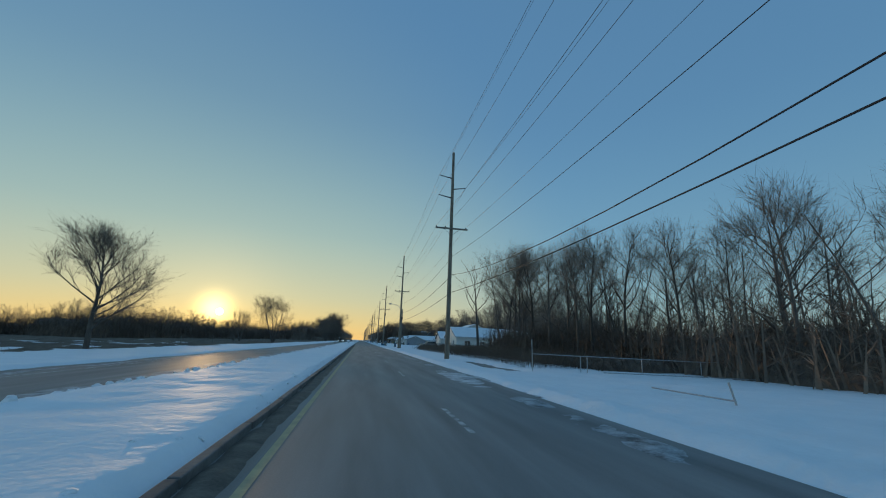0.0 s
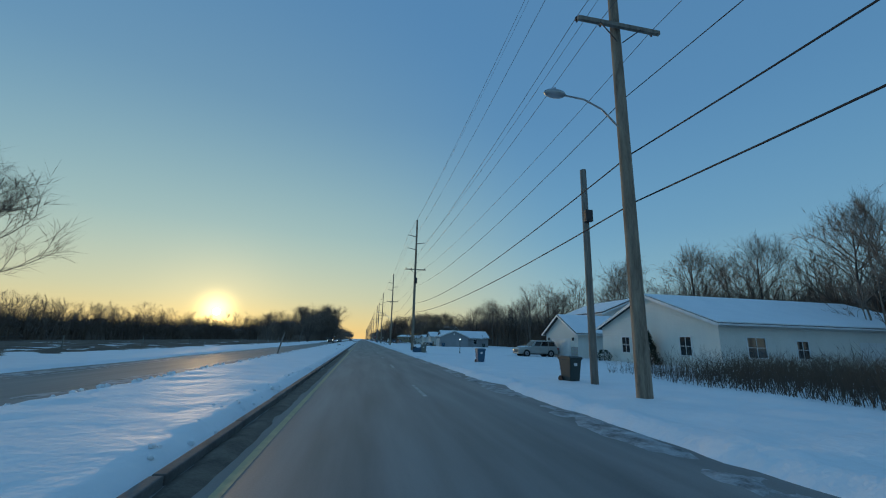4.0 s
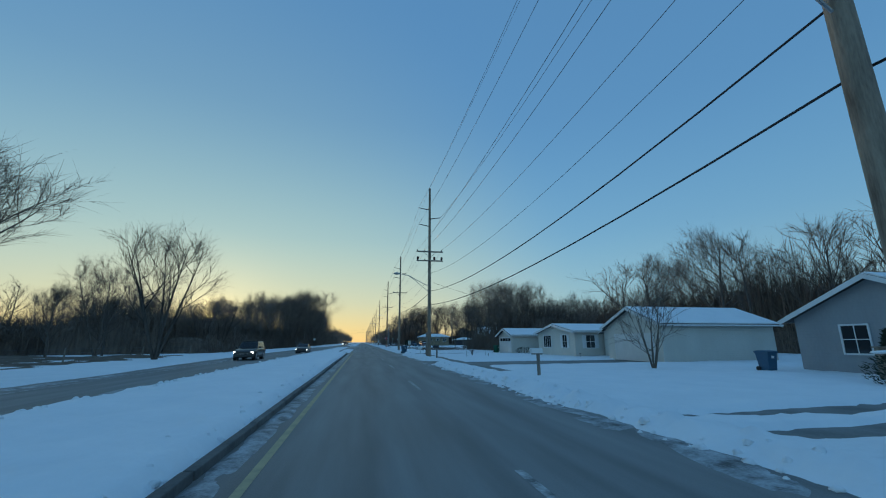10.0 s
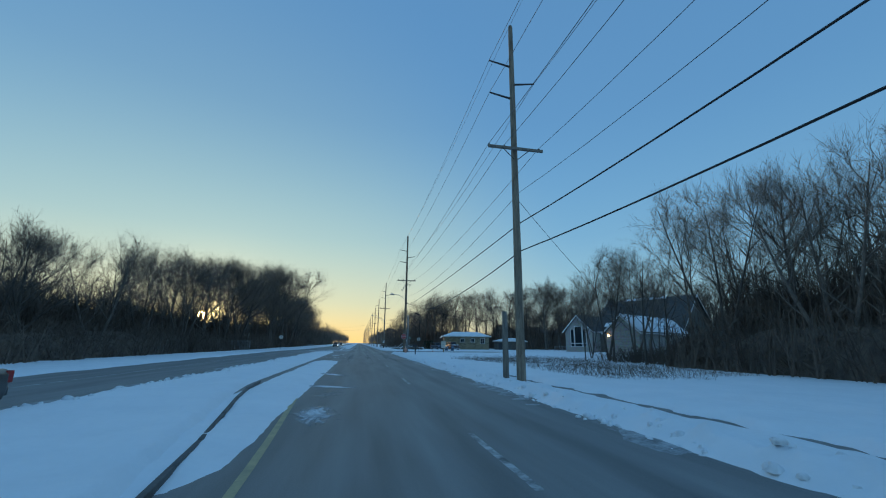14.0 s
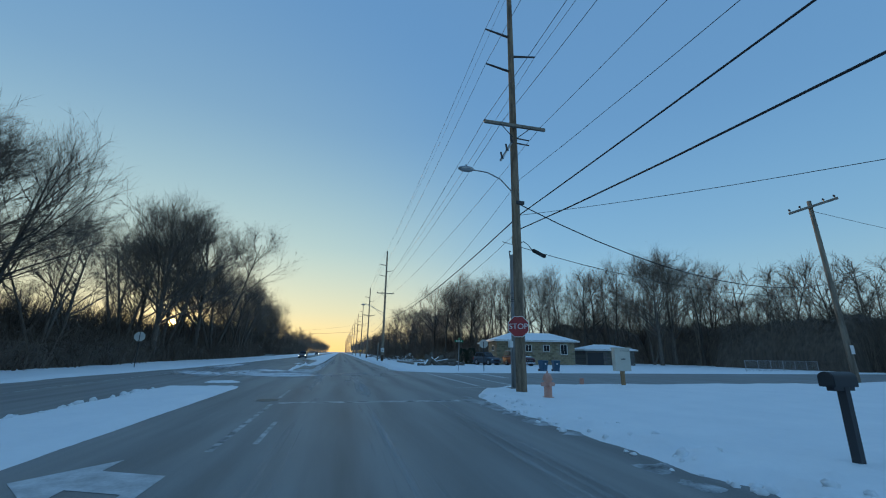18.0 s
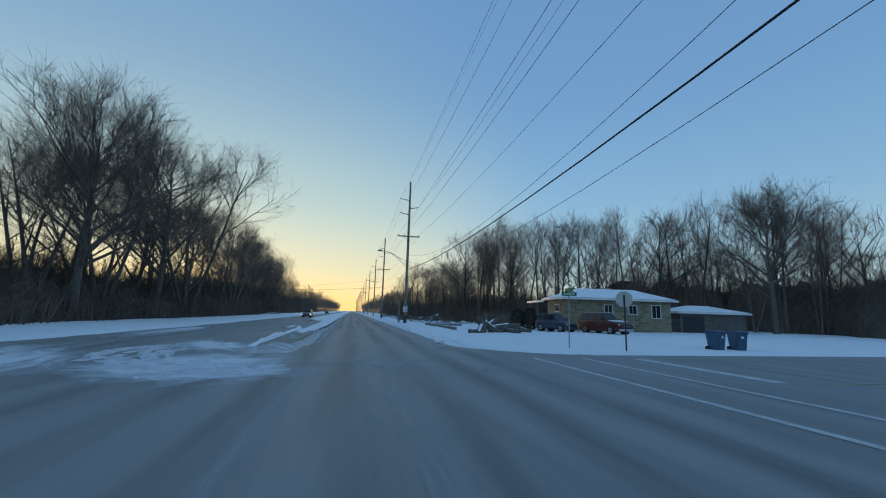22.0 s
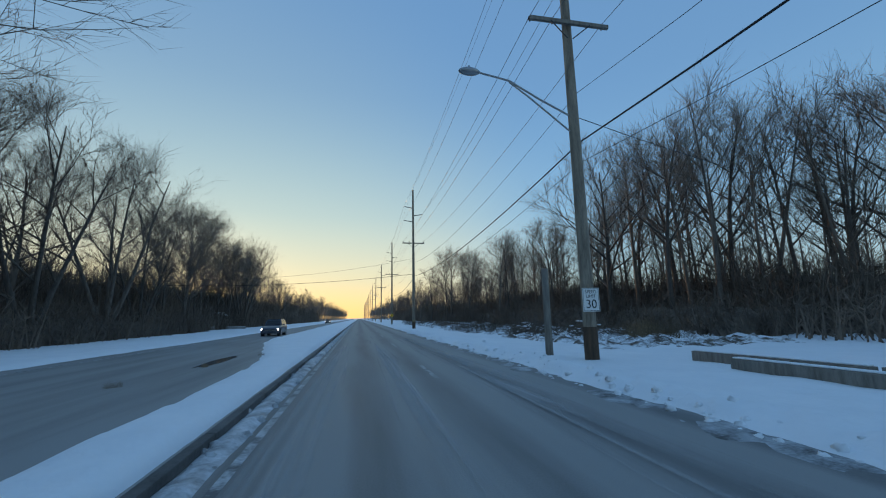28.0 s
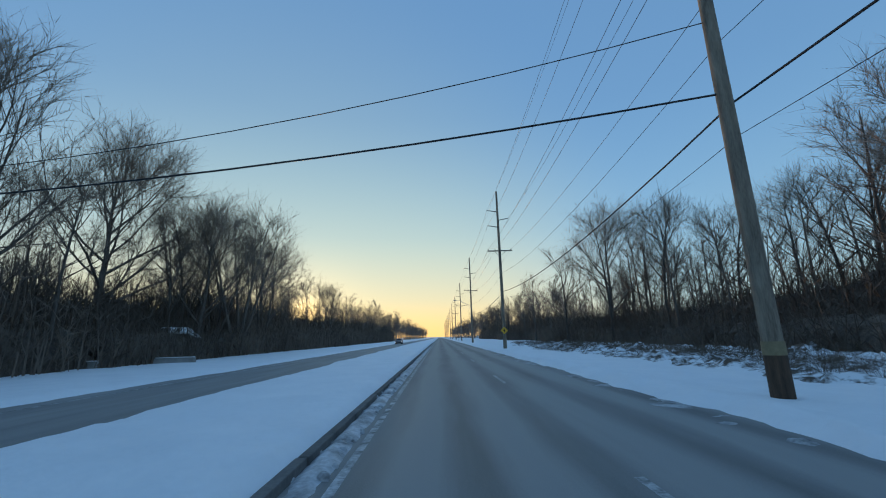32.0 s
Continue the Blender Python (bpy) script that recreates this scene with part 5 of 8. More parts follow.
# two-storey house with the front garage
two = thing("house", pose(0, 0, 0), "cream two-storey house with front garage and snow on the roof", "house", "houses")
gable_block(two, 23.9, 31.3, 125.4, 133.4, 2.85, 4.95, "x", WHITE_SIDING)
garage_door(two, "x", 23.9, 129.4, 4.6)
for y0, y1 in ((125.42, 126.9), (131.95, 133.38)):
    part("wainscot", box(23.86, 23.897, y0, y1, 0, 1.3), BRICKWALL, two, "tan brick apron")
gable_block(two, 31.5, 41.5, 132.0, 143.7, 5.75, 7.8, "y", WHITE_SIDING, z0=2.7, bare=1)
part("lower_wall", box(31.85, 41.3, 133.5, 143.5, 0, 2.72), surface("grey stucco", (0.4, 0.39, 0.36), (0.5, 0.49, 0.46), 1.5, 20, 0.9, bump=0.3), two, "grey stuccoed lower storey")
window(two, "x", 31.5, 141.3, 3.75, 2.6, 1.35, 2, 1, PALEPANE)
window(two, "x", 31.85, 140.7, 0.9, 1.9, 0.9, 2, 1)
for s in (-1, 1):
    part("wall_lamp", box(23.7, 23.89, 129.4 + s * 3.1 - 0.1, 129.4 + s * 3.1 + 0.1, 2.0, 2.35, 0.03), DARKSTEEL, two)
# blue-grey house with the side gable
grey = thing("house", pose(0, 0, 0), "blue-grey sided house with white garage door and snowy roof", "house", "houses")
gable_block(grey, 21.1, 29.0, 194.0, 200.6, 2.75, 4.3, "y", GREY_SIDING)
garage_door(grey, "x", 21.1, 197.4, 4.9)
gable_block(grey, 23.2, 37, 200.9, 208.5, 2.75, 4.5, "x", GREY_SIDING)
gable_block(grey, 29.1, 34.2, 198.2, 200.8, 2.6, 3.5, "x", GREY_SIDING)
entry_door(grey, "x", 23.2, 202.1, TRIM)
window(grey, "x", 23.2, 205.8, 1.0, 1.1, 1.3)
window(grey, "y", 198.2, 32.2, 1.0, 1.0, 1.1)
part("round_vent", rod((25.05, 193.97, 3.5), (25.05, 193.99, 3.5), 0.24, 0.24, 8), TRIM, grey, "white octagonal gable vent")
part("downpipe", rod((21.0, 193.95, 2.5), (21.2, 193.93, 0.15), 0.045, 0.045, 8), TRIM, grey)
part("meter_box", box(27.2, 27.5, 193.85, 193.99, 1.2, 1.65, 0.02), STEEL, grey)
part("conduit", rod((27.0, 193.93, 3.4), (27.1, 193.93, 1.5), 0.03, 0.03, 8), STEEL, grey)
porch = thing("porch", pose(0, 0, 0), "brown wooden entry porch with railing boards", "porch")
part("deck", box(20.66, 23.1, 201.0, 203.6, 0.0, 0.45), OLDWOOD, porch)
for i in range(12):
    part("board", box(20.6, 20.64, 201.05 + i * 0.21, 201.22 + i * 0.21, 0.1, 1.3), POLEWOOD, porch)
part("rail", box(20.55, 20.69, 201.0, 203.6, 1.3, 1.36), POLEWOOD, porch)
# long grey-beige ranch with two garages
long = thing("house", pose(0, 0, 0), "grey-beige ranch house with two garages and snowy roofs", "house", "houses")
gable_block(long, 22.5, 33, 218.0, 225.0, 2.9, 4.3, "x", BEIGE_SIDING)
garage_door(long, "x", 22.5, 221.4, 4.9)
gable_block(long, 25.4, 36, 225.2, 230.2, 2.6, 3.9, "x", BEIGE_SIDING)
window(long, "x", 25.4, 227.4, 1.0, 1.0, 1.3)
shutters(long, "x", 25.4, 227.4, 1.0, 1.0, 1.3, DARKSTEEL)
gable_block(long, 22.2, 40, 230.6, 239.8, 2.6, 3.45, "x", BEIGE_SIDING)
window(long, "x", 22.2, 232.8, 0.95, 1.0, 1.35)
shutters(long, "x", 22.2, 232.8, 0.95, 1.0, 1.35, TRIM)
window(long, "x", 22.2, 237.2, 0.95, 2.0, 1.35, 3, 0)
window(long, "y", 230.6, 24.0, 0.95, 1.0, 1.3)
shutters(long, "y", 230.6, 24.0, 0.95, 1.0, 1.3, TRIM)
gable_block(long, 24.6, 36, 240.0, 244.3, 2.35, 3.0, "x", BEIGE_SIDING)
entry_door(long, "x", 24.6, 241.6, DARKSTEEL)
gable_block(long, 20.4, 32, 244.5, 250.0, 2.45, 3.3, "x", BEIGE_SIDING)
garage_door(long, "x", 20.4, 247.2, 4.4, windows=1)
# pale brick house with the tall arched window
church = thing("house", pose(35.3, 310.95, 0.62, 0, 0, 27.6), "pale brick house with steep dark roof and tall windows", "house", "houses")
DARKSIDING = siding("dark weathered siding", (0.13, 0.115, 0.1), (0.2, 0.18, 0.155))
gable_block(church, 0, 8, -2.45, 2.45, 3.35, 5.75, "x", BRICKWALL, 0.35, z0=-0.6, snow=0)
for c, z, w, h in ((0.0, 1.35, 1.25, 2.65), (-1.12, 1.35, 0.55, 2.2), (1.12, 1.35, 0.55, 2.2), (0.0, 0.8, 1.25, 0.42), (-1.12, 0.8, 0.55, 0.42), (1.12, 0.8, 0.55, 0.42)):
    window(church, "x", 0, c, z, w, h, 0, 0)
gable_block(church, -11.6, 2.48, -15.6, -11.4, 2.7, 4.6, "x", BRICKWALL, 0.35, z0=-0.6)
gable_block(church, 2.5, 14.5, -15.0, -1.4, 3.4, 8.6, "y", DARKSIDING, 0.4, z0=-0.6, snow=0)
k_roof = (8.6 - 3.4) / 6
for u, v, y0, y1 in ((3.0, 3.7, -4.4, -3.0), (8.1, 8.5, -11, -4.2), (3.2, 4.4, -9.5, -6.5)):
    part("roof_snow", prism([(u, 3.4 + k_roof * (u - 2.5) + 0.155), (v, 3.4 + k_roof * (v - 2.5) + 0.155), (v, 3.4 + k_roof * (v - 2.5) + 0.22), (u, 3.4 + k_roof * (u - 2.5) + 0.22)], y0, y1, "y", 0.01), SNOW, church, "patch of snow left on the roof")
part("wall_lamp", rod((-11.68, -11.75, 2.1), (-11.68, -11.75, 2.35), 0.09, 0.07, 8), plain("warm wall lamp", (1.0, 0.55, 0.2), 0.5, emit=8.0), church, "lit warm wall lamp")
# low yellow stone house past the junction
stone = thing("house", pose(22.9, 362.4, 0, 0, 0, -6.6) @ Matrix.Diagonal((1.05, 1, 1, 1)), "low yellow-brown stone house with snowy hipped roof", "house", "houses")
part("wall", box(0.6, 12.6, 0.6, 6.0, 0, 3.62), STONEWALL, stone)
part("chimney", box(7.0, 7.5, 3.8, 4.3, 4.3, 5.2, 0.02), BRICKWALL, stone, "short dark chimney")

def hip_roof(parent, x0, x1, y0, y1, eave, ridge, over, snow=True):
    x0, x1, y0, y1 = x0 - over, x1 + over, y0 - over, y1 + over
    h = (y1 - y0) / 2
    def shell(dz, inset, t):
        bm = bmesh.new()
        a = [bm.verts.new(p) for p in ((x0 + inset, y0 + inset, eave + dz), (x1 - inset, y0 + inset, eave + dz), (x1 - inset, y1 - inset, eave + dz), (x0 + inset, y1 - inset, eave + dz))]
        b = [bm.verts.new((v.co.x, v.co.y, v.co.z + t)) for v in a]
        r = [bm.verts.new((x0 + h, (y0 + y1) / 2, ridge + dz + t)), bm.verts.new((x1 - h, (y0 + y1) / 2, ridge + dz + t))]
        bm.faces.new(a[::-1])
        for i in range(4):
            bm.faces.new((a[i], a[(i + 1) % 4], b[(i + 1) % 4], b[i]))
        for q in ((b[0], b[1], r[1], r[0]), (b[2], b[3], r[0], r[1]), (b[1], b[2], r[1]), (b[3], b[0], r[0])):
            bm.faces.new(q)
        return bm
    roof = part("roof", shell(0, 0, 0.14), SHINGLE, parent, "dark shingle hipped roof")
    part("fascia", box(x0 - 0.02, x1 + 0.02, y0 - 0.03, y0, eave - 0.04, eave + 0.17), TRIM, parent, "white eaves board")
    part("fascia", box(x0 - 0.03, x0, y0, y1, eave - 0.04, eave + 0.17), TRIM, parent, "white eaves board")
    if snow:
        part("roof_snow", shell(0.145, 0.15, 0.1), SNOW, roof, "snow lying on the roof")


hip_roof(stone, 0.6, 12.6, 0.6, 6.0, 3.62, 4.8, 0.6)
window(stone, "x", 0.6, 3.0, 2.2, 1.1, 0.75, 1, 0)
for c, z, w, h in ((5.4, 2.15, 0.85, 0.9), (8.2, 2.15, 0.85, 0.9), (10.9, 1.75, 0.95, 1.4)):
    window(stone, "y", 0.6, c, z, w, h, 1, 0)
porch_roof = part("porch_roof", box(0.3, 7.0, 6.65, 13.2, 3.42, 3.6, 0.02), SHINGLE, stone, "low flat porch roof with dark edge")
part("roof_snow", box(0.45, 6.9, 6.75, 13.0, 3.6, 3.68, 0.03), SNOW, porch_roof, "snow lying on the roof")
part("fascia", box(0.22, 0.3, 6.62, 13.25, 3.4, 3.62), TRIM, stone, "white eaves board")
for py in (9.8, 12.9):
    part("porch_post", box(0.5, 0.62, py, py + 0.12, 0, 3.42), OLDWOOD, stone)
part("porch_wall", box(3.2, 3.4, 6.05, 13.0, 0, 3.42), STONEWALL, stone, "stone wall behind the porch")
shed = thing("shed", pose(39.0, 363.4, 0, 0, 0, -9.2), "small grey stone outbuilding with snow on its roof", "shed")
part("wall", box(0.4, 8.8, 0.4, 6.0, 0, 2.45), masonry("dark grey stone", (0.16, 0.145, 0.13), (0.11, 0.1, 0.09), (0.14, 0.13, 0.12), 0.5, 0.25), shed)
hip_roof(shed, 0.4, 8.8, 0.4, 6.0, 2.45, 3.25, 0.45)
part("door", box(4.6, 6.4, 0.35, 0.39, 0.02, 2.05), FENCEWOOD, shed)
# flat dark sheet that paints the shade of an open doorway
part("door", box(0.7, 3.4, 0.35, 0.39, 0.02, 2.1), DARKSTEEL, shed, "dark panel in place of a shaded opening")
hut = thing("shed", pose(-28.6, 451.4, 0, 0, 0, -12), "small pale shed with a snowy roof among the trees", "shed")
part("wall", box(0, 2.5, 0, 3.0, 0, 2.1), TRIM, hut)
part("roof", prism([(-0.25, 2.05), (1.25, 3.1), (2.75, 2.05), (2.75, 2.15), (1.25, 3.22), (-0.25, 2.15)], -0.25, 3.2, "y"), SHINGLE, hut)
part("roof_snow", prism([(-0.2, 2.19), (1.25, 3.23), (2.7, 2.19), (2.7, 2.25), (1.25, 3.31), (-0.2, 2.25)], -0.2, 3.15, "y"), SNOW, hut)
part("door", box(0.8, 1.7, -0.04, -0.004, 0.05, 1.9), FENCEWOOD, hut)

# the low sun itself, far off
sun_ball = bmesh.new()
bmesh.ops.create_uvsphere(sun_ball, u_segments=24, v_segments=12, radius=20)
ball = part("sun", sun_ball, plain("sun's glare", (1.0, 0.6, 0.17), 1.0, emit=40.0), m=Matrix.Translation((-math.sin(SUN_AZ) * 2600, math.cos(SUN_AZ) * 2600 + 200, 2600 * math.tan(radians(3.0)))))
tagged(ball, "low yellow evening sun just above the trees", "sun", kind="structure")


# ---- kerb, slush, road markings ----
kerb = thing("kerb", pose(0, 0, 0), "worn concrete kerb along the snowy median", "kerb", kind="structure")
M_KERB = made("kerb_stone", box(-0.075, 0.075, 0, 2.96, -0.05, 0.15, 0.02), DIRTYKERB)
for y0, y1 in ((-20, 251), (356, 520)):
    for i in range(int((y1 - y0) / 3)):
        y = y0 + 3 * i
        part("kerb_stone", M_KERB, DIRTYKERB, kerb, m=pose(median_right(y + 1.5) + 0.1, y, 0.006 * (hashed(i) - 0.5) - 0.03, 0, 0, 0.6 * (hashed(i, 2) - 0.5)))


SLUSHY = surface("grey-white slush", (0.2, 0.2, 0.2), (0.75, 0.77, 0.8), 2.6, 16.0, 0.65, bump=0.9, depth=0.05, spread=0.25)


for i in range(6):
    y = 251.2 + 2.6 * i
    turn = math.degrees(math.atan2(median_right(y) - median_right(y + 2.6), 2.6))
    part("kerb_stone", M_KERB, DIRTYKERB, kerb, m=pose(median_right(y) + 0.1, y, 0.004 * i - 0.065, 0, 0, turn) @ Matrix.Diagonal((0.55, 0.87, 1, 1)))


def ridge(name, x0, x1, y0, y1, high, mat, label, cut=0.0, seed=0.0, dy=0.35, n=7):
    """A ragged low ridge of slush lying on the asphalt."""
    def level(x, y):
        f = (x - x0) / (x1 - x0)
        wob = fbm(x + seed, y, 0.45) + 0.6 * fbm(x, y + seed, 1.7)
        ends = smoothstep(y0, y0 + 1.5, y) * smoothstep(y1, y1 - 1.5, y)
        return -0.03 + (high + 0.03) * math.sin(math.pi * min(1, max(0, f))) * max(0.0, 0.62 + 0.55 * wob - cut) * ends
    return field(name, lambda y: [x0 + (x1 - x0) * j / (n - 1) for j in range(n)], steps(y0, y1, dy), level, mat, label, "slush")


MUD = surface("brown gutter grit", (0.06, 0.05, 0.04), (0.17, 0.145, 0.115), 2.6, 22.0, 0.85, bump=0.8, depth=0.03, spread=0.25)
ridge("gutter_grit", -2.0, -1.42, -10, 141.5, 0.045, MUD, "brown wet grit lying in the gutter", -0.3, 0, 0.25, 8)
ridge("slush_gutter", -2.0, -1.42, 140, 250, 0.05, SLUSH, "grey slush frozen in the gutter", -0.05, 0, 0.22, 8)
ridge("slush_gutter", -2.35, -1.5, 340, 358, 0.11, SLUSHY, "grey-white slush ploughed against the median nose", -0.1, 4, 0.14, 11)
ridge("slush_gutter", -2.0, -1.5, 357, 480, 0.1, SLUSHY, "grey-white slush frozen in the gutter", -0.08, 4, 0.16, 9)
ridge("snow_gore", -4.0, -1.55, 253.5, 288, 0.075, SNOW, "trodden snow spilling over the turn lane's edge", -0.45, 11, 0.25, 15)
ridge("slush_edge", 4.2, 5.5, -10, 322, 0.06, SLUSH, "grey slush along the road's edge", 0.3, 7, 0.3, 9)
ridge("slush_edge", 4.2, 5.5, 340, 480, 0.06, SLUSH, "grey slush along the road's edge", 0.3, 9, 0.3, 9)
ridge("slush_far", -12.9, -11.7, 0, 235, 0.05, SLUSH, "slush along the oncoming carriageway's edge", 0.15, 2, 0.6)
ridge("slush_far", -8.6, -7.2, 0, 300, 0.05, SLUSH, "slush along the median's far edge", 0.2, 3, 0.6)


def drift(name, cx, cy, rx, ry, high, seed, mat=None):
    """A thin patch of blown snow on the asphalt with a torn outline."""
    def level(x, y):
        d = ((x - cx) / rx) ** 2 + ((y - cy) / ry) ** 2
        w = 1 - d + 0.55 * fbm(x + seed, y * 1.7, 0.55) + 0.3 * fbm(x, y + seed, 2.3)
        return -0.02 + (high + 0.02) * min(1.0, max(0.0, w * 1.3))
    nx = max(10, int(rx / 0.11))
    return field(name, lambda y: [cx - rx * 1.4 + 2.8 * rx * j / nx for j in range(nx + 1)], steps(cy - ry * 1.4, cy + ry * 1.4, 0.16), level, mat or SNOWFILM, "thin frozen snow drift lying on the asphalt", "snow")


SNOWFILM = surface("trodden thin snow", (0.2, 0.2, 0.205), (0.78, 0.8, 0.83), 1.6, 8, 0.6, bump=0.5, depth=0.03, spread=0.26)
drift("snow_drift", -3.2, 338.9, 0.55, 0.7, 0.05, 14)
drift("snow_drift", -2.2, 341.5, 0.4, 1.8, 0.06, 15)
drift("snow_drift", -5.6, 326.8, 0.9, 0.7, 0.07, 2, SNOW)
drift("snow_drift", 4.7, 22.0, 0.9, 5.0, 0.02, 10)


def film_material(name, tint, whirl, cover, scale):
    """A thin salt or snow film that fades out towards its rim, torn by noise."""
    m, n, k, p = material(name, 0.7)
    p.inputs["Base Color"].default_value = (*tint, 1)
    co = n.new("ShaderNodeTexCoord")
    ln = n.new("ShaderNodeVectorMath")
    ln.operation = "LENGTH"
    k.new(co.outputs["Object"], ln.inputs[0])
    rim = n.new("ShaderNodeMapRange")
    rim.inputs["From Min"].default_value, rim.inputs["From Max"].default_value = 0.2, 1.0
    rim.inputs["To Min"].default_value, rim.inputs["To Max"].default_value = cover, -0.45
    k.new(ln.outputs["Value"], rim.inputs["Value"])
    info = n.new("ShaderNodeObjectInfo")
    shift = n.new("ShaderNodeVectorMath")
    k.new(co.outputs["Object"], shift.inputs[0])
    k.new(info.outputs["Location"], shift.inputs[1])
    nz = n.new("ShaderNodeTexNoise")
    nz.inputs["Scale"].default_value, nz.inputs["Detail"].default_value, nz.inputs["Distortion"].default_value = scale, 7, whirl
    k.new(shift.outputs[0], nz.inputs["Vector"])
    su = n.new("ShaderNodeMath")
    su.operation = "MULTIPLY_ADD"
    su.inputs[1].default_value = 2.6
    k.new(nz.outputs["Fac"], su.inputs[0])
    k.new(rim.outputs[0], su.inputs[2])
    al = n.new("ShaderNodeMapRange")
    al.inputs["From Min"].default_value, al.inputs["From Max"].default_value = 1.25, 2.5
    al.inputs["To Max"].default_value = 0.92
    k.new(su.outputs[0], al.inputs["Value"])
    k.new(al.outputs[0], p.inputs["Alpha"])
    return m


FILMS = {"salt": film_material("dry salt film", (0.5, 0.5, 0.5), 0.6, 0.3, 2.2), "snow": film_material("wind-swept snow film", (0.82, 0.84, 0.87), 2.2, 1.25, 1.7)}
FILM_MESH = {key: mesh_of("film", [(math.cos(a), math.sin(a), 0) for a in [math.pi * i / 12 for i in range(24)]], [tuple(range(24))], FILMS[key]) for key in FILMS}


def film(kind, cx, cy, rx, ry, turn=0.0, z=0.006):
    ob = part("snow_film" if kind == "snow" else "salt_film", FILM_MESH[kind], FILMS[kind], m=pose(cx, cy, z, 0, 0, turn) @ Matrix.Diagonal((rx, ry, 1, 1)))
    return tagged(ob, "thin swirl of blown snow frozen on the asphalt" if kind == "snow" else "pale dried salt film on the asphalt", "road film", kind="structure")


# x, y, half width, half length, turn
for i, (x, y, rx, ry, turn) in enumerate(((-3.9, 334.6, 3.3, 4.6, 20), (-4.6, 333.4, 3.4, 2.2, -15), (-2.6, 332.6, 2.4, 1.6, 10), (-5.4, 340.5, 2.2, 4.5, 25), (-2.6, 296.8, 0.5, 1.2, 0), (-2.9, 303.2, 1.0, 2.4, 0), (-1.0, 259, 0.45, 1.6, 4), (-1.1, 265, 0.5, 1.4, 60), (-1.3, 271, 0.5, 1.8, 30),
                                          (-11.2, 352, 1.6, 10, 3), (-9.5, 336, 2.0, 6, 30), (-5.2, 362, 0.9, 6, 2), (-3.0, 282, 0.9, 6, 0))):
    film("snow", x, y, rx, ry, turn, 0.006 + 0.0012 * i)
for i, (x, y, rx, ry, turn) in enumerate(((-1.0, 328, 0.9, 11, 1), (1.1, 326, 0.7, 12, 0), (1.6, 334, 3.2, 5, 10), (3.4, 345, 1.2, 16, 0), (1.0, 300, 0.5, 20, 0), (-0.9, 296, 0.5, 24, 0), (3.2, 300, 0.7, 24, 0),
                                          (-1.0, 258.8, 0.7, 1.6, 15), (-0.9, 262.4, 0.6, 1.1, -10), (-0.8, 372, 0.55, 26, 0), (1.0, 376, 0.6, 28, 0), (3.3, 380, 0.8, 30, 0), (-10.5, 345, 2.2, 18, 4))):
    film("salt", x, y, rx, ry, turn, 0.022 + 0.0012 * i)


CHURNED = surface("churned thin snow", (0.4, 0.41, 0.43), (0.84, 0.86, 0.89), 2.2, 14.0, 0.7, bump=0.8, depth=0.03, spread=0.3)


def swirl_mesh(cx, cy, r0, r1, a0, a1):
    """Snow churned into curved tyre tracks by turning cars."""
    v, f, nr, na = [], [], 38, 70
    for i in range(na + 1):
        a = radians(a0 + (a1 - a0) * i / na)
        ends = math.sin(math.pi * i / na) ** 0.5
        for j in range(nr + 1):
            r = r0 + (r1 - r0) * j / nr
            across = math.sin(math.pi * j / nr) ** 0.6
            much = fbm(r * 1.1, a * 1.3, 1.3) + 0.7 * fbm(r * 3.1, a * 3.0, 1.0) + 0.5 * fbm(r * 2, a * 12, 1.2)
            v.append((cx + r * math.cos(a), cy + r * math.sin(a), -0.03 + 0.05 * across * ends * (1 + 1.25 * much)))
    for i in range(na):
        for j in range(nr):
            k = i * (nr + 1) + j
            f.append((k, k + 1, k + nr + 2, k + nr + 1))
    return mesh_of("snow_swirl", v, f, CHURNED, True)


for cx, cy, r0, r1, a0, a1 in ((-1.2, 338.5, 4.3, 7.3, 152, 268), (-3.4, 333.8, 0.2, 2.4, 150, 400)):
    tagged(new("snow_swirl", swirl_mesh(cx, cy, r0, r1, a0, a1)), "churned snow curving in tyre tracks over the junction", "snow", kind="structure")
ISLAND = surface("tan island concrete", (0.2, 0.18, 0.15), (0.4, 0.36, 0.3), 1.2, 16, 0.9, bump=0.5)
ridge("slush_nose", -3.95, -1.7, 337.0, 342.6, 0.13, SLUSHY, "grey-white slush heaped round the median nose", -0.15, 6, 0.14, 22)
ridge("snow_ribbon", -4.15, -3.65, 339.5, 358, 0.2, SNOW, "ragged ribbon of snow along the median nose", -0.35, 5, 0.14, 11)
island = part("median_island", prism([(-3.8, 341.5), (-3.6, 339.6), (-3.1, 338.9), (-2.6, 339.8), (-2.42, 342), (-2.35, 350), (-2.6, 353.5), (-3.2, 354.5), (-3.75, 353)], -0.05, 0.06, "z"), ISLAND)
tagged(island, "bare concrete median nose with patches of dirty snow", "median", kind="structure")
for i, (x, y, rx, ry) in enumerate(((-2.9, 345.2, 0.5, 0.5), (-3.2, 347.4, 0.4, 0.9), (-2.7, 349.0, 0.4, 0.8), (-3.0, 351.5, 0.6, 1.6), (-2.9, 341.2, 0.5, 1.0))):
    film("snow", x, y, rx, ry, 20 * i, 0.066 + 0.001 * i)
ICE = surface("wet grey ice", (0.12, 0.12, 0.125), (0.2, 0.2, 0.21), 2, 12, 0.06, bump=0.05)
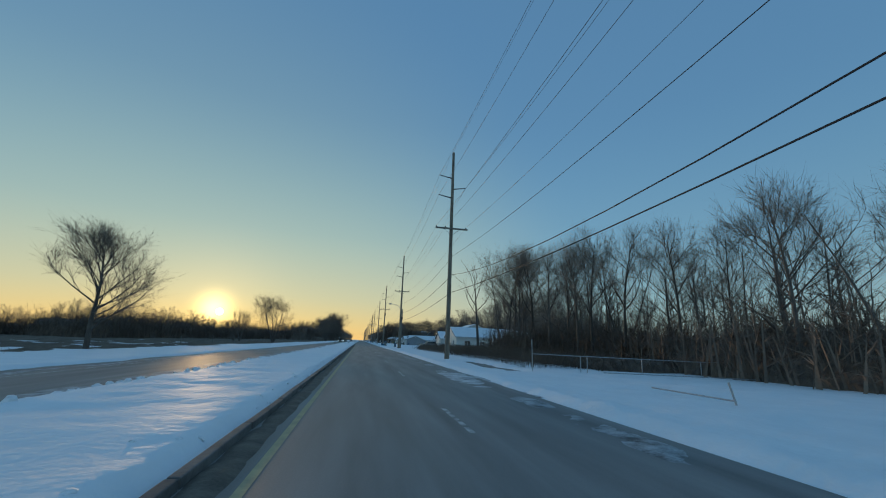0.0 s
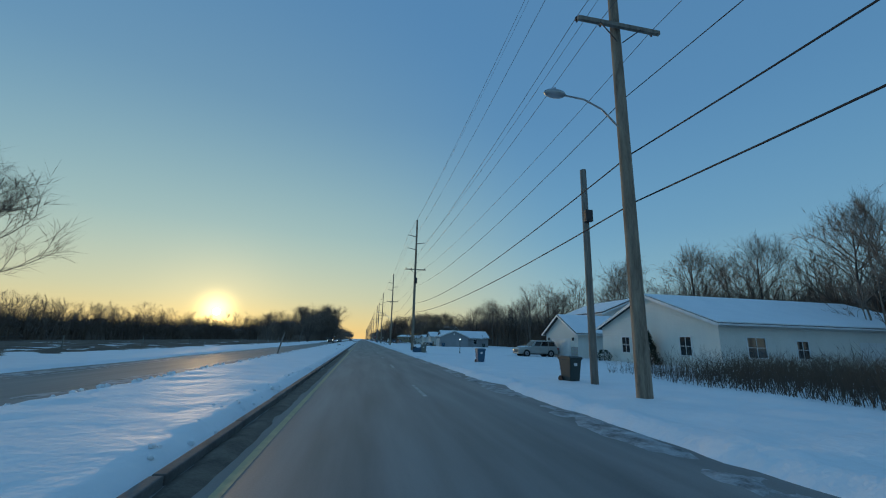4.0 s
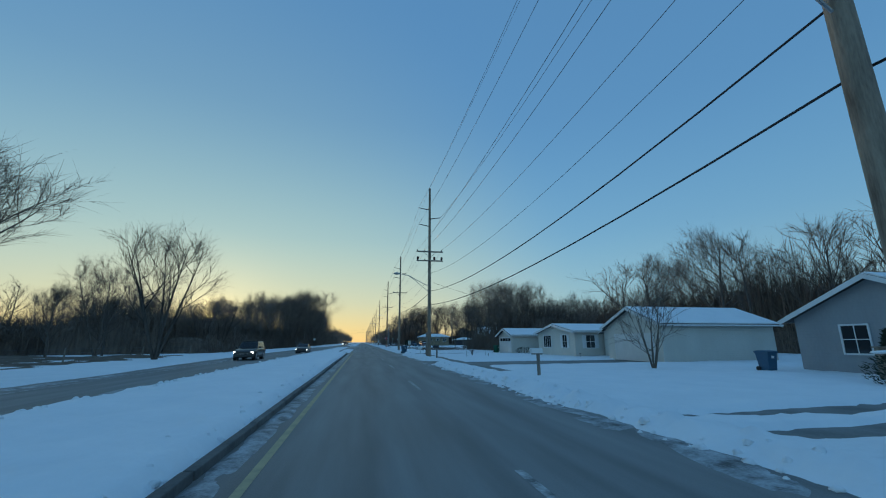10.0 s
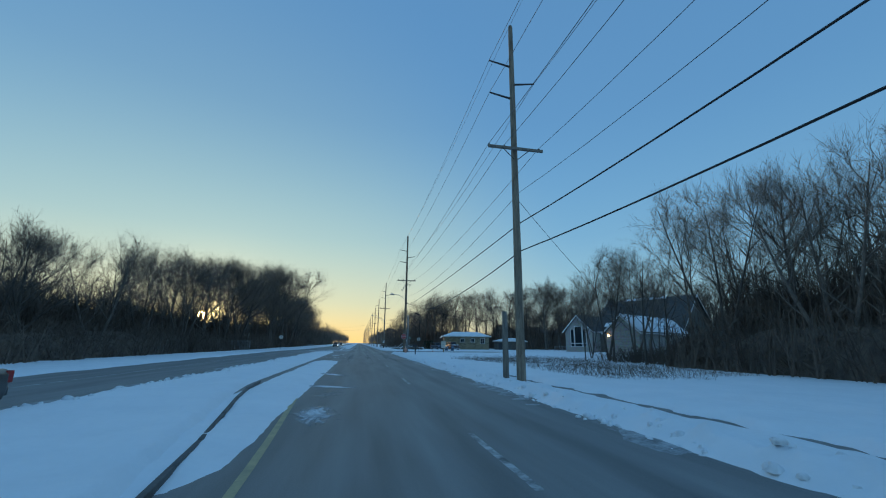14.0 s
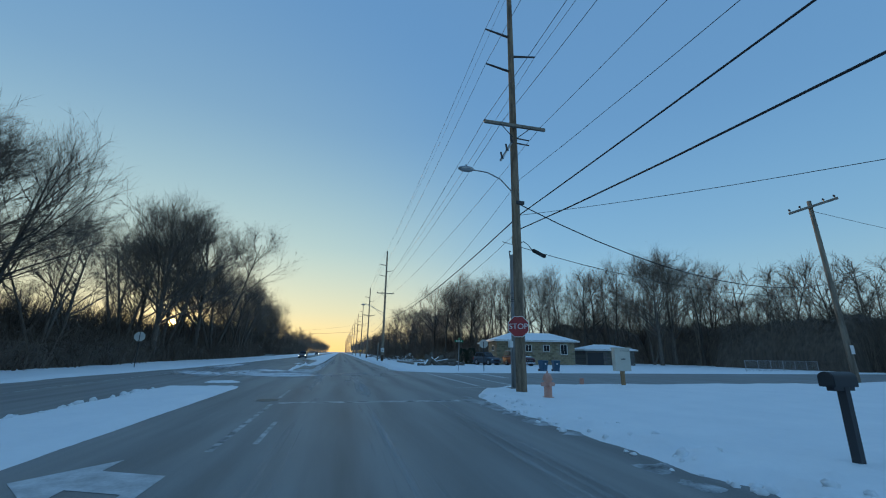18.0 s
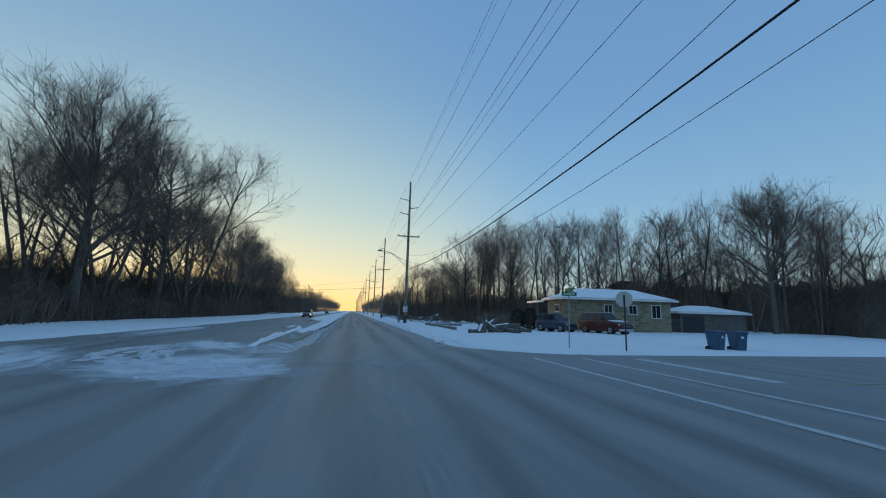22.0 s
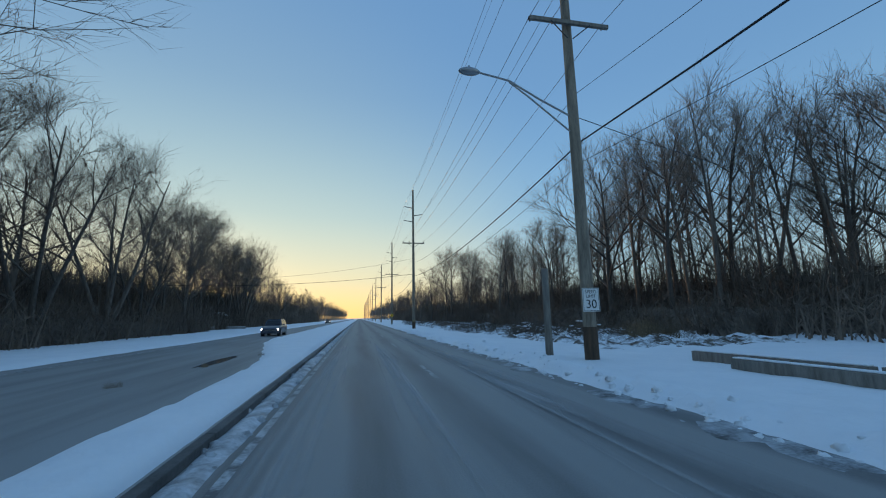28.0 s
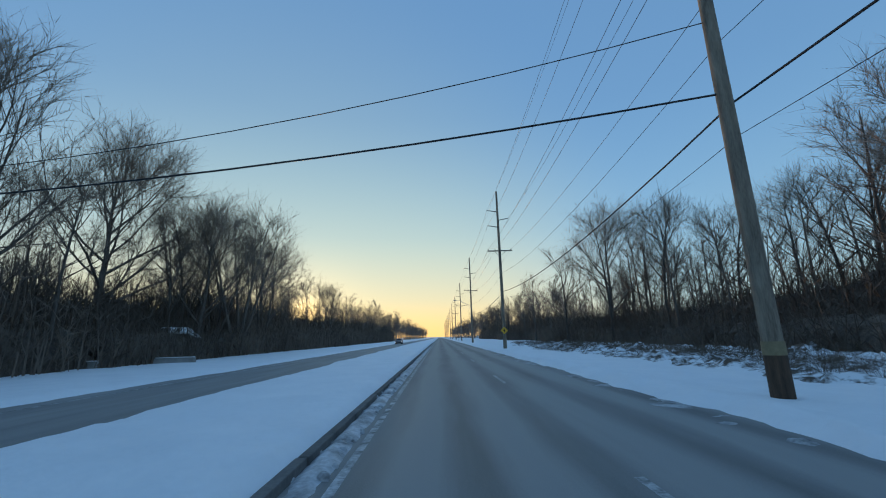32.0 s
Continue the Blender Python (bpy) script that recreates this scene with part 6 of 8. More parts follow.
for x, y, rx, ry in ((-5.6, 383.0, 0.3, 2.4),):
    pts = [(x + rx * math.cos(a) * (0.8 + 0.35 * hashed(a, x)), y + ry * math.sin(a) * (0.8 + 0.35 * hashed(a, y))) for a in [2 * math.pi * i / 22 for i in range(22)]]
    tagged(part("puddle", mesh_of("puddle", [(u, v, 0.005) for u, v in pts], [tuple(range(22))], ICE), ICE), "shiny frozen puddle on the asphalt", "puddle", kind="structure")


def paint(name, x0, x1, y0, y1, mat, label):
    ob = part(name, mesh_of(name, [(x0, y0, 0.004), (x1, y0, 0.004), (x1, y1, 0.004), (x0, y1, 0.004)], [(0, 1, 2, 3)], mat), mat)
    return tagged(ob, label, "road marking", "road markings", "structure")


paint("edge_line", -1.36, -1.24, -60, 252, YELLOWPAINT, "worn yellow edge line beside the median")
curve = [(-1.3 - 0.75 * smoothstep(251, 268, y), y) for y in steps(252, 270, 1.5)]
bend = mesh_of("edge_line", [(x + s, y, 0.0045) for x, y in curve for s in (-0.06, 0.06)], [(2 * i, 2 * i + 1, 2 * i + 3, 2 * i + 2) for i in range(len(curve) - 1)], YELLOWPAINT)
tagged(part("edge_line", bend, YELLOWPAINT), "worn yellow edge line bending into the turn lane", "road marking", "road markings", "structure")
paint("lane_line", -1.93, -1.81, 310.5, 316.8, WHITEPAINT, "worn white lane line before the junction")
paint("edge_line", -1.46, -1.34, 343, 900, WHITEPAINT, "worn white edge line beside the median")
paint("edge_line", -11.5, -11.38, -60, 900, WHITEPAINT, "worn white edge line of the oncoming carriageway")
for i in range(-20, 50):
    y = 241.4 + 12.2 * i
    if not 313 < y < 341:
        paint("lane_dash", 1.93, 2.05, y, y + 3.0, WHITEPAINT, "worn white lane dash on the asphalt")
for y in (305, 311):
    paint("lane_dash", -1.3, -1.2, y, y + 2.4, WHITEPAINT, "worn white lane dash on the asphalt")
paint("lane_line", -1.93, -1.81, 318.6, 322.3, WHITEPAINT, "worn white lane line before the junction")
paint("stop_line", -1.7, 4.3, 316.9, 317.4, WHITEPAINT, "worn white stop line before the junction")
BRIGHTPAINT = surface("fresh white road paint", (0.35, 0.35, 0.35), (0.72, 0.73, 0.74), 3, 20, 0.7, bump=0.1, spread=0.3)
for x in (7.0, 9.1):
    paint("crossing_line", x, x + 0.2, 323.4, 336.2, BRIGHTPAINT, "white crossing line over the side street")
paint("stop_line", 11.3, 11.8, 330.4, 336.0, BRIGHTPAINT, "white stop line on the side street")
paint("lane_line", 13, 60, 330.0, 330.12, YELLOWPAINT, "yellow centre line of the side street")
# turn arrow and word on the turn lane
arrow = mesh_of("turn_arrow", [(-2.2, 306, 0.004), (-2.0, 306, 0.004), (-2.0, 309.2, 0.004), (-2.9, 309.6, 0.004), (-2.9, 310.2, 0.004), (-3.7, 309.2, 0.004), (-2.9, 308.2, 0.004), (-2.9, 308.8, 0.004), (-2.2, 308.5, 0.004)],
                [(0, 1, 2, 8), (8, 2, 3, 7), (3, 4, 5, 6), (3, 6, 7)], BRIGHTPAINT)
far_arrow = mesh_of("turn_arrow", [(-4.3, 350.1, 0.003), (-4.3, 350.5, 0.003), (-5.3, 350.75, 0.003), (-5.3, 351.2, 0.003), (-6.1, 350.6, 0.003), (-5.3, 349.9, 0.003), (-5.3, 350.4, 0.003)],
                   [(0, 1, 2, 6), (2, 3, 4, 5), (2, 5, 6)], WHITEPAINT)
tagged(part("turn_arrow", far_arrow, WHITEPAINT), "worn white turn arrow on the far lane", "road marking", "road markings", "structure")
tagged(part("turn_arrow", arrow, WHITEPAINT), "worn white left-turn arrow on the asphalt", "road marking", "road markings", "structure")


def words(text, mat, m, size=1.0, depth=0.0, parent=None, name="lettering"):
    """Flat letters in Blender's own font as a mesh."""
    cu = bpy.data.curves.new("letters", "FONT")
    cu.body, cu.size, cu.extrude, cu.align_x, cu.align_y = text, size, depth, "CENTER", "CENTER"
    tmp = bpy.data.objects.new("letters", cu)
    me = bpy.data.meshes.new_from_object(tmp)
    bpy.data.objects.remove(tmp)
    bpy.data.curves.remove(cu)
    me.materials.clear()
    me.materials.append(mat)
    return part(name, me, mat, parent, m=m)


tagged(words("ONLY", WHITEPAINT, pose(-2.65, 296.4, 0.005) @ Matrix.Diagonal((0.85, 2.4, 1, 1)), 1.35, name="road_word"), "worn white word painted on the turn lane", "road marking", "road markings", "structure")
manhole = thing("manhole_cover", pose(-2.15, 317.95, 0.006), "dark iron manhole cover in the asphalt", "manhole cover")
part("cover", rod((0, 0, -0.03), (0, 0, 0.006), 0.36, 0.36, 20), DARKSTEEL, manhole)
part("rim", rod((0, 0, -0.03), (0, 0, 0.002), 0.43, 0.43, 20), CONCRETE, manhole)

# ---- signs ----
REDPAINT = surface("faded red sign sheeting", (0.32, 0.03, 0.035), (0.42, 0.045, 0.05), 3, 20, 0.4, bump=0)
SIGNWHITE = plain("white sign sheeting", (0.75, 0.75, 0.73), 0.4)
SIGNYELLOW = plain("yellow sign sheeting", (0.75, 0.42, 0.03), 0.4)
SIGNGREEN = plain("green street sign", (0.02, 0.2, 0.09), 0.4)
SIGNBACK = surface("bare aluminium sign back", (0.5, 0.5, 0.48), (0.6, 0.6, 0.57), 2, 20, 0.45, 0.3, bump=0)
BLACK = plain("black lettering", (0.015, 0.015, 0.015), 0.5)


def octagon(r, y0, y1):
    pts = [(r * math.cos(radians(22.5 + 45 * i)), r * math.sin(radians(22.5 + 45 * i))) for i in range(8)]
    return prism(pts, y0, y1, "y")


stop = thing("stop_sign", pose(7.3, 318.68, 2.74, 0, 0, -28), "red octagonal stop sign fixed to a utility pole", "stop sign")
part("bracket", box(-0.04, 0.2, 0.004, 0.22, -0.3, 0.3), STEEL, stop)
part("backing", octagon(0.47, 0, 0.004), SIGNWHITE, stop)
part("face", octagon(0.44, -0.006, -0.002), REDPAINT, stop)
words("STOP", SIGNWHITE, pose(0, -0.0075, 0, 90), 0.33, 0.001, stop)
back_stop = thing("stop_sign", pose(12.62, 338.1, 0), "back of a stop sign on a dark post in snow", "stop sign")
part("post", rod((0, 0, -0.2), (0, 0, 2.7), 0.035, 0.035, 8), DARKSTEEL, back_stop)
part("plate", octagon(0.4, 0.04, 0.044), SIGNBACK, back_stop, m=pose(0, 0, 2.5, 0, 0, -24))
street = thing("street_sign", pose(10.8, 340.0, 0), "green street name signs on a thin steel post", "street sign")
part("post", rod((0, 0, -0.2), (0.06, 0, 2.9), 0.03, 0.03, 8), STEEL, street)
for z, r in ((2.75, 0), (2.95, 90)):
    blade = part("blade", box(-0.42, 0.42, -0.004, 0.004, -0.1, 0.1), SIGNGREEN, street, m=pose(0.06, 0, z, 0, 0, r))
    for k in range(4):
        part("letter_bar", box(-0.3 + 0.16 * k, -0.2 + 0.16 * k, -0.007, -0.005, -0.04, 0.04), SIGNWHITE, blade)
left_sign = thing("road_sign", pose(-16.6, 343.0, 0), "pale round-backed road sign on a short post", "road sign")
part("post", rod((0, 0.03, -0.2), (0, 0.03, 2.3), 0.035, 0.035, 8), DARKSTEEL, left_sign)
part("plate", octagon(0.42, 0, 0.005), SIGNBACK, left_sign, m=pose(0, -0.04, 2.62, 0, 0, 8))
part("strap", box(-0.03, 0.03, -0.05, -0.044, 2.25, 2.98), DARKSTEEL, left_sign)
speed = thing("speed_limit_sign", pose(7.3, 376.62, 2.05), "white speed limit 30 sign on a utility pole", "speed limit sign")
part("plate", prism([(-0.3, -0.38), (0.3, -0.38), (0.3, 0.38), (-0.3, 0.38)], 0, 0.006, "y"), SIGNWHITE, speed)
for x0, x1, z0, z1 in ((-0.28, 0.28, 0.345, 0.36), (-0.28, 0.28, -0.36, -0.345), (-0.28, -0.268, -0.345, 0.345), (0.268, 0.28, -0.345, 0.345)):
    part("border", box(x0, x1, -0.004, -0.001, z0, z1), BLACK, speed)
words("SPEED", BLACK, pose(0, -0.003, 0.25, 90), 0.15, 0.001, speed)
words("LIMIT", BLACK, pose(0, -0.003, 0.11, 90), 0.15, 0.001, speed)
words("30", BLACK, pose(0, -0.003, -0.15, 90), 0.4, 0.001, speed)


def diamond_sign(x, y, z, r=0.45, post=True, arrow_on=True):
    s = thing("warning_sign", pose(x, y, 0), "yellow diamond warning sign" + (" on a thin post" if post else " on a utility pole"), "warning sign", "warning signs")
    if post:
        part("post", rod((0, 0.04, -0.2), (0, 0.04, z), 0.03, 0.03, 8), STEEL, s)
    part("plate", prism([(-r, z), (0, z - r), (r, z), (0, z + r)], 0, 0.006, "y"), SIGNYELLOW, s)
    if arrow_on:
        part("symbol", prism([(-0.04, z - 0.2), (0.04, z - 0.2), (0.04, z), (0.14, z), (0, z + 0.2), (-0.14, z), (-0.04, z)], -0.004, -0.001, "y"), BLACK, s)
    return s


diamond_sign(-26.8, 437.5, 2.2)
diamond_sign(7.2, 456.9, 2.1, 0.42, False)

# ---- posts, boxes, bins, mailboxes ----
BINBLUE = surface("blue plastic cart", (0.03, 0.085, 0.15), (0.045, 0.115, 0.19), 2, 20, 0.5, bump=0.1)
BINDARK = surface("dark grey-green plastic cart", (0.03, 0.045, 0.045), (0.05, 0.065, 0.06), 2, 20, 0.55, bump=0.1)
BINGREEN = surface("green plastic cart", (0.01, 0.1, 0.06), (0.02, 0.14, 0.08), 2, 20, 0.5, bump=0.1)
BINTAN = surface("pale grey-green plastic cart", (0.13, 0.14, 0.115), (0.19, 0.2, 0.165), 2, 20, 0.55, bump=0.1)
RUBBER = plain("black rubber", (0.015, 0.015, 0.016), 0.7)


def tapered(w0, d0, w1, d1, h, bevel=0.02):
    bm = bmesh.new()
    a = [bm.verts.new(p) for p in ((-w0, -d0, 0), (w0, -d0, 0), (w0, d0, 0), (-w0, d0, 0))]
    b = [bm.verts.new(p) for p in ((-w1, -d1, h), (w1, -d1, h), (w1, d1, h), (-w1, d1, h))]
    bm.faces.new(a[::-1])
    bm.faces.new(b)
    for i in range(4):
        bm.faces.new((a[i], a[(i + 1) % 4], b[(i + 1) % 4], b[i]))
    bmesh.ops.bevel(bm, geom=list(bm.edges), offset=bevel, segments=2, affect="EDGES")
    return bm


def cart(x, y, turn, mat, label, snow=False, m=None):
    c = thing("wheeled_bin", m if m is not None else pose(x, y, 0.03, 0, 0, turn), label, "wheeled bin", "wheeled bins")
    part("body", tapered(0.24, 0.27, 0.31, 0.37, 0.98), mat, c)
    part("rim", box(-0.335, 0.335, -0.395, 0.395, 0.93, 0.985, 0.015), mat, c)
    lid = part("lid", prism([(-0.42, 0.985), (0.42, 0.985), (0.42, 1.03), (0.1, 1.08), (-0.3, 1.06), (-0.42, 1.02)], -0.34, 0.34, "x", 0.012), mat, c)
    part("handle", rod((-0.26, 0.45, 0.99), (0.26, 0.45, 0.99), 0.02, 0.02, 8), mat, c)
    for s in (-1, 1):
        part("wheel", rod((s * 0.27, 0.27, 0.13), (s * 0.33, 0.27, 0.13), 0.13, 0.13, 14), RUBBER, c)
    part("label_patch", box(-0.08, 0.08, -0.352, -0.345, 0.68, 0.84), SIGNWHITE, c, "small pale printed patch")
    if snow:
        part("snow_cap", box(-0.28, 0.28, -0.3, 0.32, 1.075, 1.11, 0.015), SNOW, lid)
    return c


cart(6.0, 250.0, 20, BINBLUE, "blue wheeled bin at the end of a driveway")
cart(21.9, 193.2, 10, BINBLUE, "blue wheeled bin against the grey house wall")
cart(19.2, 339.6, 15, BINBLUE, "blue wheeled bin standing in snow by the street")
cart(20.5, 339.5, -8, BINBLUE, "blue wheeled bin standing in snow by the street")
cart(9.1, 113.7, 0, BINBLUE, "blue wheeled bin on the snowy verge")
cart(8.85, 99.2, 12, BINDARK, "dark wheeled bin beside the pole")
cart(7.75, 134.3, -14, BINTAN, "pale grey-green wheeled bin by the driveway")
cart(7.0, 135.4, 0, BINBLUE, "", m=pose(6.6, 135.6, 0.42, 96, 0, 62))["label"] = "dark blue wheeled bin tipped over in the snow"
cart(20.2, 250.8, 30, BINGREEN, "green wheeled bin beside the garage")
cart(21.1, 208.65, 0, BINBLUE, "blue wheeled bin beside the garage")
cart(34.6, 197.6, 0, BINDARK, "dark wheeled bin behind the grey house")


def mailbox(x, y, turn, box_mat, post_mat, label, h=1.05):
    b = thing("mailbox", pose(x, y, 0.03, 0, 0, turn), label, "mailbox", "mailboxes")
    part("post", box(-0.06, 0.06, -0.06, 0.06, -0.2, h, 0.008), post_mat, b)
    part("bracket", box(-0.3, 0.2, -0.05, 0.05, h - 0.06, h, 0.005), post_mat, b)
    arch = [(-0.11, h), (0.11, h), (0.11, h + 0.14)] + [(0.11 * math.cos(radians(a)), h + 0.14 + 0.09 * math.sin(radians(a))) for a in range(20, 180, 20)] + [(-0.11, h + 0.14)]
    shell = part("box", prism([(p[0], p[1]) for p in arch], -0.36, 0.2, "x", 0.006), box_mat, b)
    part("door", prism([(p[0] * 0.92, h + 0.012 + (p[1] - h) * 0.92) for p in arch], -0.375, -0.362, "x"), box_mat, shell)
    part("flag", box(-0.12, 0.02, 0.115, 0.125, h + 0.1, h + 0.2), REDPAINT, shell, "small red flag")
    return b


mailbox(7.95, 208.2, 0, SIGNWHITE, OLDWOOD, "pale mailbox on a wooden post in snow")
mailbox(6.75, 227.7, 6, DARKSTEEL, OLDWOOD, "dark mailbox on a leaning wooden post")
mailbox(7.65, 244.75, 8, SIGNWHITE, SIGNWHITE, "white mailbox on a white post by the driveway", 0.75)
mailbox(7.85, 307.7, 4, DARKSTEEL, DARKSTEEL, "dark mailbox on a black post in the snowy yard", 1.15)
for i in range(3):
    mailbox(6.9 + 0.3 * hashed(i), 540 + 24 * i, 0, DARKSTEEL, OLDWOOD, "dark mailbox on a wooden post by the road")

HYDRANT = surface("faded orange hydrant paint", (0.55, 0.25, 0.18), (0.72, 0.42, 0.33), 4, 30, 0.6, bump=0.2)
hyd = thing("fire_hydrant", pose(7.44, 316.62, 0.05) @ Matrix.Scale(1.2, 4), "faded salmon-orange fire hydrant standing in snow", "fire hydrant")
b = rod((0, 0, 0), (0, 0, 0.08), 0.17, 0.17, 16)
rod((0, 0, 0.08), (0, 0, 0.56), 0.12, 0.11, 16, b)
rod((0, 0, 0.56), (0, 0, 0.6), 0.16, 0.16, 16, b)
part("barrel", b, HYDRANT, hyd)
b = bmesh.new()
bmesh.ops.create_uvsphere(b, u_segments=14, v_segments=8, radius=0.14, matrix=Matrix.Translation((0, 0, 0.61)) @ Matrix.Diagonal((1, 1, 1.15, 1)))
part("bonnet", b, HYDRANT, hyd, smooth=True)
part("nut", rod((0, 0, 0.76), (0, 0, 0.83), 0.03, 0.025, 5), HYDRANT, hyd)
for w in ((1, 0), (-1, 0), (0, -1)):
    part("nozzle", rod((0.09 * w[0], 0.09 * w[1], 0.44), (0.21 * w[0], 0.21 * w[1], 0.44), 0.065, 0.055, 10), HYDRANT, hyd)
stub = thing("utility_marker", pose(13.2, 323.6, 0), "short pinkish utility marker stub by the kerb", "marker")
part("stub", rod((0, 0, -0.1), (0.02, 0, 0.32), 0.13, 0.11, 10), HYDRANT, stub)
part("cap", rod((0.02, 0, 0.32), (0.02, 0, 0.38), 0.15, 0.08, 10), HYDRANT, stub)
CREAM = surface("cream cabinet paint", (0.5, 0.47, 0.4), (0.6, 0.57, 0.5), 2, 20, 0.5, bump=0.05)
cab = thing("utility_cabinet", pose(14.95, 322.4, 0, 0, 0, -12), "cream utility cabinet on a wooden post", "utility cabinet")
part("post", box(-0.09, 0.09, -0.09, 0.09, -0.2, 0.95, 0.01), surface("orange-brown post timber", (0.2, 0.12, 0.06), (0.38, 0.25, 0.14), 2, 16, 0.9, stretch=(5, 5, 0.6), bump=0.5), cab)
body = part("body", box(-0.42, 0.42, -0.2, 0.2, 0.82, 2.0, 0.03), CREAM, cab)
part("hood", box(-0.46, 0.46, -0.24, 0.22, 1.98, 2.05, 0.015), CREAM, cab)
part("latch", box(-0.08, 0.14, -0.215, -0.2, 1.42, 1.47), BLACK, body)
part("seam", box(-0.1, 0.36, -0.21, -0.2, 1.86, 1.88), BLACK, body)

COLUMN = surface("dull grey column paint", (0.2, 0.19, 0.18), (0.32, 0.31, 0.3), 1.5, 14, 0.7, 0.2, stretch=(3, 3, 0.6), bump=0.2)
steel_post = thing("steel_column", pose(8.22, 321.2, 0), "plain grey steel column beside the utility pole", "column")
part("shaft", rod((0, 0, -0.2), (0.02, 0, 6.5), 0.17, 0.14, 16), COLUMN, steel_post, smooth=True)
for z in (4.12, 4.2, 4.28, 4.52):
    part("band", rod((0.012, 0, z), (0.012, 0, z + 0.022), 0.168, 0.168, 16), DARKSTEEL, steel_post)
part("hook", curved([(-0.12, 0, 6.3), (-0.16, 0, 6.62), (-0.13, 0, 6.7), (-0.07, 0, 6.66)], 0.025, 6), DARKSTEEL, steel_post)
meter = part("meter_box", box(-0.31, -0.13, -0.12, 0.1, 1.92, 2.22, 0.015), TRIM, steel_post, "small pale meter box")
part("conduit", rod((-0.21, 0, 0), (-0.2, 0, 1.92), 0.028, 0.028, 8), STEEL, meter)
part("base_plate", box(-0.35, 0.35, -0.35, 0.35, 0.0, 0.1, 0.02), CONCRETE, steel_post)


def short_pole(x, y, h, r, label, box_z=None, lean=0.0):
    p = thing("timber_post", pose(x, y, 0, 0, lean, 0), label, "post", "short posts")
    part("shaft", rod((0, 0, -0.3), (0, 0, h), r, r * 0.85, 12), OLDWOOD, p, smooth=True)
    if box_z:
        part("junction_box", box(-0.16, 0.16, -0.32, -0.12, box_z, box_z + 0.5, 0.02), DARKSTEEL, p)
    return p


short_pole(9.0, 97.6, 9.0, 0.15, "shorter grey timber pole beside the utility pole", 6.6)
short_pole(6.62, 232.9, 2.6, 0.13, "short sawn-off grey timber post beside the utility pole")
short_pole(6.7, 267.5, 3.15, 0.15, "short sawn-off grey timber post")
short_pole(6.7, 378.6, 3.3, 0.14, "short sawn-off grey timber post")
short_pole(-21.5, 334.5, 3.2, 0.14, "leaning grey timber post beyond the road", None, 8)
short_pole(-7.3, 122.0, 2.0, 0.07, "leaning grey marker post on the median", None, 13)
for x, y, h in ((11.0, 175.0, 0.95), (12.1, 168.2, 1.0), (24.0, 171.0, 0.7), (10.8, 232.5, 0.6), (14.5, 238.0, 0.4)):
    s = thing("garden_stake", pose(x, y, 0, 3, 0, 0), "thin dark stake standing in the snowy yard", "stake", "stakes")
    part("rod", rod((0, 0, -0.2), (0, 0, h), 0.02, 0.018, 6), DARKSTEEL, s)
    part("tip", rod((0, 0, h), (0, 0, h + 0.06), 0.03, 0.02, 6), STEEL, s)
for x, y in ((13.0, 232.0), (18.0, 230.6), (22.0, 229.4)):
    s = thing("path_light", pose(x, y, 0), "small dark garden path light beside the driveway", "path light", "path lights")
    part("stem", rod((0, 0, -0.1), (0, 0, 0.35), 0.02, 0.02, 6), DARKSTEEL, s)
    part("cap", rod((0, 0, 0.35), (0, 0, 0.42), 0.1, 0.04, 8), DARKSTEEL, s)
lamp = thing("lamp_post", pose(12.6, 135.1, 0), "black garden lamp post with a lit white lamp", "lamp post")
part("post", rod((0, 0, -0.1), (0, 0, 1.75), 0.045, 0.035, 10), DARKSTEEL, lamp)
part("base", rod((0, 0, 0), (0, 0, 0.3), 0.09, 0.06, 10), DARKSTEEL, lamp)
part("lantern", box(-0.06, 0.06, -0.06, 0.06, 1.75, 1.9, 0.01), plain("lit lantern", (0.85, 0.92, 1.0), 0.4, emit=1.2), lamp, "small lit white lantern")
part("cap", rod((0, 0, 1.95), (0, 0, 2.03), 0.13, 0.03, 8), DARKSTEEL, lamp)

# side-street pole with its crossarm
side = thing("utility_pole", pose(28.8, 320.4, 0.3, 0, -3, 0), "slim wooden utility pole by the side street", "utility pole", "utility poles")
part("shaft", rod((0, 0, -0.3), (0, 0, 11.0), 0.17, 0.11, 12), POLEWOOD, side, smooth=True)
side_arm = part("crossarm", box(-1.25, 1.25, -0.07, 0.07, -0.07, 0.07, 0.01), OLDWOOD, side, m=pose(0, -0.15, 10.62, 0, -12, -45))
for x in (-1.15, -0.6, 0.6, 1.15):
    part("insulator", insulator(x, 0.07), PORCELAIN, side_arm)
part("notice", box(-0.14, 0.14, -0.2, -0.185, 1.6, 2.1), SIGNWHITE, side)


def cable(a, b, sag, r, label):
    t = Tubes()
    a, b = Vector(a), Vector(b)
    t.line([a.lerp(b, f) - Vector((0, 0, 4 * sag * f * (1 - f))) for f in [k / 14 for k in range(15)]], r, r, 4)
    ob = new("service_cable", t.mesh("service_cable", CABLE))
    return tagged(ob, label, "cable", "service cables")


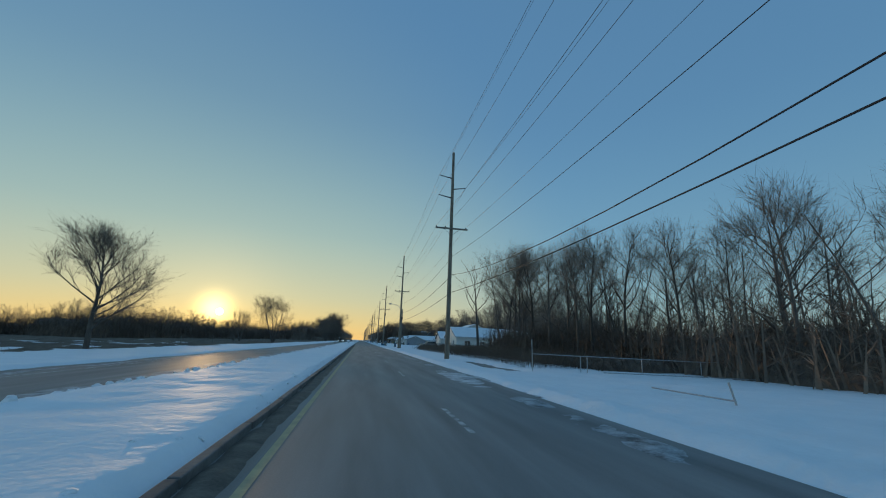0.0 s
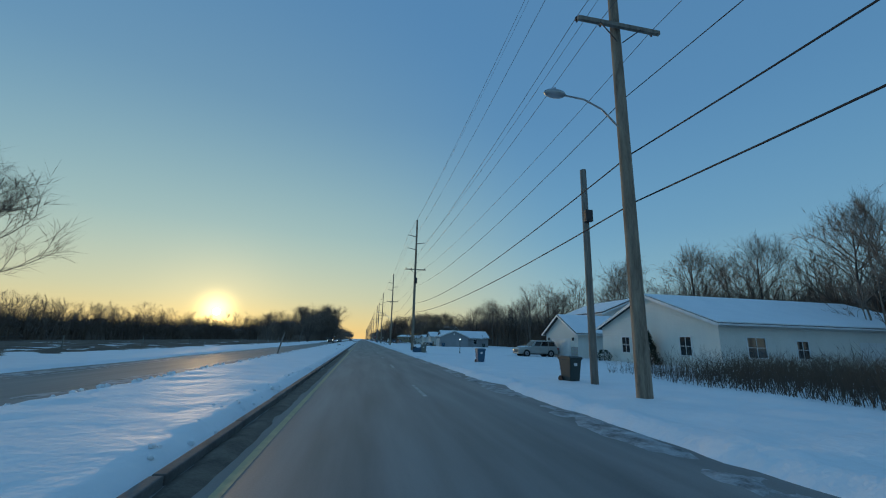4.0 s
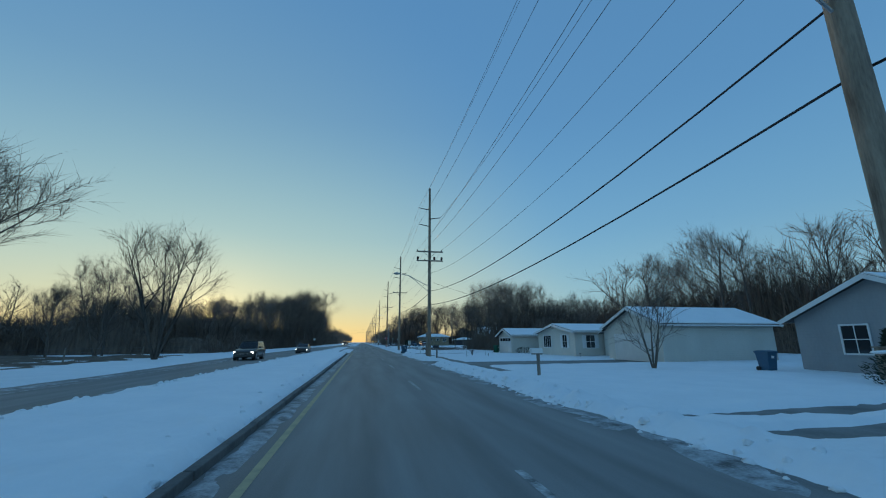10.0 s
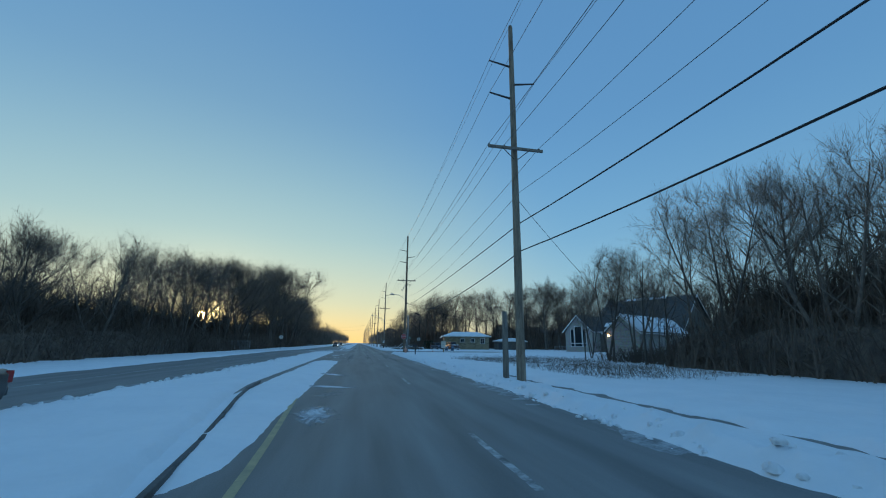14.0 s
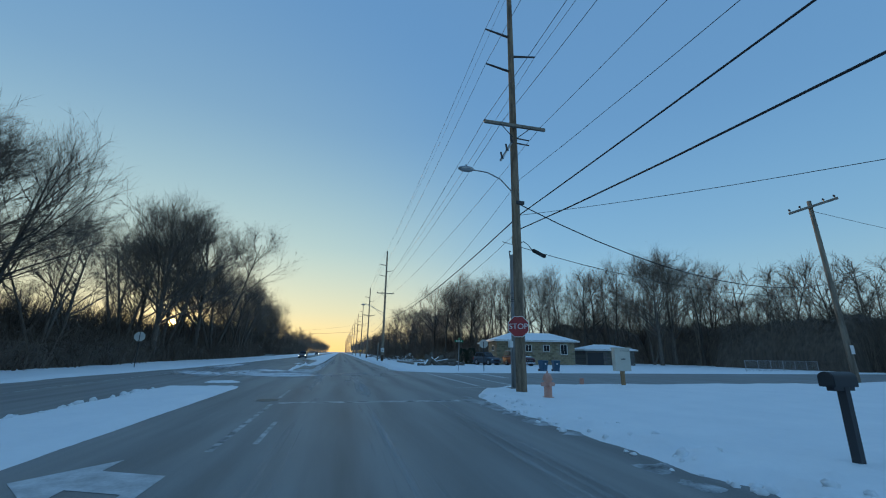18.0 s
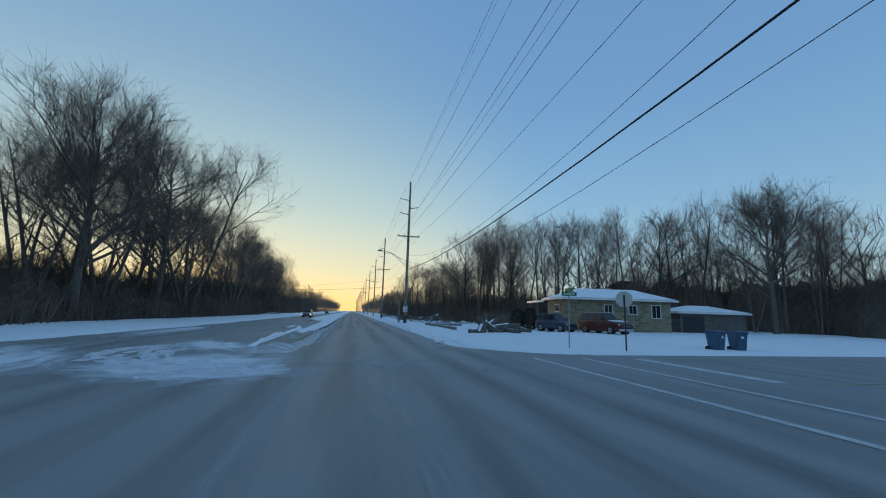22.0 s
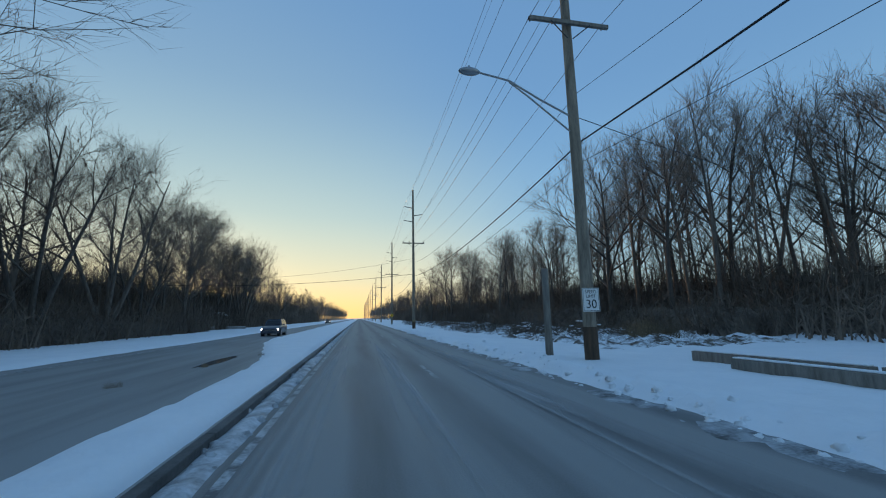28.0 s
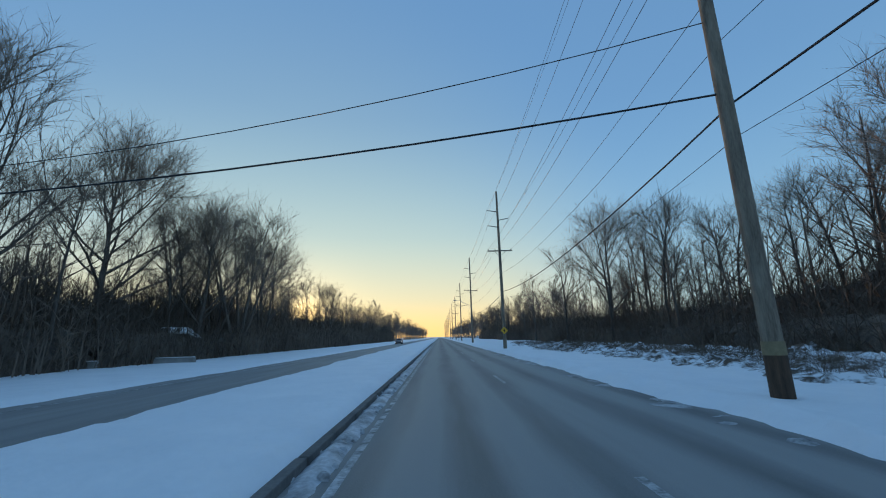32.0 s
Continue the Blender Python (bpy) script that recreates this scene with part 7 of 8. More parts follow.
cable((7.7, 319, 7.85), (20, 300, 6.6), 0.4, 0.011, "thin service drop crossing the snowy yard")
cable((7.6, 319, 8.42), (40.1, 324.7, 8.4), 2.5, 0.026, "thick black cable running along the side street")
cable((7.74, 321.3, 7.2), (42.4, 325.9, 7.2), 1.5, 0.018, "black cable sagging along the side street")
TERMINAL = surface("dark green terminal plastic", (0.02, 0.045, 0.035), (0.04, 0.075, 0.055), 3, 20, 0.5, bump=0.1)
splice = thing("cable_splice", pose(9.92, 321.59, 6.8, 0, 0, 7.5), "black splice closure hanging under the cables", "splice closure")
part("sleeve", rod((-0.36, 0, 0.13), (0.36, 0, -0.13), 0.1, 0.1, 14), BLACK, splice, smooth=True)
for s0 in (-1, 1):
    part("end_cap", rod((s0 * 0.36, 0, -s0 * 0.13), (s0 * 0.44, 0, -s0 * 0.16), 0.085, 0.03, 12), BLACK, splice)
part("tail", curved([(-0.42, 0, 0.15), (-0.85, -0.3, 0.3), (-1.5, -0.9, 0.25), (-2.2, -1.55, -0.1)], 0.018, 6), CABLE, splice)
terminal = thing("terminal_box", pose(7.72, 319.75, 6.86), "dark green cable terminal box hanging from a cable", "terminal box")
part("case", box(-0.1, 0.1, -0.09, 0.09, -0.2, 0.2, 0.03), TERMINAL, terminal)
part("hanger", rod((0, 0, 0.2), (0, 0, 0.3), 0.015, 0.015, 6), DARKSTEEL, terminal)
cable((28.5, 320.4, 10.6), (95, 322, 11.0), 1.5, 0.014, "thin service cable leaving the side-street pole")
cable((7.2, 419.4, 7.45), (-30, 424, 6.6), 0.8, 0.028, "thick black cable crossing over the road")
cable((7.2, 419.4, 9.6), (-30, 424, 7.6), 1.4, 0.014, "dark cable crossing over the road")
cable((7.54, 194.5, 8.6), (24.5, 204, 4.2), 0.4, 0.012, "thin service drop to the grey house")
cable((7.5, 233.9, 8.0), (26, 236, 4.0), 0.4, 0.012, "thin service drop to the ranch house")
cable((6.6, 265.4, 8.2), (32.5, 293.5, 4.6), 0.5, 0.012, "thin service drop to the brick house")
cable((7.35, 376.9, 8.6), (40, 386, 9.5), 0.8, 0.014, "thin service cable leading into the wood")


# ---- vehicles ----
def carpaint(name, colour):
    m = surface(name, tuple(c * 0.8 for c in colour), colour, 1.2, 9, 0.4, 0.2, bump=0)
    m.node_tree.nodes["Principled BSDF"].inputs["Coat Weight"].default_value = 0.5
    return m


CARGLASS = plain("dark car glass", (0.012, 0.014, 0.016), 0.06)
TYRE = plain("tyre rubber", (0.02, 0.02, 0.021), 0.8)
RIM = plain("alloy wheel", (0.35, 0.35, 0.36), 0.35, 0.9)
HEADLIGHT = plain("lit headlamp", (1.0, 0.95, 0.85), 0.2, emit=4.0)
LENSE = plain("clear lamp lens", (0.5, 0.5, 0.52), 0.15)
TAIL = plain("red tail lamp", (0.3, 0.01, 0.01), 0.25)
CHROME = plain("chrome", (0.6, 0.6, 0.62), 0.2, 1.0)


def loft(sections, bevel=0.0):
    """A body lofted through cross-sections of equal length, capped at both ends."""
    bm = bmesh.new()
    rings = [[bm.verts.new(p) for p in s] for s in sections]
    n = len(rings[0])
    for a, c in zip(rings, rings[1:]):
        for i in range(n):
            bm.faces.new((a[i], a[(i + 1) % n], c[(i + 1) % n], c[i]))
    bm.faces.new(rings[0][::-1])
    bm.faces.new(rings[-1])
    bmesh.ops.recalc_face_normals(bm, faces=bm.faces)
    return bm


def vehicle(name, m, mat, label, length, width, height, kind="suv", lights=False, snow=False):
    """Nose towards +x, standing on z = 0."""
    car = thing(name, m, label, "car", "cars")
    L, W = length / 2, width / 2
    belt_z = height * (0.62 if kind != "sedan" else 0.66)
    hood_z = height * (0.58 if kind != "sedan" else 0.6)
    low = 0.24 if kind != "sedan" else 0.18

    def ring(x, w, z0, z1, cut=0.1):
        return [(x, -w + 0.06, z0), (x, w - 0.06, z0), (x, w, z0 + 0.18), (x, w, z1 - cut), (x, w - cut * 0.9, z1), (x, -w + cut * 0.9, z1), (x, -w, z1 - cut), (x, -w, z0 + 0.18)]
    cowl = L * (0.36 if kind != "sedan" else 0.38)
    tail_z = belt_z if kind != "sedan" else belt_z * 0.98
    sections = [ring(-L, W * 0.9, low + 0.15, tail_z - 0.12), ring(-L + 0.12, W * 0.97, low + 0.02, tail_z - 0.02), ring(-L * 0.5, W, low, tail_z), ring(cowl, W, low, belt_z),
                ring(L * 0.72, W * 0.98, low, hood_z), ring(L - 0.18, W * 0.93, low + 0.02, hood_z - 0.1), ring(L, W * 0.84, low + 0.14, hood_z - 0.24)]
    hull = loft(sections)
    bmesh.ops.bevel(hull, geom=list(hull.edges), offset=0.045, segments=2, affect="EDGES", profile=0.5, clamp_overlap=True)
    part("body", hull, mat, car, smooth=True)
    rear = -L + (0.18 if kind != "sedan" else 0.75)
    roof_front = L * 0.1 if kind != "sedan" else L * 0.02
    roof_rear = -L + (0.42 if kind != "sedan" else 1.45)
    gw, rw = W - 0.07, W * 0.74

    def cab_ring(x, w, z):
        return (x, -w, z), (x, w, z)
    bm = bmesh.new()
    base = [bm.verts.new(p) for p in ((cowl + 0.05, -gw, belt_z - 0.03), (cowl + 0.05, gw, belt_z - 0.03), (rear, gw, belt_z - 0.03), (rear, -gw, belt_z - 0.03))]
    top = [bm.verts.new(p) for p in ((roof_front, -rw, height - 0.03), (roof_front, rw, height - 0.03), (roof_rear, rw, height - 0.04), (roof_rear, -rw, height - 0.04))]
    bm.faces.new(base[::-1])
    bm.faces.new(top)
    for i in range(4):
        bm.faces.new((base[i], base[(i + 1) % 4], top[(i + 1) % 4], top[i]))
    bmesh.ops.recalc_face_normals(bm, faces=bm.faces)
    bmesh.ops.bevel(bm, geom=list(bm.edges), offset=0.05, segments=2, affect="EDGES")
    cabin = part("cabin", bm, mat, car)
    part("roof", box(roof_rear - 0.02, roof_front + 0.02, -rw + 0.03, rw - 0.03, height - 0.035, height, 0.015), SNOW if snow else mat, car)

    def pane(pname, q, out):
        bm2 = bmesh.new()
        n = (Vector(q[1]) - Vector(q[0])).cross(Vector(q[2]) - Vector(q[0])).normalized()
        n = n if n.dot(Vector(out)) > 0 else -n
        a = [bm2.verts.new(Vector(p) + n * 0.012) for p in q]
        c = [bm2.verts.new(Vector(p) - n * 0.02) for p in q]
        bm2.faces.new(a)
        bm2.faces.new(c[::-1])
        for i in range(4):
            bm2.faces.new((a[i], a[(i + 1) % 4], c[(i + 1) % 4], c[i]))
        bmesh.ops.recalc_face_normals(bm2, faces=bm2.faces)
        part(pname, bm2, CARGLASS, cabin)

    def mix(f, u):
        """A point of the cabin's side seen from its edge: f along, u up."""
        xb, xt = rear + (cowl + 0.05 - rear) * f, roof_rear + (roof_front - roof_rear) * f
        return xb + (xt - xb) * u, gw + (rw - gw) * u, belt_z - 0.03 + (height - 0.035 - belt_z + 0.03) * u
    cuts = ((0.06, 0.33), (0.36, 0.64), (0.67, 0.93)) if kind != "sedan" else ((0.12, 0.46), (0.5, 0.9))
    for s in (-1, 1):
        for f0, f1 in cuts:
            q = [mix(f0, 0.14), mix(f1, 0.14), mix(f1, 0.84), mix(f0, 0.84)]
            pane("side_window", [(p[0], s * p[1], p[2]) for p in q], (0, s, 0.3))
    for f, pname, out in ((1, "windscreen", (1, 0, 0.5)), (0, "rear_window", (-1, 0, 0.4))):
        lo_p, hi_p = mix(f, 0.1), mix(f, 0.88)
        pane(pname, [(lo_p[0], -lo_p[1] + 0.1, lo_p[2]), (lo_p[0], lo_p[1] - 0.1, lo_p[2]), (hi_p[0], hi_p[1] - 0.1, hi_p[2]), (hi_p[0], -hi_p[1] + 0.1, hi_p[2])], out)
    wr = 0.37 if kind != "sedan" else 0.33
    for sx in (-0.6, 0.62):
        for s in (-1, 1):
            part("wheel_arch", rod((L * sx, s * (W - 0.3), wr), (L * sx, s * (W + 0.004), wr), wr + 0.07, wr + 0.07, 20), BLACK, car)
            wheel = part("wheel", rod((L * sx, s * (W - 0.22), wr), (L * sx, s * (W + 0.012), wr), wr, wr, 22), TYRE, car)
            part("rim", rod((L * sx, s * (W + 0.012), wr), (L * sx, s * (W + 0.025), wr), wr * 0.66, wr * 0.58, 16), RIM, wheel)
            part("hub", rod((L * sx, s * (W + 0.025), wr), (L * sx, s * (W + 0.035), wr), wr * 0.2, wr * 0.16, 10), DARKSTEEL, wheel)
    part("grille", box(L - 0.08, L + 0.015, -W * 0.5, W * 0.5, low + 0.28, hood_z - 0.3, 0.01), BLACK, car)
    part("grille_bar", box(L + 0.012, L + 0.024, -W * 0.52, W * 0.52, hood_z - 0.44, hood_z - 0.4), CHROME, car)
    part("front_bumper", box(L - 0.15, L + 0.04, -W * 0.86, W * 0.86, low + 0.08, low + 0.28, 0.03), CHROME if kind == "truck" else mat, car)
    part("rear_bumper", box(-L - 0.04, -L + 0.15, -W * 0.9, W * 0.9, low + 0.12, low + 0.32, 0.03), mat, car)
    for s in (-1, 1):
        part("headlight", box(L - 0.3, L - 0.02, s * W * 0.58, s * W * 0.9, hood_z - 0.38, hood_z - 0.22, 0.02), HEADLIGHT if lights else LENSE, car)
        part("tail_light", box(-L - 0.01, -L + 0.2, s * W * 0.78, s * W * 0.97, belt_z - 0.36, belt_z - 0.08, 0.02), TAIL, car)
        part("mirror", box(cowl - 0.22, cowl - 0.06, s * (W + 0.02), s * (W + 0.2), belt_z + 0.02, belt_z + 0.17, 0.03), mat, car)
        part("sill", box(-L * 0.45, L * 0.45, s * (W - 0.04), s * (W + 0.01), low + 0.02, low + 0.12, 0.01), BLACK, car)
        for f in (0.36, 0.66) if kind != "sedan" else (0.48,):
            x = rear + (cowl - rear) * f
            part("door_seam", box(x - 0.006, x + 0.006, s * (W - 0.01), s * (W + 0.004), low + 0.2, belt_z - 0.1), BLACK, car)
            part("door_handle", box(x + 0.05, x + 0.25, s * W, s * (W + 0.03), belt_z - 0.22, belt_z - 0.18, 0.008), mat, car)
    if snow:
        part("snow_cap", prism([(cowl + 0.35, belt_z - 0.02), (L * 0.8, hood_z - 0.02), (L * 0.8, hood_z + 0.04), (cowl + 0.4, belt_z + 0.05)], -W * 0.8, W * 0.8, "y", 0.02), SNOW, car, "snow lying on the bonnet")
    return car


def facing(x, y, nx, ny, z=0.0):
    return pose(x, y, z, 0, 0, math.degrees(math.atan2(ny, nx)))


SILVER = carpaint("silver car paint", (0.42, 0.42, 0.4))
MAROON = carpaint("maroon car paint", (0.075, 0.008, 0.012))
SLATE = carpaint("slate blue car paint", (0.05, 0.07, 0.1))
CHARCOAL = carpaint("charcoal car paint", (0.03, 0.035, 0.04))
TAUPE = carpaint("grey-brown car paint", (0.055, 0.053, 0.048))
vehicle("suv", facing(20.9, 130.2, -1, -0.06, 0.04), SILVER, "silver full-size SUV with snow on the bonnet, parked", 5.2, 2.0, 1.9, "suv", False, True)
vehicle("suv", facing(24.6, 357.3, 0.9, -4.9, 0.1), MAROON, "maroon full-size SUV with snow on the bonnet, parked", 5.4, 2.0, 2.05, "truck", False, True)
vehicle("compact_suv", facing(20.9, 360.2, 1.5, -3.8, 0.1), SLATE, "slate-blue compact SUV parked by the stone house", 4.2, 1.8, 1.8)
vehicle("suv", facing(-10.7, 233.6, 0, -1), TAUPE, "grey-brown SUV with lit headlamps on the road", 4.7, 1.9, 1.75, "suv", True)
vehicle("sedan", facing(-9.0, 258.4, 0, -1), CHARCOAL, "dark sedan with lit headlamps on the road", 4.7, 1.82, 1.45, "sedan", True)
vehicle("suv", facing(-8.75, 410.6, 0, -1), SLATE, "dark blue SUV with lit headlamps on the road", 4.6, 1.85, 1.68, "suv", True)
vehicle("sedan", facing(-11.4, 525.0, 0, -1), CHARCOAL, "dark sedan with lit headlamps on the road", 4.7, 1.82, 1.45, "sedan", True)


# ---- fences, timbers, logs, shrubs ----
old_fence = thing("rail_fence", pose(0, 0, 0), "old bent pipe-rail fence standing in snow", "fence")
posts = [(10.45, 26.3, 2.0), (13.5, 25.9, 1.1), (14.0, 26.0, 1.1), (17.6, 25.6, 1.05), (21.6, 25.2, 1.0), (25.6, 24.8, 1.0), (30.0, 24.4, 1.0), (36.0, 24.0, 1.0)]
for i, (x, y, h) in enumerate(posts):
    part("post", rod((x, y, -0.2), (x + 0.05 * (hashed(i) - 0.5), y, h + 0.04), 0.03, 0.03, 8), STEEL, old_fence)
for (xa, ya, ha), (xb, yb, hb) in zip(posts, posts[1:]):
    part("rail", rod((xa, ya, min(ha, 1.15)), (xb, yb, hb), 0.022, 0.022, 8), STEEL, old_fence)
part("fallen_rail", rod((13.6, 23.6, 0.28), (24.0, 21.6, 0.2), 0.025, 0.025, 8), STEEL, old_fence)
part("fallen_rail", rod((11.0, 16.3, 0.22), (11.15, 12.8, 0.2), 0.025, 0.025, 8), STEEL, old_fence)
part("post", rod((11.1, 12.7, -0.1), (10.95, 12.8, 0.75), 0.03, 0.03, 8), STEEL, old_fence)


def chain_link(x0, y0, x1, y1, h, label, lean=0.0):
    f = thing("chain_link_fence", pose(x0, y0, 0, 0, lean, math.degrees(math.atan2(y1 - y0, x1 - x0))), label, "fence", "fences")
    ln = math.hypot(x1 - x0, y1 - y0)
    n = max(1, round(ln / 2.4))
    for i in range(n + 1):
        part("post", rod((ln * i / n, 0, -0.2), (ln * i / n, 0, h + 0.05), 0.035, 0.035, 8), STEEL, f)
    part("rail", rod((0, 0, h), (ln, 0, h), 0.022, 0.022, 8), STEEL, f)
    t = Tubes()
    x = -h
    while x < ln:
        for s in (0, 1):
            a, c = (x, 0.05), (x + h, h)
            if s:
                a, c = (x, h), (x + h, 0.05)
            xa, xc = max(a[0], 0), min(c[0], ln)
            if xc > xa:
                za, zc = (a[1] + (c[1] - a[1]) * (xa - a[0]) / h, a[1] + (c[1] - a[1]) * (xc - a[0]) / h)
                t.line([Vector((xa, 0.01 * s, za)), Vector((xc, 0.01 * s, zc))], 0.004, 0.004, 3)
        x += 0.16
    ob = part("mesh_wires", t.mesh("mesh_wires", STEEL), STEEL, f)
    ob["kind"] = "stuff"
    return f


chain_link(-23.4, 325.6, -18.9, 327.0, 1.7, "sagging chain-link fence panel beside the far road")
chain_link(46.5, 342.0, 60, 343.5, 1.3, "chain-link fence along the side-street yard")
for i in range(17):
    if i == 0:
        wire_fence = thing("wire_fence", pose(0, 0, 0), "old wire fence on grey posts beyond the field", "fence", "fences")
    part("post", rod((-22.6 - 0.4 * hashed(i), 60 + 12 * i, -0.2), (-22.6 - 0.4 * hashed(i), 60 + 12 * i, 1.25), 0.06, 0.05, 7), OLDWOOD, wire_fence)
for z in (0.5, 0.85, 1.15):
    part("strand", rod((-22.8, 60, z), (-22.8, 252, z), 0.006, 0.006, 4), WIRE, wire_fence)
board = thing("board_fence", pose(29.0, 152.0, 0, 0, 0, -8), "dark grey board fence behind the yard", "fence", "fences")
M_BOARD = made("board", box(0, 0.145, -0.01, 0.01, 0.03, 1.75, 0.004), FENCEWOOD)
for i in range(90):
    part("board", M_BOARD, FENCEWOOD, board, m=Matrix.Translation((0.155 * i, 0, 0.03 * hashed(i))))
for z in (0.4, 1.4):
    part("rail", box(0, 13.9, 0.012, 0.05, z, z + 0.09), FENCEWOOD, board)

for x0, y0, x1, y1 in ((9.95, 359.4, 9.85, 366.6), (9.8, 366.8, 9.75, 374.0), (10.6, 376.2, 10.75, 371.6), (10.8, 371.4, 13.6, 370.4)):
    ln = math.hypot(x1 - x0, y1 - y0)
    t = thing("timber_beam", pose(x0, y0, 0.1, 0, 0, math.degrees(math.atan2(y1 - y0, x1 - x0))), "dark weathered landscape timber edged with snow", "timber", "timbers")
    part("beam", box(0, ln, -0.14, 0.14, -0.1, 0.26, 0.02), OLDWOOD, t)
    part("snow_cap", box(0.05, ln - 0.05, -0.1, 0.11, 0.264, 0.3, 0.015), SNOW, t)
LOGBARK = surface("dark broken bark", (0.05, 0.045, 0.04), (0.2, 0.17, 0.14), 2.5, 14, 0.95, stretch=(1, 4, 4), bump=0.9, depth=0.04)
rng = random.Random(5)
for i, (x, y, z, ln, r, tz, el) in enumerate(((11.9, 354.9, 0.3, 2.8, 0.36, 62, 22), (13.0, 356.2, 0.55, 2.6, 0.34, 150, 34), (12.9, 356.6, 0.6, 2.4, 0.3, 85, 58), (14.6, 357.2, 0.4, 3.6, 0.42, 12, 8),
                                           (16.4, 358.0, 0.3, 2.6, 0.32, 170, 10), (14.0, 358.4, 0.7, 2.8, 0.3, 40, 22), (15.3, 356.6, 0.2, 1.8, 0.24, 120, 0), (11.2, 354.2, 0.2, 1.4, 0.25, 30, 4))):
    g = thing("log", pose(x - 1.3, y - 1.4, z, 0, -el, tz), "grey broken tree trunk piece with snow on it", "log", "log pile")
    bm = bmesh.new()
    rings = []
    for k in range(7):
        f = k / 6
        rr = r * (1.05 - 0.25 * f)
        rings.append([bm.verts.new((ln * (f - 0.5) + (0.12 * rng.uniform(-1, 1) if k in (0, 6) else 0), rr * (1 + 0.2 * rng.uniform(-1, 1)) * math.cos(a), rr * (1 + 0.2 * rng.uniform(-1, 1)) * math.sin(a))) for a in [2 * math.pi * q / 9 for q in range(9)]])
    for a, c in zip(rings, rings[1:]):
        for q in range(9):
            bm.faces.new((a[q], a[(q + 1) % 9], c[(q + 1) % 9], c[q]))
    bm.faces.new(rings[0][::-1])
    bm.faces.new(rings[-1])
    part("wood", bm, LOGBARK, g)
    part("snow_cap", box(-ln * 0.3, ln * 0.2, -r * 0.3, r * 0.3, r * 0.86, r * 1.02, 0.03), SNOW, g)
for x0, x1, y, h in ((-27.4, -23.4, 438.6, 0.62), (-23.2, -20.0, 444.0, 0.55), (-30.5, -27.8, 440.0, 0.5)):
    t = thing("concrete_block", pose(x0, y, 0, 0, 0, 3), "grey concrete barrier block standing in snow", "barrier", "barrier blocks")
    part("block", prism([(-0.3, 0), (0.3, 0), (0.2, h * 0.5), (0.14, h), (-0.14, h), (-0.2, h * 0.5)], 0, x1 - x0, "x", 0.015), CONCRETE, t)
    part("snow_cap", box(0.05, x1 - x0 - 0.05, -0.12, 0.12, h, h + 0.05, 0.02), SNOW, t)

EVERGREEN = varied(surface("dark evergreen needles", (0.012, 0.02, 0.012), (0.035, 0.05, 0.028), 3, 12, 0.9, bump=0), 0.2)


def evergreen(x, y, h, w, cone, label, snow=False):
    """A dense shrub of many short needle sprays over a hidden core of stems."""
    r = random.Random(int(x * 10 + y))
    t = Tubes()
    for _ in range(900):
        u = r.random()
        rad = w * ((1 - u) ** 0.7 if cone else math.sin(math.pi * (0.15 + 0.8 * u)) ** 0.6) * r.uniform(0.55, 1.0)
        a = r.uniform(0, 6.283)
        p = Vector((rad * math.cos(a), rad * math.sin(a), u * h * 0.93))
        d = Vector((math.cos(a), math.sin(a), r.uniform(0.2, 1.2))).normalized() * h * 0.09 * r.uniform(0.7, 1.4)
        t.line([p, p + d], 0.035 * h / 2.0, 0.006, 3, True)
    ob = thing("evergreen_shrub", pose(x, y, 0), label, "shrub", "evergreen shrubs")
    part("foliage", t.mesh("foliage", EVERGREEN), EVERGREEN, ob)
    part("stem", rod((0, 0, -0.1), (0, 0, h * 0.8), 0.05, 0.02, 7), BARK, ob)
    if snow:
        bm = bmesh.new()
        for k in range(5):
            bmesh.ops.create_icosphere(bm, subdivisions=2, radius=w * 0.36, matrix=Matrix.Translation((w * 0.5 * math.cos(k * 1.3), w * 0.5 * math.sin(k * 1.3), h * 0.95)) @ Matrix.Diagonal((0.8, 0.8, 0.16, 1)))
        part("snow_cap", bm, SNOW, ob, smooth=True)
    return ob


evergreen(23.6, 113.6, 3.0, 0.95, True, "dark conical evergreen beside the cream house")
evergreen(23.4, 119.6, 1.2, 0.7, False, "dark rounded evergreen shrub by the cream house")
evergreen(18.6, 201.4, 1.25, 1.15, False, "dark rounded shrub capped with snow by the porch", True)
evergreen(19.3, 200.1, 1.15, 1.0, False, "dark rounded shrub capped with snow by the porch", True)
evergreen(22.7, 204.2, 2.2, 0.6, True, "dark conical evergreen by the porch")
plant("bush", 12.8, 237.7, 0.72, "yard shrubs")
evergreen(21.3, 242.4, 0.95, 1.3, False, "brown-green rounded shrub by the ranch house")
evergreen(19.9, 364.4, 2.6, 0.9, False, "tall dark shrub against the stone house")
evergreen(18.7, 365.0, 2.5, 0.85, False, "tall dark shrub against the stone house")
plant("bush", 16.4, 211.4, 1.5, "yard shrubs")
tuft = thing("grass_tuft", pose(-4.85, 170.0, 0.1) @ Matrix.Diagonal((0.16, 0.1, 1.1, 1)), "clump of dry grass poking through median snow", "grass")
part("blades", GRASS[0], DRYGRASS, tuft)


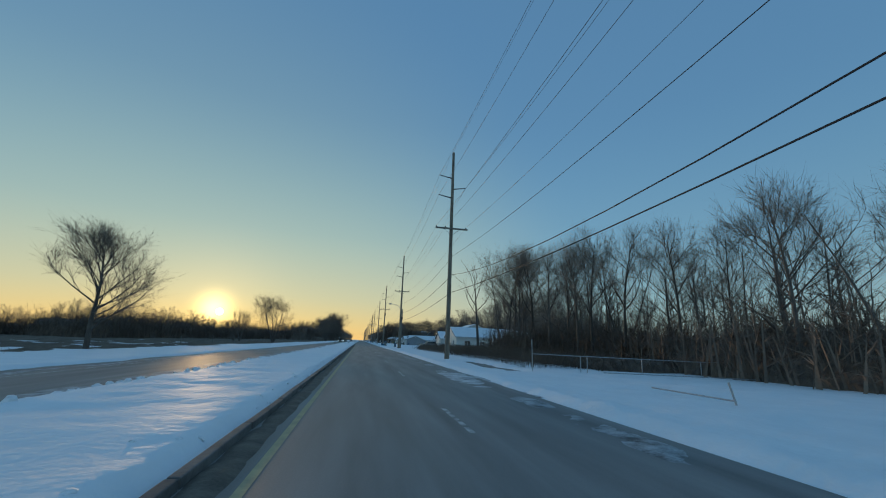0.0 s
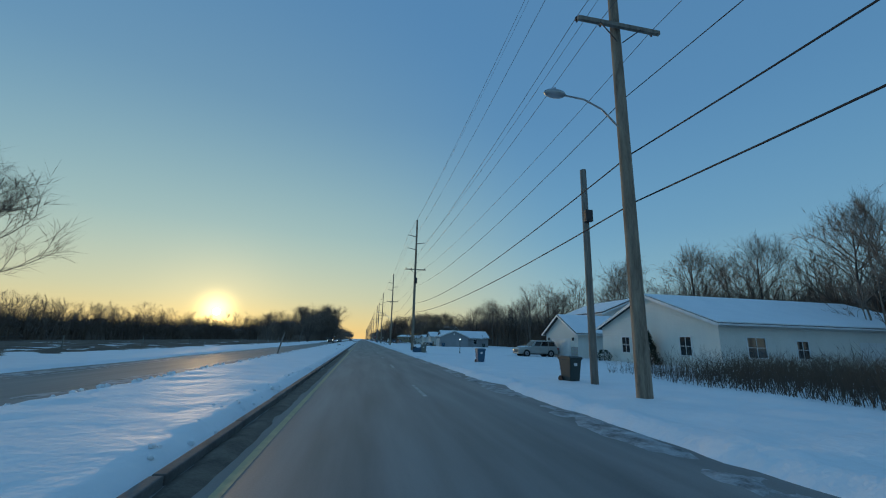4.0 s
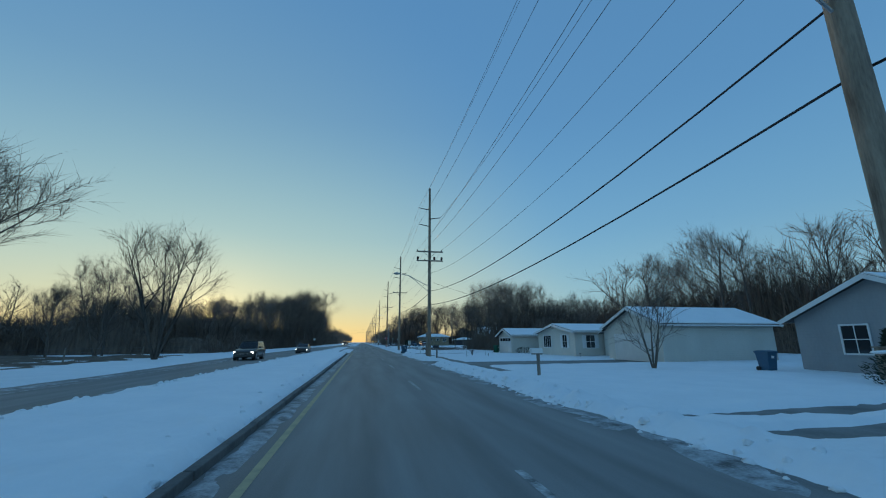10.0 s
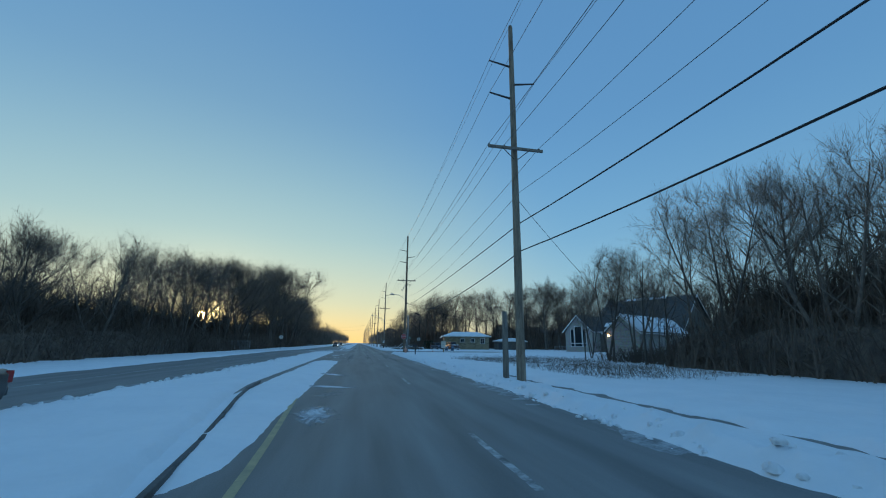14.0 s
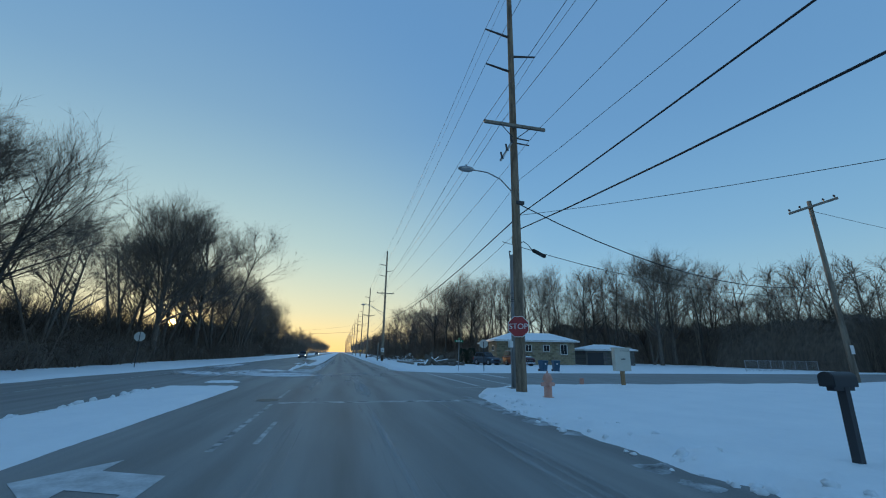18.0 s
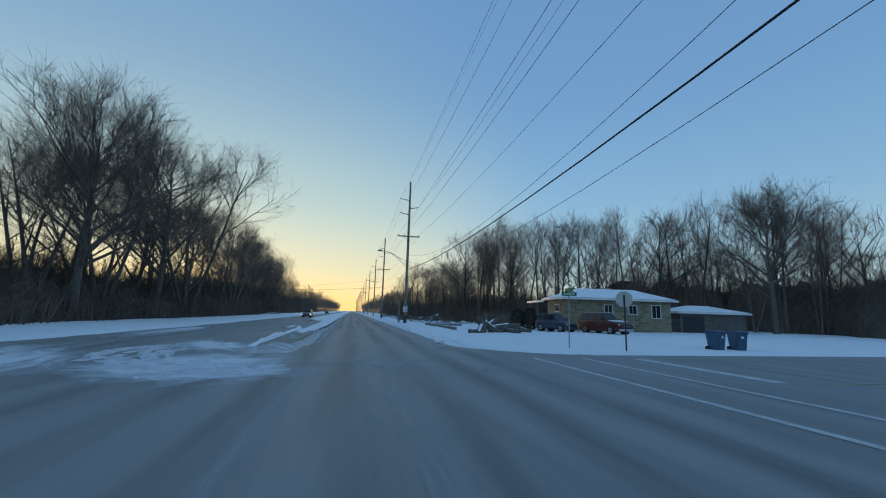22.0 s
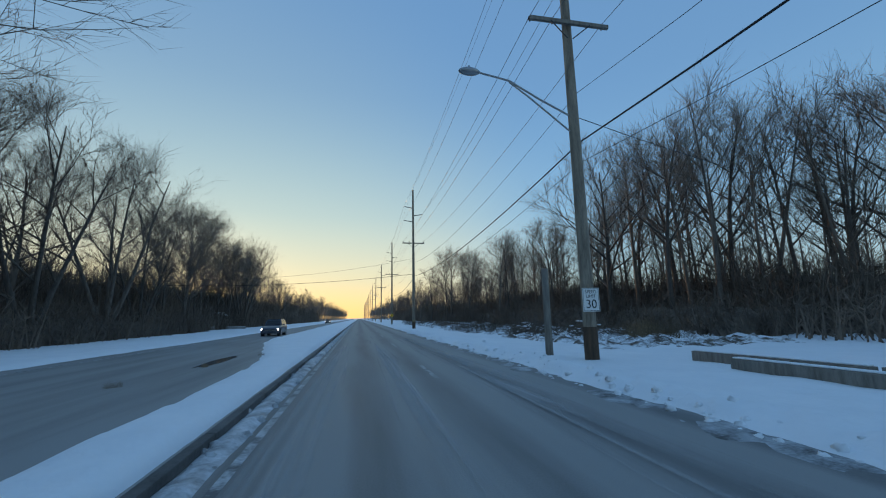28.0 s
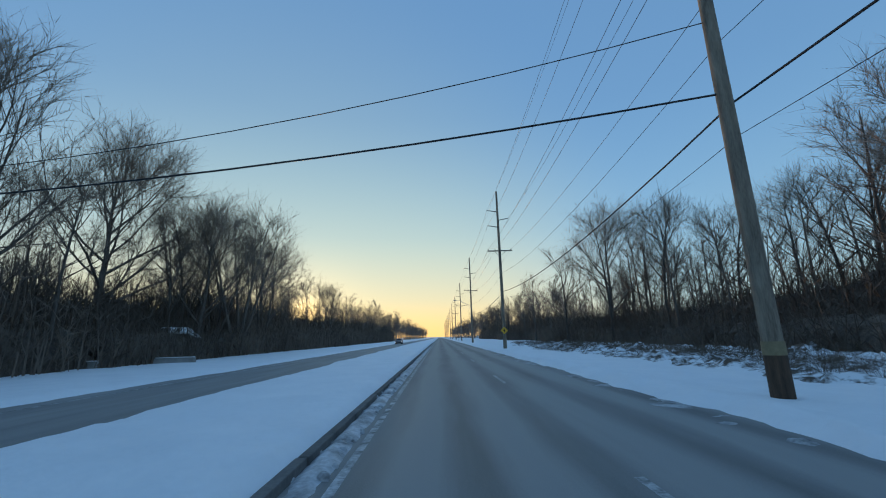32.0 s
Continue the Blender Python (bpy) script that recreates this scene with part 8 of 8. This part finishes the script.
# ---- loose snow clods thrown up by the plough, bits of litter on the median ----
def clods(name, spots, label, mat, seed):
    r = random.Random(seed)
    v, f = [], []
    for x, y, z, s in spots:
        base = len(v)
        turn = r.uniform(0, 6.283)
        for k, (ring, h) in enumerate(((1.0, -0.2), (0.95, 0.35), (0.5, 0.75))):
            for i in range(5):
                a = turn + 2 * math.pi * (i + 0.3 * k) / 5
                q = s * ring * r.uniform(0.7, 1.2)
                v.append((x + q * math.cos(a), y + q * math.sin(a), z + s * h * r.uniform(0.8, 1.2)))
        for k in (0, 5):
            for i in range(5):
                f.append((base + k + i, base + k + (i + 1) % 5, base + k + 5 + (i + 1) % 5, base + k + 5 + i))
        f.append(tuple(base + 10 + i for i in range(5)))
    ob = part(name, mesh_of(name, v, f, mat, True), mat)
    return tagged(ob, label, "snow", kind="stuff")


r = random.Random(31)
spots = [(x, y, max(0.0, median_height(x, y)) - 0.01, 0.05 + 0.1 * r.random() ** 2) for x, y in ((median_left(y) + 0.3 + abs(r.gauss(0, 0.3)), y) for y in [r.uniform(10, 322) for _ in range(900)])]
clods("snow_clods", spots, "ragged snow lumps along the median's far edge", SNOW, 6)
spots = []
for _ in range(1500):
    y = r.choice((r.uniform(120, 200), r.uniform(200, 318), r.uniform(200, 318), r.uniform(342, 410)))
    x = 4.9 + 0.3 * fbm(0, y, 0.25) + abs(r.gauss(0, 0.45))
    if drive_mask(x, y) > 0.6:
        spots.append((x, y, max(0.0, verge_height(x, y)) - 0.01, 0.04 + 0.08 * r.random() ** 2))
clods("snow_clods", spots, "broken lumps of ploughed snow along the verge", SNOW, 3)
spots = [(x, y, max(0.0, median_height(x, y)) - 0.01, 0.03 + 0.05 * r.random() ** 2) for x, y in ((median_right(y) - 0.1 - abs(r.gauss(0, 0.35)), y) for y in [r.uniform(0, 250) for _ in range(500)])]
clods("snow_clods", spots, "small crusted snow lumps along the kerb", SNOW, 4)
spots = [(r.uniform(-2.0, -1.55), y, 0.01, 0.03 + 0.07 * r.random() ** 2) for y in [r.uniform(342, 430) for _ in range(500)]]
clods("slush_clods", spots, "grey frozen slush lumps in the gutter", SLUSHY, 5)
for i, (x, y, s) in enumerate(((-3.7, 168, 0.5), (-6.2, 150, 0.6), (-3.1, 141, 0.35), (-5.4, 158.5, 0.4), (-2.9, 176, 0.25), (-6.5, 70, 0.5), (-4.2, 366, 0.3), (-5.5, 376, 0.5), (-5.0, 380, 0.4), (-4.3, 384, 0.35))):
    g = thing("grass_tuft", pose(x, y, 0.12, 0, 0, 70 * i) @ Matrix.Diagonal((0.12 * s, 0.06 * s, 0.8 * s, 1)), "few dead grass stalks poking through median snow", "grass", "median tufts")
    part("blades", GRASS[i % 2], DRYGRASS, g)


# ---- stone blocks on the walls of the low house past the junction ----
BLOCK = varied(surface("rough yellow-brown stone", (0.17, 0.135, 0.085), (0.4, 0.33, 0.215), 1.6, 12, 0.95, bump=0.7, depth=0.03), 0.28)
M_BLOCKS = [made("stone_block", box(0, 0.63 - 0.03 * k, -0.03, 0.006, 0, 0.31 - 0.012 * k, 0.012), BLOCK) for k in range(3)]
FRONT_GAPS = [(5.4, 2.15, 0.85, 0.9), (8.2, 2.15, 0.85, 0.9), (10.9, 1.75, 0.95, 1.4)]
for side, long, gaps in (("front", 12.0, FRONT_GAPS), ("side", 5.4, [(3.0, 2.2, 1.1, 0.75)])):
    for row in range(11):
        u = 0.6 - (0.32 if row % 2 else 0.0)
        while u < 0.6 + long - 0.3:
            z = 0.02 + row * 0.325
            if u >= 0.6 and not any(c - w / 2 - 0.75 < u < c + w / 2 + 0.1 and v - 0.42 < z < v + h + 0.1 for c, v, w, h in gaps):
                k = int(3 * hashed(u * 7, row))
                m = pose(u, 0.592, z) if side == "front" else pose(0.592, u + 0.63, z, 0, 0, -90)
                part("stone_block", M_BLOCKS[k], BLOCK, stone, m=m)
            u += 0.65
